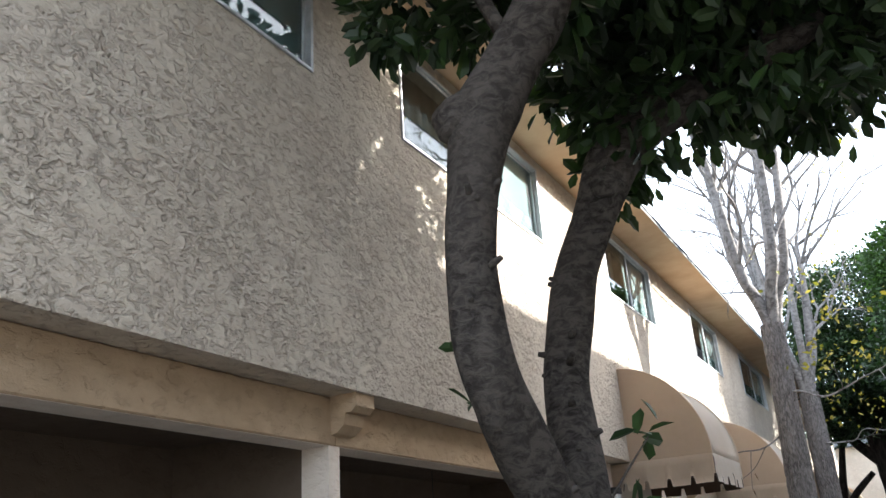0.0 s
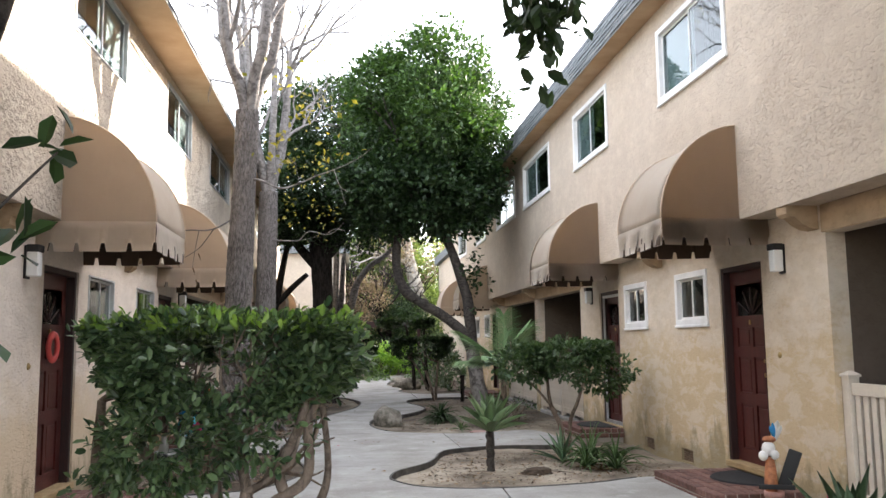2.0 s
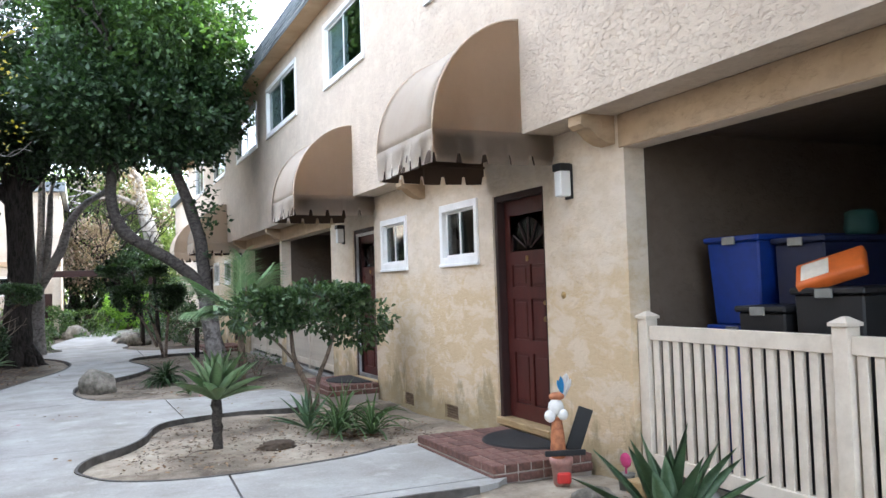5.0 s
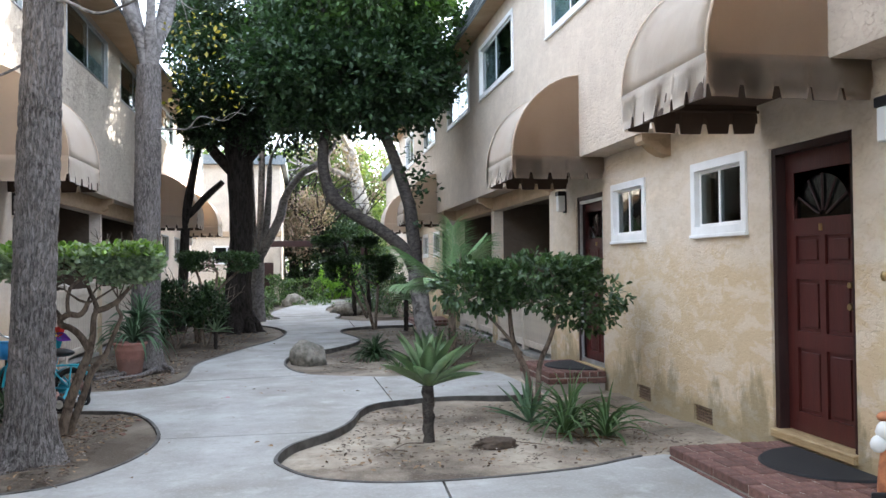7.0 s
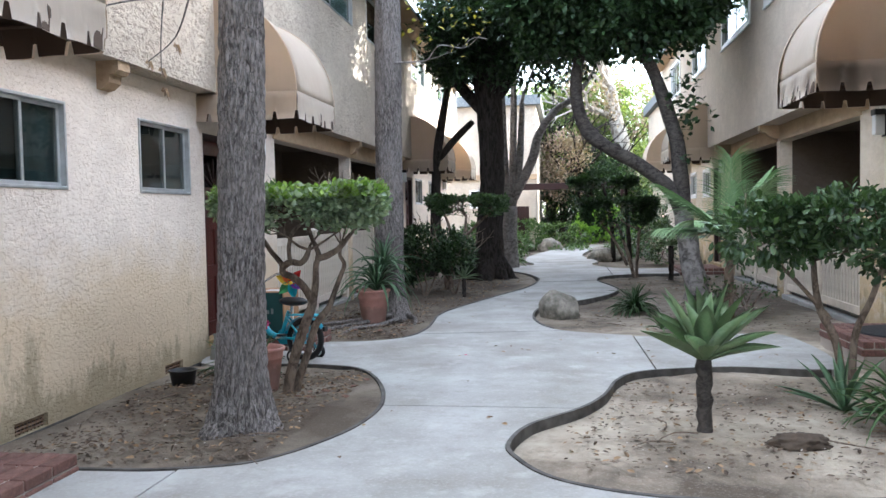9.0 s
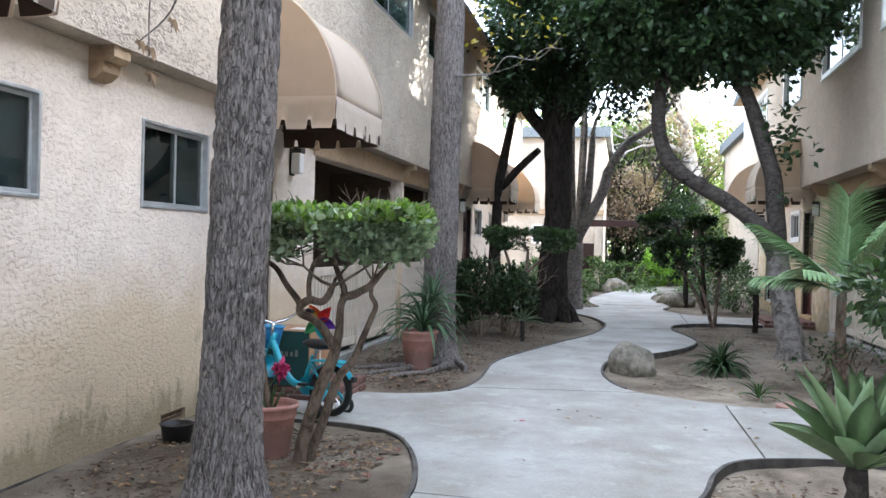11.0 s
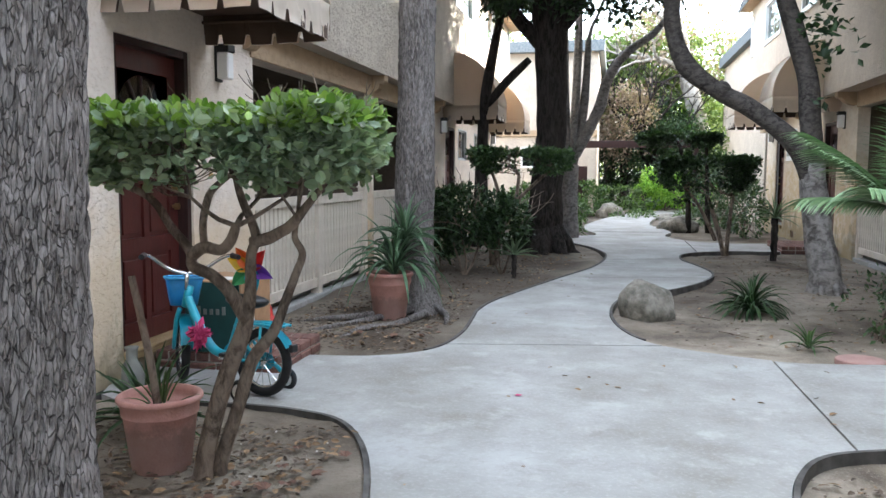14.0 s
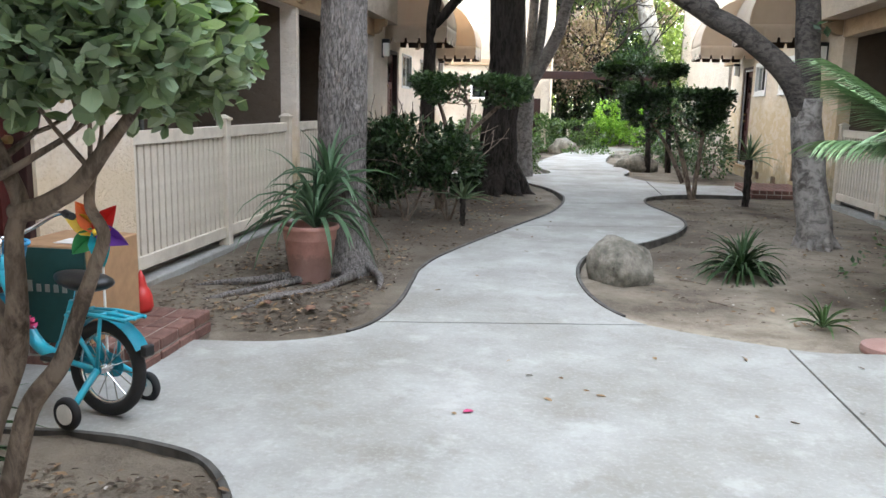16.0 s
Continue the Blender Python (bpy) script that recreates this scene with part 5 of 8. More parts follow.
def dark_tree():
    """The big dark trunk by the path with its heavy dark crown, pruned stubs below it."""
    rng, rs = random.Random(31), np.random.RandomState(31)
    x, y = -0.36, 22.6
    tree = thing("tree", "large dark-barked tree with a heavy dark crown", "tree")
    bm = bmesh.new()
    z0 = ground_z(x, y)
    limb(bm, [(x - 0.05, y, z0 - 0.2), (x - 0.04, y, z0 + 0.2), (x, y, 0.9), (x + 0.08, y, 2.0), (x + 0.05, y, 3.2), (x, y, 4.2), (x - 0.1, y, 5.4)], [0.46, 0.37, 0.29, 0.25, 0.27, 0.30, 0.2], 18, 5, 0.12)
    roots(bm, rng, x, y, 0.36, 9, 0.6)
    for s, e, r in (((x, y, 3.4), (x - 0.9, y - 0.2, 4.6), 0.15), ((x, y, 3.6), (x + 0.8, y - 0.2, 4.7), 0.15), ((x, y, 3.9), (x + 0.2, y - 0.6, 4.9), 0.14), ((x, y, 4.1), (x + 0.5, y + 0.5, 5.3), 0.13), ((x, y, 4.0), (x - 0.5, y - 0.4, 5.2), 0.14)):
        m = (Vector(s) + Vector(e)) / 2 + Vector((0, 0, -0.12))
        limb(bm, [s, tuple(m), e], [r, r * 0.85, r * 0.5], 9, 5, 0.3)
    part("trunk", bm, M_BARK_BLACK, tree, "thick dark furrowed trunk", True)
    # a second leaning stem behind, towards the houses
    bm = bmesh.new()
    limb(bm, [(-1.72, 23.2, z0 - 0.1), (-1.62, 23.2, 1.0), (-1.55, 23.1, 2.2), (-1.45, 23.0, 3.0), (-1.2, 22.9, 4.2)], [0.14, 0.11, 0.10, 0.10, 0.06], 10)
    limb(bm, [(-1.5, 23.1, 2.5), (-1.15, 22.95, 2.9), (-0.7, 22.8, 3.3)], [0.09, 0.08, 0.06], 8)
    part("side_stem", bm, M_BARK_BLACK, tree, "thin dark leaning stem", True)
    # the last two clumps are out of view, added to shade the left wall
    blobs = [((-0.4, 22.4, 5.6), (1.5, 1.5, 1.2)), ((0.6, 22.4, 5.5), (1.2, 1.3, 1.1)), ((-1.0, 22.4, 4.5), (0.6, 0.8, 0.5)), ((0.5, 22.2, 4.35), (0.7, 0.8, 0.45)), ((-0.2, 22.6, 7.2), (2.0, 1.8, 1.2)), ((-0.1, 22.0, 4.6), (0.8, 0.6, 0.5)), ((1.2, 23.6, 6.8), (1.6, 1.6, 1.3)), ((0.4, 24.5, 7.8), (2.2, 1.8, 1.3)), ((1.5, 21.6, 6.0), (1.0, 1.0, 0.9)), ((1.7, 23.4, 5.6), (1.0, 1.0, 0.8)), ((-1.1, 22.2, 5.3), (0.8, 0.9, 0.8)), ((-0.8, 22.0, 4.6), (0.8, 0.8, 0.55)), ((1.1, 22.2, 4.6), (0.9, 0.8, 0.6)), ((-1.0, 22.6, 6.6), (0.9, 1.0, 1.0)), ((-0.7, 21.6, 5.6), (0.9, 0.8, 0.8)), ((1.8, 25.4, 6.0), (1.1, 1.0, 0.9)), ((2.4, 24.6, 6.6), (1.0, 1.0, 0.9))]
    c, o = in_blobs(rs, blobs, 11000, 0.6, 0.36, 1.5)
    p, d, u, z = sprigs(rs, c, o, 9, 0.12, 0.9, 0.10)
    leaf_mesh("crown", p, d, u, z, KITE, M_LEAF_DARK, tree, "dense dark leaves")
    return tree


def many_stemmed_tree():
    rng, rs = random.Random(41), np.random.RandomState(41)
    tree = thing("tree", "grey tree with several upright stems behind the dark trunk", "tree")
    x, y = -0.12, 25.4
    bm, tips = bmesh.new(), []
    limb(bm, [(x, y, -0.3), (x, y, 0.6), (x + 0.02, y, 1.5)], [0.26, 0.20, 0.18], 12)
    for e, r in (((0.35, 0, 2.7), 0.11), ((0.12, 0.2, 3.2), 0.09), ((-0.12, 0, 3.3), 0.09), ((0.2, -0.1, 3.6), 0.07)):
        end = Vector((x, y, 1.3)) + Vector(e)
        mid = Vector((x, y, 1.3)) + Vector((e[0] * 0.75, e[1], e[2] * 0.45))
        limb(bm, [(x, y, 1.2), tuple(mid), tuple(end)], [r, r * 0.85, r * 0.55], 8)
        twigs(bm, rng, end, Vector((e[0], e[1], 1)), 0.8, r * 0.45, 2, tips, 0, 0.5)
    limb(bm, [(x + 0.1, y, 1.7), (0.45, y, 2.6), (0.62, y, 3.2), (1.0, y, 3.75), (1.5, y, 4.1), (1.9, y, 4.6)], [0.13, 0.12, 0.10, 0.085, 0.07, 0.04], 9)
    twigs(bm, rng, Vector((1.9, y, 4.6)), Vector((0.5, 0, 0.8)), 0.8, 0.03, 2, tips, 0, 0.6)
    part("trunk", bm, M_BARK_GREY, tree, smooth=True)
    c = np.array([p for p, w in tips])
    p, d, u, z = sprigs(rs, c, np.tile((0, 0, 0.3), (len(c), 1)), 12, 0.11, 0.9, 0.15)
    leaf_mesh("crown", p, d, u, z, KITE, M_LEAF_TREE, tree)
    return tree


forked_tree()
street_tree(-0.90, 10.42, 0.150, (0.14, 0.0), 4.15, 51, 4.15)
street_tree(-1.13, 16.10, 0.19, (0.06, 0.0), 4.3, 52, 4.25)
curved_tree()
dark_tree()
many_stemmed_tree()


# ---- clipped shrubs ----
def clipped_shrub(label, stems, lo, hi, n, size, material, seed, shape=OVAL, per=6, bark=None, group="", extra=(), fresh=0.0, ragged=0.25):
    """A shrub with bare crooked stems and a flat clipped head."""
    rng, rs = random.Random(seed), np.random.RandomState(seed)
    shrub = thing("clipped_shrub", label, "shrub", group)
    tips = []
    for pts, radii in stems:
        bm = bmesh.new()
        limb(bm, pts, radii, 10, 6, 0.34)
        end = Vector(pts[-1])
        for k in range(3):
            twigs(bm, rng, end, Vector((rng.uniform(lo[0], hi[0]) - end.x, rng.uniform(lo[1], hi[1]) - end.y, 0.25)), 0.22, radii[-1] * 0.7, 2, tips, 0, 0.8)
        part("stem", bm, bark or M_BARK_SHRUB, shrub, "crooked bare grey-brown stem", True)
    p, o = in_slab(rs, lo, hi, n, ragged)
    for q, r, k in extra:
        a, b = in_blobs(rs, [(q, r)], k, 0.5, 0.35, 3.0)
        p, o = np.concatenate([p, a]), np.concatenate([o, b])
    a, d, u, z = sprigs(rs, p, o, per, size, 0.75, 0.022)
    # lime leaves on top: fresh tips, and sunlight on the head put into colour
    young = (a[:, 2] > hi[2] - 0.05) & (rs.uniform(0, 1, len(a)) < fresh)
    leaf_mesh("leaves", a[~young], d[~young], u[~young], z[~young], shape, material, shrub)
    if young.any():
        tagged(leaf_mesh("new_growth", a[young], d[young] + np.array([0, 0, 0.5]), u[young], z[young], shape, M_LEAF_NEW, shrub, "fresh lime green tips, also bright for sun on the top"), kind="stuff")
    return shrub


clipped_shrub("large clipped hedge shrub with glossy green leaves on twisted stems",
              [([(0.05, 5.0, -0.15), (0.14, 4.99, 0.3), (0.15, 4.95, 0.67), (0.09, 4.95, 0.87), (0.17, 4.95, 1.05), (0.21, 4.95, 1.2)], [0.035, 0.03, 0.026, 0.024, 0.022, 0.018]),
               ([(-0.02, 4.96, -0.15), (-0.08, 4.95, 0.35), (0.01, 4.94, 0.69), (0.21, 4.94, 0.84), (0.22, 4.95, 1.07), (0.26, 4.95, 1.2)], [0.035, 0.03, 0.028, 0.024, 0.02, 0.016]),
               ([(-0.14, 4.93, -0.15), (-0.12, 4.93, 0.4), (-0.18, 4.92, 0.75), (-0.20, 4.92, 0.95), (-0.12, 4.92, 1.15)], [0.04, 0.034, 0.03, 0.026, 0.02]),
               ([(0.02, 4.92, 0.3), (-0.04, 4.91, 0.73), (-0.08, 4.91, 0.98), (-0.04, 4.91, 1.12)], [0.028, 0.024, 0.022, 0.018]),
               ([(0.1, 5.2, -0.15), (0.2, 5.25, 0.5), (0.3, 5.25, 0.8), (0.28, 5.2, 1.15)], [0.03, 0.026, 0.022, 0.016]), ([(-0.35, 5.3, -0.15), (-0.5, 5.2, 0.3), (-0.45, 5.2, 0.7), (-0.6, 5.2, 1.0)], [0.05, 0.04, 0.035, 0.028]),
               ([(-0.5, 5.5, -0.15), (-0.62, 5.4, 0.4), (-0.8, 5.3, 0.75), (-0.78, 5.2, 1.2)], [0.04, 0.035, 0.03, 0.02]), ([(-0.05, 4.95, -0.15), (-0.12, 4.9, 0.3), (-0.05, 4.9, 0.8)], [0.045, 0.04, 0.03])],
              (-0.80, 4.80, 1.17), (0.42, 5.60, 1.55), 3300, 0.056, M_LEAF_GLOSSY, 61, per=6, fresh=0.30, ragged=0.5,
              extra=[((-0.40, 4.9, 1.02), (0.36, 0.24, 0.20), 260), ((-0.68, 5.0, 0.78), (0.18, 0.2, 0.14), 40), ((0.0, 4.95, 1.05), (0.25, 0.25, 0.14), 70)])
clipped_shrub("flat-topped clipped shrub with pale-edged leaves on a twisted trunk",
              [([(-1.0, 11.6, -0.2), (-0.985, 11.6, 0.0), (-0.942, 11.6, 0.20), (-0.864, 11.6, 0.44), (-0.785, 11.6, 0.63), (-0.764, 11.6, 0.72), (-0.737, 11.58, 0.82), (-0.724, 11.57, 0.97), (-0.70, 11.57, 1.06), (-0.758, 11.56, 1.21), (-0.78, 11.55, 1.30)], [0.065, 0.044, 0.037, 0.034, 0.033, 0.031, 0.027, 0.024, 0.023, 0.018, 0.013]),
               ([(-0.95, 11.66, -0.2), (-0.93, 11.65, 0.0), (-0.83, 11.63, 0.28), (-0.755, 11.62, 0.50), (-0.644, 11.6, 0.64), (-0.585, 11.6, 0.78), (-0.538, 11.6, 0.89), (-0.505, 11.6, 0.98), (-0.538, 11.6, 1.05), (-0.526, 11.6, 1.13)], [0.05, 0.032, 0.027, 0.025, 0.024, 0.021, 0.018, 0.016, 0.014, 0.011]),
               ([(-0.765, 11.6, 0.68), (-0.833, 11.58, 0.81), (-0.906, 11.56, 0.885), (-0.985, 11.55, 0.92), (-0.995, 11.54, 0.99), (-1.075, 11.53, 1.09), (-1.148, 11.52, 1.20), (-1.247, 11.51, 1.255), (-1.40, 11.5, 1.29)], [0.032, 0.031, 0.029, 0.029, 0.024, 0.020, 0.017, 0.014, 0.010]),
               ([(-0.991, 11.54, 0.96), (-0.919, 11.52, 1.007), (-0.834, 11.51, 1.0), (-0.785, 11.50, 1.04), (-0.76, 11.50, 1.10)], [0.024, 0.026, 0.023, 0.022, 0.018]),
               ([(-0.919, 11.53, 1.0), (-0.935, 11.55, 1.10), (-0.929, 11.57, 1.185), (-0.903, 11.58, 1.25), (-0.82, 11.6, 1.32)], [0.020, 0.018, 0.017, 0.015, 0.011]),
               ([(-0.72, 11.57, 1.03), (-0.64, 11.56, 1.05), (-0.584, 11.55, 1.076), (-0.526, 11.54, 1.11), (-0.446, 11.53, 1.20), (-0.356, 11.52, 1.30)], [0.026, 0.028, 0.026, 0.026, 0.019, 0.012])],
              (-1.50, 11.14, 1.29), (-0.14, 12.0, 1.53), 3500, 0.054, M_LEAF_TOPIARY, 62, ROUND, per=6, fresh=0.5, ragged=0.35)
clipped_shrub("low spreading shrub with small grey-green leaves on thin stems",
              [([(3.30, 12.0, -0.15), (3.25, 12.0, 0.3), (3.12, 12.0, 0.6), (3.08, 12.0, 0.95)], [0.035, 0.03, 0.026, 0.02]), ([(3.36, 12.0, -0.15), (3.38, 12.0, 0.35), (3.50, 12.0, 0.65), (3.62, 12.0, 1.0)], [0.032, 0.028, 0.024, 0.018]),
               ([(3.2, 12.0, 0.5), (2.9, 12.0, 0.85), (2.65, 12.0, 1.05)], [0.02, 0.016, 0.012])],
              (2.62, 11.6, 1.05), (3.95, 12.4, 1.40), 420, 0.078, M_LEAF_SHRUB, 63, per=6,
              extra=[((2.75, 12.0, 1.15), (0.42, 0.4, 0.24), 240), ((3.25, 11.9, 1.28), (0.5, 0.4, 0.2), 240), ((3.85, 12.0, 1.05), (0.45, 0.42, 0.32), 300), ((3.35, 11.8, 1.02), (0.4, 0.35, 0.12), 70)])
clipped_shrub("flat-topped dark clipped shrub with slanting stems",
              [([(2.66, 22.7, -0.15), (2.55, 22.7, 0.3), (2.35, 22.7, 0.95)], [0.05, 0.04, 0.03]), ([(2.68, 22.75, -0.15), (2.7, 22.7, 0.4), (2.75, 22.7, 0.95)], [0.045, 0.035, 0.03]), ([(2.5, 22.7, 0.2), (2.2, 22.7, 0.8), (1.95, 22.7, 1.1)], [0.035, 0.03, 0.02])],
              (1.52, 22.2, 1.05), (3.12, 23.4, 1.56), 1900, 0.070, M_LEAF_DARK, 64, KITE, 7, ragged=0.12, extra=[((2.3, 22.6, 0.95), (0.5, 0.4, 0.2), 50)])
clipped_shrub("flat-topped dark clipped shrub with crooked stems by the dark trunk",
              [([(-0.95, 20.3, -0.15), (-0.8, 20.2, 0.5), (-0.6, 20.1, 0.9), (-0.55, 20.1, 1.3)], [0.05, 0.04, 0.035, 0.025]), ([(-0.95, 20.3, -0.15), (-0.98, 20.2, 0.6), (-0.85, 20.1, 1.0), (-0.95, 20.1, 1.35)], [0.04, 0.035, 0.03, 0.02]), ([(-0.7, 20.1, 0.8), (-0.3, 20.1, 1.2), (-0.05, 20.1, 1.4)], [0.03, 0.025, 0.02])],
              (-1.25, 19.7, 1.32), (0.18, 20.6, 1.62), 800, 0.075, M_LEAF_SHRUB, 65, KITE, 7)
clipped_shrub("tall clipped hedge of dark leaves spanning the path's end",
              [([(2.55, 28.4, -0.15), (2.5, 28.4, 1.0), (2.3, 28.4, 2.0)], [0.07, 0.06, 0.04]), ([(3.0, 28.4, -0.15), (2.9, 28.4, 2.0)], [0.07, 0.04])],
              (1.35, 27.7, 1.98), (3.25, 29.2, 2.20), 1300, 0.095, M_LEAF_DARK, 66, KITE, 7, bark=M_BARK_BLACK)


def bush(label, blobs, n, size, material, seed, per=8, shape=KITE, gaps=0.35, stem=None, group=""):
    rng, rs = random.Random(seed), np.random.RandomState(seed)
    b = thing("bush", label, "bush", group)
    tips = []
    for c, r in blobs:
        base = Vector((c[0], c[1], stem if stem is not None else ground_z(c[0], c[1]) - 0.05))
        for k in range(3):
            way = Vector((rng.uniform(-1, 1) * r[0], rng.uniform(-1, 1) * r[1], (c[2] - base.z) * 1.2))
            bm = bmesh.new()
            twigs(bm, rng, base, way, max(0.12, (c[2] - base.z) * 0.8), 0.018, 2, tips, 0, 0.6)
            part("stem", bm, M_BARK_SHRUB, b)
    c, o = in_blobs(rs, blobs, n, 0.7, gaps, 2.5)
    p, d, u, z = sprigs(rs, c, o, per, size, 0.8, 0.04)
    leaf_mesh("leaves", p, d, u, z, shape, material, b)
    return b


bush("dark green shrub with thin stems under the fence", [((-1.15, 19.0, 0.78), (0.55, 0.45, 0.36)), ((-0.65, 19.1, 0.70), (0.38, 0.4, 0.36)), ((-1.55, 19.3, 0.55), (0.35, 0.4, 0.4))], 1200, 0.075, M_LEAF_DARK, 71)
bush("low shrub beside the dark trunk", [((-0.15, 26.4, 0.18), (0.35, 0.4, 0.22)), ((-0.6, 26.8, 0.3), (0.4, 0.5, 0.32))], 360, 0.07, M_LEAF_HEDGE, 72)
bush("dense green planting at the path's bend", [((-0.45, 32.0, 0.30), (0.55, 0.9, 0.38)), ((-1.3, 31.0, 0.5), (0.8, 1.2, 0.6)), ((0.9, 36.8, 0.4), (1.2, 0.8, 0.5)), ((-0.3, 35.2, 0.5), (1.0, 1.0, 0.6))], 1600, 0.11, M_LEAF_HEDGE, 73)
bush("lime green shrub at the path's end", [((2.6, 38.6, 1.0), (0.9, 0.9, 0.6)), ((3.3, 37.6, 0.75), (0.9, 0.9, 0.55)), ((2.2, 39.2, 0.5), (0.8, 0.8, 0.5))], 1300, 0.10, M_LEAF_LIME, 74)
bush("shrubs along the house wall behind the clipped shrub", [((3.6, 27.2, 0.55), (0.5, 1.2, 0.6)), ((3.4, 30.0, 0.7), (0.7, 1.4, 0.8)), ((3.9, 32.5, 0.8), (0.7, 1.4, 1.0))], 1100, 0.09, M_LEAF_SHRUB, 75)
bush("low ivy and small plants in the bed", [((1.4, 33.8, 0.02), (0.7, 1.0, 0.16)), ((2.9, 31.5, 0.1), (0.5, 0.8, 0.25)), ((-1.6, 28.4, 0.3), (0.5, 0.8, 0.4))], 520, 0.08, M_LEAF_HEDGE, 76, gaps=0.45)
bush("sparse weeds on the bare soil by the house", [((2.95, 13.1 + 2.6, 0.22), (0.35, 0.4, 0.25)), ((3.6, 16.6, 0.2), (0.35, 0.5, 0.2))], 70, 0.06, M_LEAF_SHRUB, 77, gaps=0.45)


# ---- rosettes, straps and palms ----
def blade(bm, base, way, up, length, width, curl, fold=0.25, taper=0.12, steps=6, belly=0.35):
    """One long leaf: a keeled strip that bends down by curl."""
    way, up = Vector(way).normalized(), Vector(up)
    p, rows_ = Vector(base), []
    for k in range(steps + 1):
        t = k / steps
        side = way.cross(up).normalized()
        nrm = side.cross(way)
        w = width * (0.55 + 0.9 * t / belly * 0.5 if t < belly else 1.0 * (1 - ((t - belly) / (1 - belly)) ** 1.7)) 
        w = max(w, width * 0.02)
        rows_.append([bm.verts.new(p + side * w / 2 + nrm * w * fold), bm.verts.new(p - nrm * w * taper), bm.verts.new(p - side * w / 2 + nrm * w * fold)])
        p = p + way * length / steps
        way = (way + Vector((0, 0, -1)) * curl / steps).normalized()
    for a, b in zip(rows_, rows_[1:]):
        bm.faces.new((a[0], a[1], b[1], b[0]))
        bm.faces.new((a[1], a[2], b[2], b[1]))


def rosette(name, label, x, y, z, n, length, width, curl, material, seed, tilt=(0.15, 1.35), group="", fold=0.25, parent=None, leafname="leaf", belly=0.35):
    rng = random.Random(seed)
    plant = parent or thing(name, label, "plant", group)
    for k in range(n):
        f = k / max(1, n - 1)
        a = k * 2.399 + rng.uniform(-0.25, 0.25)
        e = tilt[1] + (tilt[0] - tilt[1]) * f + rng.uniform(-0.08, 0.08)
        way = Vector((math.cos(a) * math.sin(e), math.sin(a) * math.sin(e), math.cos(e)))
        bm = bmesh.new()
        L = length * rng.uniform(0.8, 1.1) * (0.75 + 0.25 * math.sin(math.pi * (0.25 + 0.6 * f)))
        blade(bm, Vector((x, y, z)) + way * 0.015, way, (0, 0, 1) if e > 0.05 else (1, 0, 0), L, width * rng.uniform(0.85, 1.1), curl * rng.uniform(0.6, 1.3), fold, belly=belly)
        bmesh.ops.solidify(bm, geom=bm.faces[:], thickness=0.004)
        part(leafname, bm, material, plant, smooth=True)
    return plant


def stalk(plant, x, y, z0, z1, r, material=None):
    bm = bmesh.new()
    pts = [(x + 0.006 * math.sin(k * 2.1), y, z0 + (z1 - z0) * k / 12) for k in range(13)]
    tube(bm, pts, [r * (1.0 + (0.14 if k % 2 else -0.02)) for k in range(13)], 12, True, 0.15)
    part("stalk", bm, material or M_BARK_SHRUB, plant, "ringed brown stalk", True)


ag = rosette("agave", "green agave rosette on a short brown stalk in bare soil", 2.06, 10.72, 0.40, 27, 0.52, 0.140, 0.36, M_AGAVE, 81, (0.04, 1.22), belly=0.45)
stalk(ag, 2.06, 10.72, -0.2, 0.41, 0.045, M_BARK_DARK)
rosette("agave", "large green agave beside the fence", 3.88, 6.50, -0.06, 25, 0.66, 0.115, 0.30, M_AGAVE_DARK, 82, (0.08, 1.25), belly=0.45)
rosette("aloe", "grey-green aloe with long arching leaves", 3.09, 11.35, -0.06, 14, 0.52, 0.06, 0.55, M_ALOE, 83, (0.15, 1.4))
for n, (x, y, k, L, s) in enumerate(((3.35, 10.95, 34, 0.68, 84), (3.55, 10.62, 30, 0.55, 85), (3.22, 10.75, 22, 0.5, 86))):
    rosette("strap_plant", "clump of bright green strap-leaved plants by the wall", x, y, -0.07, k, L, 0.034, 2.2, M_LILY, s, (0.05, 0.9), "strap-leaved clumps")
rosette("strap_plant", "dry fallen strap leaves on the soil", 3.35, 10.62, -0.06, 10, 0.36, 0.03, 0.5, M_DRY, 87, (1.25, 1.5))
sp = rosette("yucca", "small spiky yucca on a thin stalk", -0.46, 18.85, 0.26, 18, 0.34, 0.045, 0.5, M_AGAVE, 88, (0.1, 1.5))
stalk(sp, -0.46, 18.85, -0.15, 0.27, 0.03, M_BARK_BLACK)
rosette("strap_plant", "dark green grassy clump in bare soil", 2.13, 16.65, -0.04, 110, 0.50, 0.030, 2.4, M_GRASS, 89, (0.05, 1.15))
rosette("strap_plant", "small green grassy tuft in bare soil", 2.31, 15.08, -0.04, 18, 0.26, 0.028, 1.3, M_LILY, 90, (0.2, 1.3))
sp = rosette("yucca", "small palm-like plant on a thin stalk", 3.28, 21.9, 0.62, 22, 0.42, 0.04, 1.0, M_AGAVE, 91, (0.1, 1.5))
stalk(sp, 3.28, 21.9, -0.15, 0.63, 0.05, M_BARK_BLACK)
rosette("strap_plant", "long leaves behind the bike pot", -1.60, 12.15, -0.03, 44, 0.52, 0.034, 1.5, M_GRASS, 92, (0.1, 1.25))
rosette("strap_plant", "strap-leaved plant by the dark trunk", -1.75, 20.9, -0.05, 18, 0.7, 0.06, 0.9, M_LILY, 93, (0.1, 1.1))


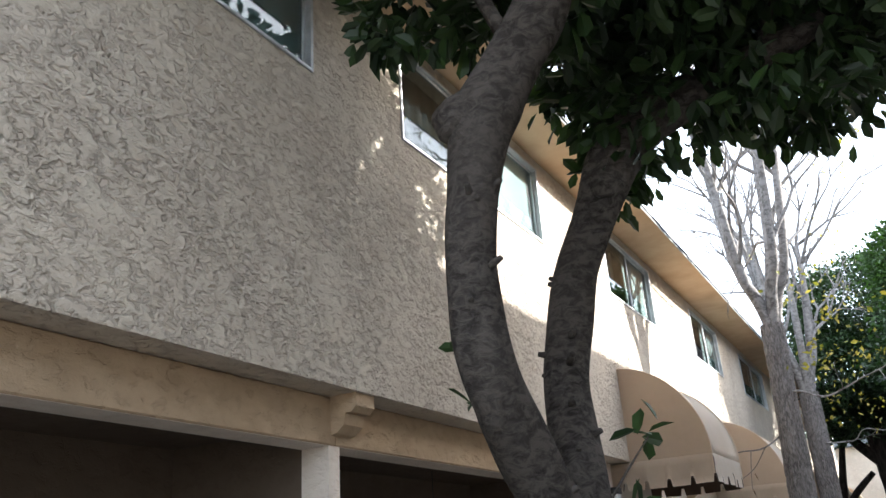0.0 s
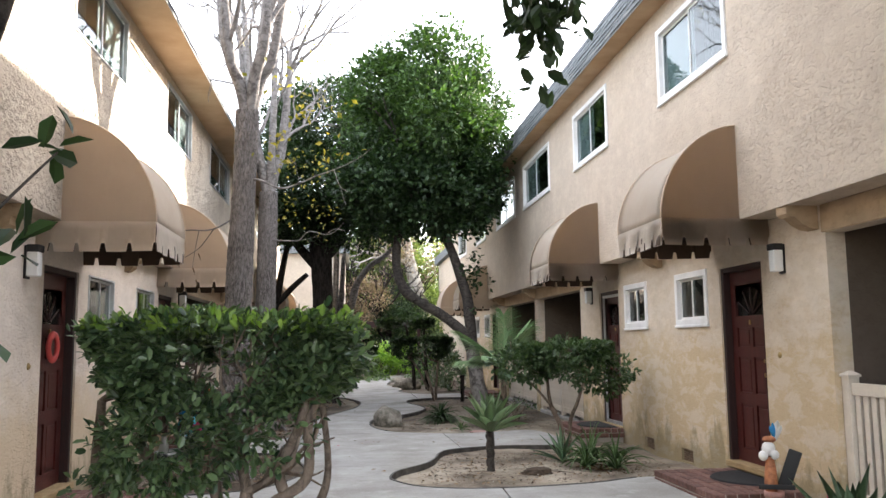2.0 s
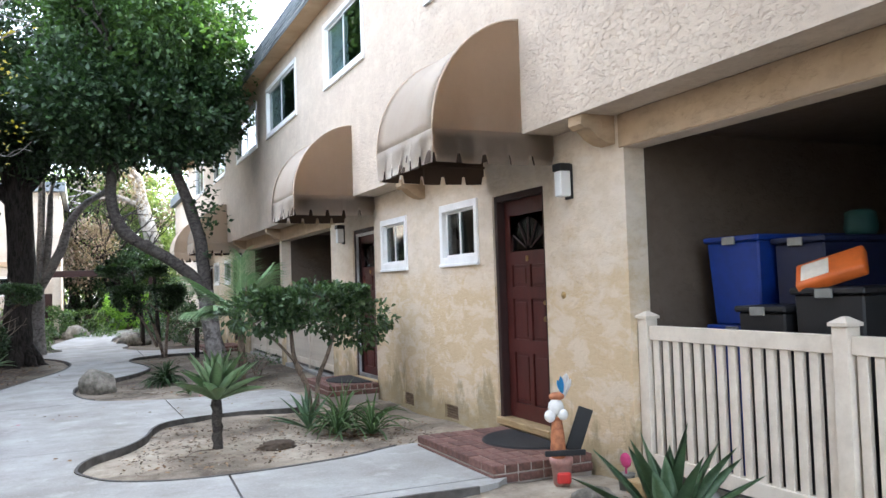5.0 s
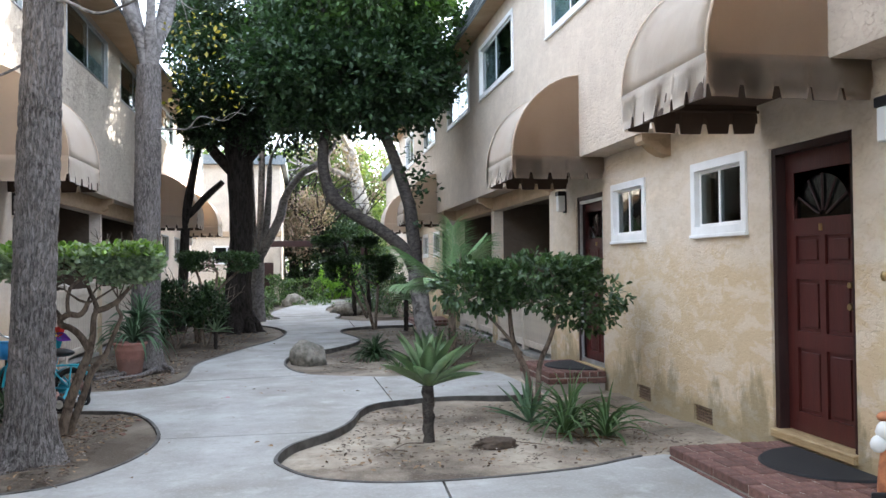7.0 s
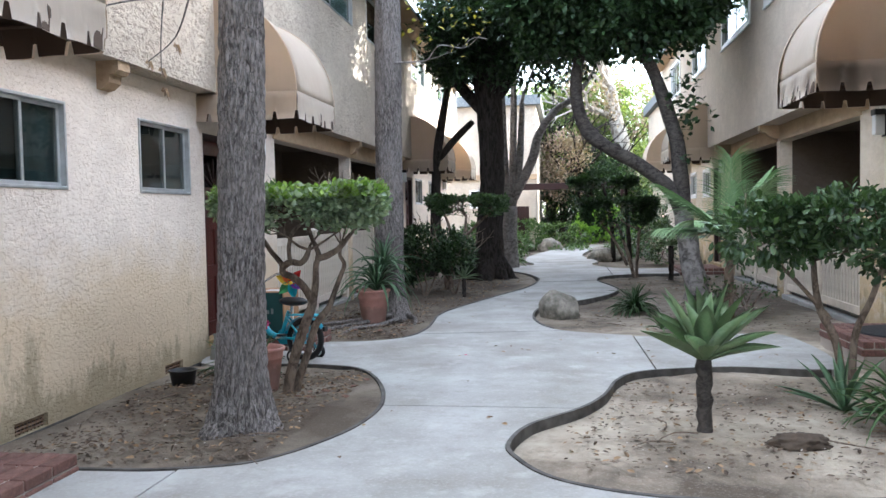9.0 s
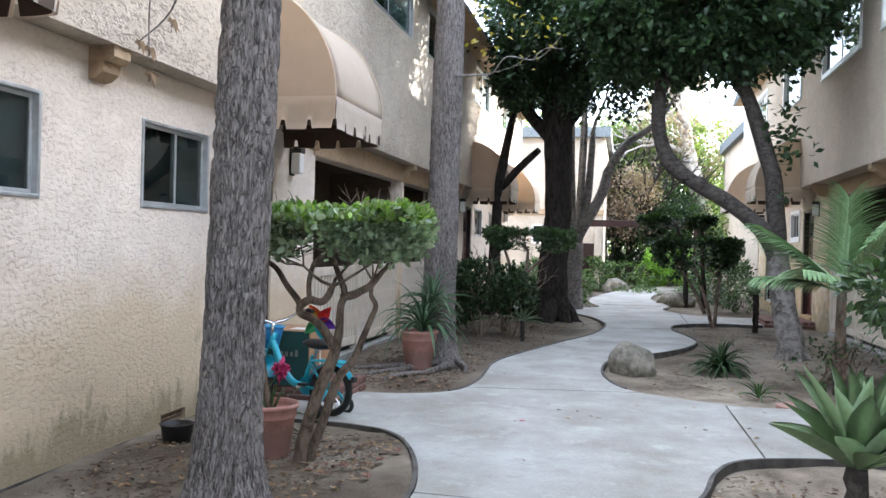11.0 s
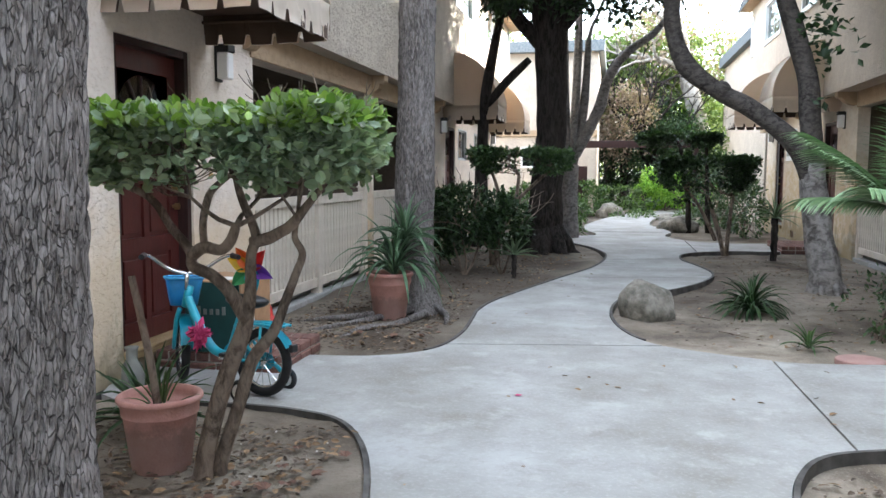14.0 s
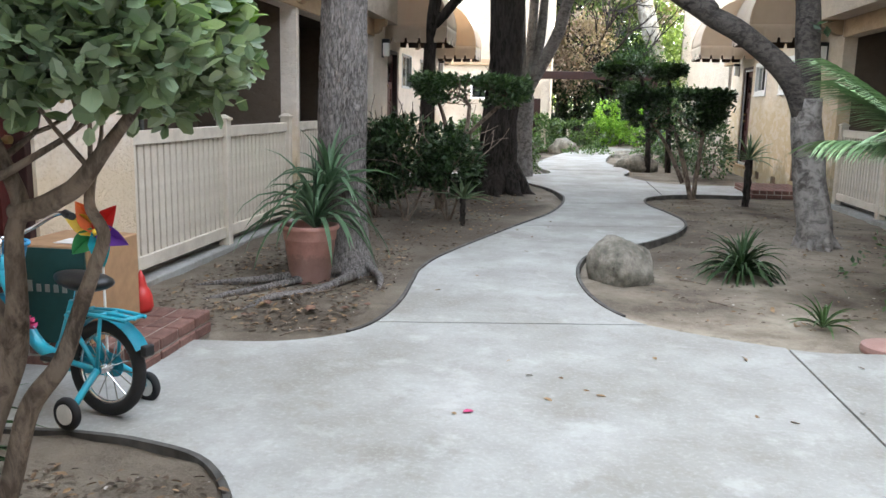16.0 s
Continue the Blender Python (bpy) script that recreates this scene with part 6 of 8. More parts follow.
def fan_palm():
    """A young palm: arching stems with fans of narrow leaflets."""
    rng = random.Random(95)
    palm = thing("palm", "young palm with arching feathery fronds", "palm")
    x, y = 3.18, 15.7
    bm = bmesh.new()
    tube(bm, [(x, y, -0.2), (x, y, 0.4), (x, y, 1.0)], [0.07, 0.06, 0.045], 12, True, 0.3)
    part("trunk", bm, M_BARK_SHRUB, palm, smooth=True)
    for a, e, L in ((3.1, 0.74, 1.02), (3.35, 1.22, 0.84), (2.5, 0.8, 0.9), (4.0, 1.1, 0.8), (5.4, 0.6, 0.9), (1.2, 0.6, 0.9), (0.3, 0.5, 0.95), (4.6, 0.25, 1.0)):
        bm = bmesh.new()
        way, p = Vector((math.cos(a) * math.sin(e), math.sin(a) * math.sin(e), math.cos(e))), Vector((x, y, 0.99))
        line, ways = [p.copy()], [way.copy()]
        for k in range(12):
            p = p + way * L / 12
            way = (way + Vector((0, 0, -0.035))).normalized()
            line.append(p.copy())
            ways.append(way.copy())
        tube(bm, line, [0.016 * (1 - 0.8 * k / 12) + 0.003 for k in range(13)], 5)
        for k in range(3, 13):
            for h in range(5):
                t = Vector(line[k - 1]).lerp(line[k], h / 5)
                side = ways[k].cross(Vector((0, 0, 1))).normalized()
                for s in (-1, 1):
                    d = ways[k] * (0.55 + 0.05 * k) + side * s * 0.7 + Vector((0, 0, 0.05))
                    blade(bm, t, d, (0, 0, 1), 0.52 * (0.6 + 0.4 * math.sin(math.pi * (k / 12) ** 0.8)) * rng.uniform(0.85, 1.1), 0.022, 1.0, 0.2, 0.1, 4)
        part("frond", bm, M_PALM, palm)
    return palm


fan_palm()


def terracotta_pot(label, x, y, r, h, seed, soil=True):
    pot = thing("flower_pot", label, "flower pot", "terracotta pots")
    z = ground_z(x, y) - 0.005
    bm = lathe(bmesh.new(), [(r * 0.70, 0), (r * 0.73, 0.01), (r * 0.925, h * 0.74), (r * 0.955, h * 0.75), (r * 0.965, h * 0.77), (r * 0.985, h * 0.91), (r * 1.05, h * 0.925), (r * 1.08, h * 0.945), (r * 1.08, h * 0.98), (r * 1.05, h), (r * 0.95, h), (r * 0.92, h * 0.92), (r * 0.88, h * 0.86)], 30, (x, y, z))
    part("pot_body", bm, M_TERRA, pot, "faded terracotta plastic with a thick rim", True)
    bm = lathe(bmesh.new(), [(r * 0.86, h * 0.74), (r * 0.86, h * 0.765), (r * 0.4, h * 0.79)], 24, (x, y, z))
    part("potting_soil", bm, M_SOIL, pot)
    return pot


M_TERRA = material("terracotta", (0.36, 0.16, 0.12), 0.75)
paint(M_TERRA, ramp(M_TERRA, grain(M_TERRA, 4, 6, 0.7), (0.32, (0.37, 0.19, 0.16)), (0.5, (0.49, 0.26, 0.22)), (0.7, (0.56, 0.34, 0.30))))
_t0 = bsdf(M_TERRA).inputs["Base Color"].links[0].from_socket
_tz = node(M_TERRA, "ShaderNodeSeparateXYZ")
link(M_TERRA, coords(M_TERRA), _tz.inputs[0])
_mud = ramp(M_TERRA, maths(M_TERRA, "ADD", _tz.outputs["Z"], maths(M_TERRA, "MULTIPLY", grain(M_TERRA, 22, 7, 0.8), -0.30)), (-0.05, (0.9, 0.9, 0.9)), (0.06, (0, 0, 0)))
paint(M_TERRA, mixed(M_TERRA, maths(M_TERRA, "MULTIPLY", _mud, 0.5), _t0, (0.15, 0.125, 0.11)))      # dried mud splashed on the lower half
relief(M_TERRA, grain(M_TERRA, 80, 3), 0.002)
terracotta_pot("large faded terracotta pot at the shrub's foot", -1.23, 11.66, 0.178, 0.35, 1)
terracotta_pot("terracotta pot with a trailing aloe beside the furrowed trunk", -1.24, 15.62, 0.205, 0.44, 2)
rosette("aloe", "trailing spiky aloe growing in the terracotta pot", -1.20, 15.62, 0.37, 46, 0.78, 0.045, 2.6, M_ALOE, 96, (0.05, 1.0))
rosette("aloe", "tall upper stems of the potted aloe", -1.10, 15.64, 0.66, 30, 0.55, 0.042, 2.2, M_ALOE, 97, (0.05, 1.2))
rosette("strap_plant", "thin weeds in the large pot", -1.24, 11.68, 0.19, 14, 0.30, 0.016, 0.9, M_LILY, 98, (0.05, 0.7))
bm = bmesh.new()
limb(bm, [(-1.20, 11.62, 0.12), (-1.25, 11.62, 0.48), (-1.33, 11.62, 0.86)], [0.020, 0.018, 0.016], 9)
tagged(part("garden_stake", bm, M_BARK_SHRUB, smooth=True), "grey wooden stake leaning in the large pot", "stake")


# ---- awnings over the doors ----
AW_W, AW_D, AW_H, AW_V = 1.27, 0.80, 0.93, 0.26      # width, reach, height of the vault, valance


def scalloped(bm, a, b, z, drop, gap=0.23, bite=0.075, flare=0.045):
    """A hanging strip from a to b that flares and folds, its lower edge cut by narrow round-topped slots."""
    a, b = Vector(a), Vector(b)
    n = max(1, round((b - a).length / gap))
    nrm = (b - a).normalized().cross(Vector((0, 0, 1)))
    steps, levels, cols = n * 16, 4, []
    for k in range(steps + 1):
        f = k / steps
        ph = abs((f * n + 0.5) % 1.0 - 0.5) / 0.125
        cut = bite * (1 - ph ** 4) ** 0.5 if ph < 1 else 0.0
        p = a.lerp(b, f)
        col = []
        for j in range(levels + 1):
            g = j / levels
            sway = flare * math.sin(math.pi * f) * g * 0.6 + 0.014 * g * math.sin(f * n * 2.9 + 0.7) + 0.006 * math.sin(g * 5 + f * 17)
            q = p + nrm * sway * (1 if j else 0)
            col.append(bm.verts.new((q.x, q.y, z - (drop - cut) * g - 0.010 * math.sin(math.pi * f) * (j > 0))))
        cols.append(col)
    for p, q in zip(cols, cols[1:]):
        for j in range(levels):
            bm.faces.new((p[j], q[j], q[j + 1], p[j + 1]))


def make_awning():
    """Local: x out from the upper wall, y along it, z from the awning's foot."""
    aw = thing("awning", "tan canvas barrel awning with a scalloped valance over the door", "awning", "awnings over the doors")
    n, w = 16, AW_W / 2
    arc = [(AW_D * math.sin(math.pi / 2 * k / n) ** 1.15, AW_H * math.cos(math.pi / 2 * k / n) if k < n else 0.0) for k in range(n + 1)]
    bm = bmesh.new()
    rows_ = []
    for k, (d, z) in enumerate(arc):
        rows_.append([bm.verts.new((d + 0.003 * math.sin(3 * j + k) * (0 < k < n), -w + AW_W * j / 8, z - 0.026 * math.sin(math.pi * j / 8) * (0 < k < n))) for j in range(9)])
    for a, b in zip(rows_, rows_[1:]):
        for j in range(8):
            bm.faces.new((a[j], a[j + 1], b[j + 1], b[j]))
    bmesh.ops.solidify(bm, geom=bm.faces[:], thickness=0.006)
    part("canopy", bm, M_BLEACHED_LIT, aw, "curved bleached canvas front, coloured paler for the light on it", True)
    for s in (-1, 1):
        bm = bmesh.new()
        outer = [bm.verts.new((d, s * w, z)) for d, z in arc]
        foot = [bm.verts.new((d, s * (w - 0.004), 0)) for d, z in arc]
        for k in range(n):
            if k == 0:
                bm.faces.new((outer[0], outer[1], foot[1], foot[0]))
            elif k == n - 1:
                bm.faces.new((outer[k], outer[k + 1], foot[k]))
            else:
                bm.faces.new((outer[k], outer[k + 1], foot[k + 1], foot[k]))
        bmesh.ops.solidify(bm, geom=bm.faces[:], thickness=0.006)
        part("gable", bm, M_AWNING, aw)
        bm = bmesh.new()
        tube(bm, [(d, s * w, z) for d, z in arc], 0.009, 6)
        part("piping", bm, M_AWNING, aw)
        bm = bmesh.new()
        scalloped(bm, *((-0.29, s * w, 0), (AW_D, s * w, 0))[::-s], 0, AW_V)
        bmesh.ops.solidify(bm, geom=bm.faces[:], thickness=0.005)
        part("side_valance", bm, M_AWNING, aw, smooth=True)
        bm = bmesh.new()
        tube(bm, [(-0.28, s * (w - 0.03), -0.10), (AW_D - 0.03, s * (w - 0.03), -0.10)], 0.013, 8)
        tube(bm, [(AW_D - 0.03, s * (w - 0.03), -0.10), (AW_D - 0.02, s * (w - 0.03), 0.05)], 0.013, 8)
        part("side_rail", bm, M_UNDER, aw)
    bm = bmesh.new()
    scalloped(bm, (AW_D, -w, 0), (AW_D, w, 0), 0, AW_V)
    bmesh.ops.solidify(bm, geom=bm.faces[:], thickness=0.005)
    part("front_valance", bm, M_BLEACHED_LIT, aw, "front strip with small bites along its edge", True)
    bm = bmesh.new()
    tube(bm, [(AW_D - 0.03, -w + 0.03, -0.10), (AW_D - 0.03, w - 0.03, -0.10)], 0.013, 8)
    part("front_rail", bm, M_UNDER, aw)
    # dark sheets added under the canvas stand in for its own shade
    part("lining_board", boxes(((-0.27, -w + 0.02, -0.05), (AW_D - 0.02, w - 0.02, -0.035))), M_UNDER, aw, "dark brown board standing in for shade under the canvas")
    for s in (-1, 1):
        bm = bmesh.new()
        scalloped(bm, *((-0.28, s * (w - 0.016), 0), (AW_D - 0.016, s * (w - 0.016), 0))[::-s], -0.01, AW_V - 0.012)
        part("lining", bm, M_UNDER, aw, "dark brown sheet standing in for shade inside the valance")
    bm = bmesh.new()
    scalloped(bm, (AW_D - 0.016, -w + 0.016, 0), (AW_D - 0.016, w - 0.016, 0), -0.01, AW_V - 0.012)
    part("lining", bm, M_UNDER, aw, "dark brown sheet standing in for shade inside the valance")
    return aw


def on_rows(v, z, depth=None):
    """Poses of a wall-hung thing in every half house."""
    for name, r in ROWS.items():
        for k in (-1, 0, 1):
            for s in (-1, 1):
                y = r["centre"] + k * 2 * HALF + s * v
                if 1.5 < y < Y1 - 0.8:
                    yield pose(r["x"] + r["out"] * (r["over"] if depth is None else depth), y, z + r["dz"] * (1.2 if depth is None else 0.6), 0, 0, 0 if r["out"] > 0 else 180), s


awning = None
for m, s in on_rows(2.25, 2.63):
    if awning is None:
        awning = make_awning()
        awning.matrix_basis = m
    else:
        copy_thing(awning, m)


# ---- wall lamps ----
M_LAMPGLASS = material("lamp_white_plastic", (0.72, 0.72, 0.70), 0.4)


def make_wall_lamp():
    lampy = thing("wall_lamp", "black wall lamp with a white diffuser, unlit, beside the door", "wall lamp", "wall lamps")
    part("back_plate", soften(boxes(((0, -0.05, 0), (0.02, 0.05, 0.28))), 0.004), M_BLACK, lampy)
    part("cap", soften(boxes(((0.02, -0.06, 0.225), (0.125, 0.06, 0.285))), 0.006), M_BLACK, lampy, "black cap")
    part("diffuser", soften(boxes(((0.02, -0.05, 0.02), (0.115, 0.05, 0.225))), 0.008), M_LAMPGLASS, lampy, "white diffuser")
    return lampy


wall_lamp = None
for m, s in on_rows(3.08, 2.07, 0.0):
    if wall_lamp is None:
        wall_lamp = make_wall_lamp()
        wall_lamp.matrix_basis = m
    else:
        copy_thing(wall_lamp, m)
# door bells
for name, r in ROWS.items():
    for s in (-1, 1):
        y = r["centre"] + s * 2.93
        bm = lathe(bmesh.new(), [(0.03, 0), (0.03, 0.008), (0.018, 0.014), (0.012, 0.02)], 14)
        b = part("door_bell", bm, M_BRASS)
        b.matrix_basis = pose(r["x"], y, 1.30, 0, 90 * r["out"], 0)
        tagged(b, "small round brass door bell on the stucco", "door bell", "door bells")


# ---- fences before the open patios ----
def make_fence(length, flat):
    """Local: y along the fence from 0, x out, z up."""
    fence = thing("fence", "tan vinyl picket fence before the open patio", "fence", "patio fences")
    bays = 2
    post = None
    span = length / bays
    for k in range(bays + 1):
        y = 0.05 + k * (length - 0.10) / bays
        if post is None:
            bm = soften(boxes(((-0.05, -0.05, 0), (0.05, 0.05, 1.13))), 0.004)
            post = part("post", bm, M_FENCE, fence)
            bm = bmesh.new()
            vs = box(bm, (-0.062, -0.062, 1.13), (0.062, 0.062, 1.15))
            tip = bmesh.ops.create_cone(bm, segments=4, radius1=0.084, radius2=0.02, depth=0.03, cap_ends=True, matrix=Matrix.Translation((0, 0, 1.165)) @ Matrix.Rotation(math.pi / 4, 4, "Z"))
            cap = part("post_cap", bm, M_FENCE, post)
            post.location.y = y
        else:
            q = new("post", post.data)
            q.parent, q.location = fence, (0, y, 0)
            new("post_cap", cap.data).parent = q
    rail = slat = None
    for k in range(bays):
        a, b = 0.05 + k * (length - 0.10) / bays + 0.05, 0.05 + (k + 1) * (length - 0.10) / bays - 0.05
        for z0, z1 in ((0.98, 1.08), (0.08, 0.18)):
            part("rail", soften(boxes(((-0.028, a, z0), (0.028, b, z1))), 0.004), M_FENCE, fence)
        n = int((b - a) / 0.098)
        for j in range(n):
            y = a + (j + 0.5) * (b - a) / n
            if slat is None:
                bm = bmesh.new()
                if flat:
                    soften(bm if box(bm, (-0.010, -0.038, 0.15), (0.010, 0.038, 1.0)) else bm, 0.003)
                else:
                    soften(bm if box(bm, (-0.016, -0.031, 0.15), (0.016, 0.031, 1.0)) else bm, 0.004)
                slat = part("slat", bm, M_FENCE, fence)
                slat.location.y = y
            else:
                q = new("slat", slat.data)
                q.parent, q.location = fence, (0, y, 0)
    return fence


for name, r in ROWS.items():
    fence = None
    for y0, y1, z0, z1, s in made_rows[name][2]:
        if y1 - y0 < 3.4 or y0 < 0:
            continue
        m = pose(r["x"] - r["out"] * 0.10, y0 + 0.01, 0.0)
        if fence is None:
            fence = make_fence(y1 - y0 - 0.02, r["out"] > 0)
            fence.matrix_basis = m
        else:
            copy_thing(fence, m)
        tagged(part("fence_kerb", soften(boxes(((r["x"] - r["out"] * 0.02, y0, -0.3), (r["x"] - r["out"] * 0.18, y1, 0.01))), 0.01), M_CONCRETE), "low concrete kerb under the fence", "kerb", kind="structure")


# ---- brick stoops and mats ----
def stoop(x0, x1, y0, y1, top, label):
    st = thing("brick_stoop", label, "stoop", "brick stoops")
    part("mortar_bed", boxes(((x0 + 0.012, y0 + 0.012, -0.3), (x1 - 0.012, y1 - 0.012, top - 0.006))), M_MORTAR, st)
    rng = random.Random(int(x0 * 100 + y0 * 10))
    flat = upright = None

    def lay(kind, size, at):
        ob = kind
        if kind is None:
            bm = soften(boxes(((-size[0] / 2, -size[1] / 2, -size[2] / 2), (size[0] / 2, size[1] / 2, size[2] / 2))), 0.006)
            ob = kind = part("brick", bm, M_BRICK, st)
        else:
            ob = new("brick", kind.data)
            ob.parent = st
        ob.location = [c + rng.uniform(-0.002, 0.002) for c in at]
        ob.rotation_euler.z = rng.uniform(-0.012, 0.012)
        return kind
    nx, ny = max(2, round((x1 - x0) / 0.105)), max(2, round((y1 - y0) / 0.21))
    bx, by = (x1 - x0) / nx, (y1 - y0) / ny
    for i in range(nx):
        for j in range(ny):
            flat = lay(flat, (bx - 0.010, by - 0.010, 0.06), (x0 + (i + 0.5) * bx, y0 + (j + 0.5) * by, top - 0.028))
    # a second course round the sides
    mx = max(1, round((x1 - x0) / 0.21))
    cx = (x1 - x0) / mx
    side_x = None
    for yy in (y0 + 0.045, y1 - 0.045):
        for i in range(mx):
            side_x = lay(side_x, (cx - 0.010, 0.092, 0.06), (x0 + (i + 0.5) * cx, yy, top - 0.098))
    side_y = None
    for xx in (x0 + 0.045, x1 - 0.045):
        for j in range(ny):
            side_y = lay(side_y, (0.092, by - 0.010, 0.06), (xx, y0 + (j + 0.5) * by, top - 0.098))
    return st


stoop(3.62, 4.49, 8.14, 9.60, 0.085, "worn red brick stoop before the front door")
stoop(3.80, 4.49, 13.05, 14.30, 0.15, "red brick stoop before the second door")
stoop(-2.26, -1.45, 8.15, 9.50, 0.085, "worn red brick stoop beside the bed")
stoop(-2.26, -1.36, 13.30, 14.1, 0.11, "red brick stoop behind the bicycle")
stoop(3.60, 4.49, 22.95, 24.3, 0.10, "red brick stoop at the far door")

M_RUBBER = material("black_rubber_mat", (0.016, 0.016, 0.017), 0.85)
relief(M_RUBBER, grain(M_RUBBER, 110, 2), 0.004)


def half_mat(x, y, z, turn):
    bm = bmesh.new()
    n = 24
    lo = [bm.verts.new((-0.30 * math.sin(math.pi * k / n) * 1.6, 0.47 * math.cos(math.pi * k / n), 0)) for k in range(n + 1)]
    hi = [bm.verts.new((v.co.x * 0.97, v.co.y * 0.97, 0.013)) for v in lo]
    bm.faces.new(lo[::-1])
    bm.faces.new(hi)
    for k in range(n + 1):
        j = (k + 1) % (n + 1)
        bm.faces.new((lo[k], lo[j], hi[j], hi[k]))
    ob = part("doormat", bm, M_RUBBER)
    ob.matrix_basis = pose(x, y, z, 0, 0, turn)
    return tagged(ob, "black half-round rubber doormat on the brick stoop", "doormat", "doormats")


half_mat(4.44, 8.88, 0.090, 0)
half_mat(4.42, 13.62, 0.155, 0)


# ---- boulders and stones ----
def boulder(x, y, sx, sy, sz, seed, label, sink=0.06, name="boulder", cat="boulder", stuff=None, rough=0.03):
    bm = bmesh.new()
    bmesh.ops.create_icosphere(bm, subdivisions=4, radius=1)
    off = Vector((seed * 3.1, seed * 1.7, seed))
    for v in bm.verts:
        n = v.co.normalized()
        k = 1 + 0.26 * noise.noise(n * 1.1 + off) + 0.10 * noise.noise(n * 2.6 + off) + rough * noise.noise(n * 7 + off)
        v.co = Vector((n.x * sx, n.y * sy, n.z * sz)) * k
        if v.co.z < -sz * 0.55:
            v.co.z = -sz * 0.55
    ob = part(name, bm, stuff or M_ROCK, smooth=True)
    ob.location = (x, y, ground_z(x, y) + sz * 0.55 - sink)
    return tagged(ob, label, cat, "garden boulders" if cat == "boulder" else "")


boulder(1.12, 16.30, 0.235, 0.22, 0.265, 2, "rounded speckled granite boulder at the path's edge")
boulder(2.3, 28.7, 0.52, 0.35, 0.28, 5, "long low granite boulder beside the path")
boulder(0.72, 34.6, 0.42, 0.35, 0.36, 8, "round pale boulder at the path's bend")
boulder(-0.1, 34.9, 0.30, 0.3, 0.28, 9, "small dark boulder among plants")
boulder(2.55, 33.8, 0.7, 0.3, 0.16, 12, "flat pale stone in the planting")
boulder(4.02, 7.45, 0.15, 0.11, 0.06, 14, "small flat grey stone on the soil", 0.02, "stone", "stone")
boulder(2.55, 10.45, 0.16, 0.12, 0.065, 15, "clod of dark crumbled soil and roots", 0.03, "soil_clod", "soil clod", M_CRUMB, 0.3)
bm = lathe(bmesh.new(), [(0.17, 0), (0.175, 0.02), (0.17, 0.045), (0.155, 0.05)], 28)
pv = part("stepping_stone", bm, M_TERRA)
pv.location = (2.56, 14.62, ground_z(2.56, 14.62) + 0.0)
tagged(pv, "round terracotta stepping stone on the soil", "stepping stone")


# ---- the far end: another house, a beam, trees and sky-lit greenery ----
def far_house(x0, x1, y0, y1, top, label, gable_roof, openings):
    h = thing("house", label, "house", "houses behind the garden")
    bm = bmesh.new()

    def place(d, u, z):
        return (u, y0 - d, z)
    holed(bm, place, -0.2, 0, x0, x1, -0.4, top, openings)
    box(bm, (x0, y0 + 0.2, -0.4), (x0 + 0.2, y1, top))
    box(bm, (x1 - 0.2, y0 + 0.2, -0.4), (x1, y1, top))
    box(bm, (x0, y1 - 0.2, -0.4), (x1, y1, top))
    part("wall", bm, M_UPPER, h)
    if gable_roof:
        bm = bmesh.new()
        a, b = x0 - 0.5, x1 + 0.5
        vs = [bm.verts.new(p) for p in ((a, y0 - 0.5, top), (b, y0 - 0.5, top), (b, y1 + 0.4, top), (a, y1 + 0.4, top), ((a + b) / 2, y0 + 1.6, top + 1.5), ((a + b) / 2, y1 - 1.6, top + 1.5))]
        for f in ((0, 1, 4), (1, 2, 5, 4), (2, 3, 5), (3, 0, 4, 5), (0, 3, 2, 1)):
            bm.faces.new([vs[k] for k in f])
        part("roof", bm, M_SHINGLE, h, "grey shingled hip roof")
    else:
        part("roof", boxes(((x0 - 0.2, y0 - 0.3, top), (x1 + 0.2, y1, top + 0.35))), M_SHINGLE, h)
    for u0, u1, z0, z1 in openings:
        win = part("window", soften(boxes(*[(place(*p), place(*q)) for p, q in (((0.02, u0, z0), (-0.06, u0 + 0.06, z1)), ((0.02, u1 - 0.06, z0), (-0.06, u1, z1)), ((0.02, u0 + 0.06, z0), (-0.06, u1 - 0.06, z0 + 0.06)), ((0.02, u0 + 0.06, z1 - 0.06), (-0.06, u1 - 0.06, z1)),
                                                ((0.01, (u0 + u1) / 2 - 0.025, z0), (-0.05, (u0 + u1) / 2 + 0.025, z1)))]), 0.004), M_VINYL, h)
        part("pane", boxes((place(-0.03, u0, z0), place(-0.035, u1, z1))), M_GLASS, win).visible_shadow = False
        part("curtain", boxes((place(-0.3, u0 - 0.1, z0 - 0.1), place(-0.32, u1 + 0.1, z1 + 0.1))), M_CURTAIN, win)
    return h


fh = far_house(-7.5, 0.22, 36.0, 44.0, 5.3, "cream stucco house closing the garden's far end", False, [(-2.3, -1.3, 1.5, 2.2)])
part("storey_band", soften(boxes(((-7.5, 35.93, 2.55), (0.24, 36.02, 2.75))), 0.01), M_BEAM, fh)
part("brown_gate", soften(boxes(((-0.75, 35.5, -0.2), (-0.05, 35.56, 1.55))), 0.01), M_DOORFRAME, fh, "dark brown wooden gate")
part("gate_wall", soften(boxes(((-0.05, 35.45, -0.3), (0.20, 36.0, 2.1))), 0.01), M_UPPER, fh)
far_house(6.6, 14.0, 47.0, 54.0, 4.6, "pale house with a grey hip roof behind the trees", True, [(7.2, 8.2, 2.7, 3.8)])
# out of view behind the row, added to block low sun at the path's end
far_house(4.75, 12.5, 31.6, 40.5, 5.2, "unseen tan stucco house added to keep sun off the far path", False, [(5.2, 6.0, 3.6, 4.6)])
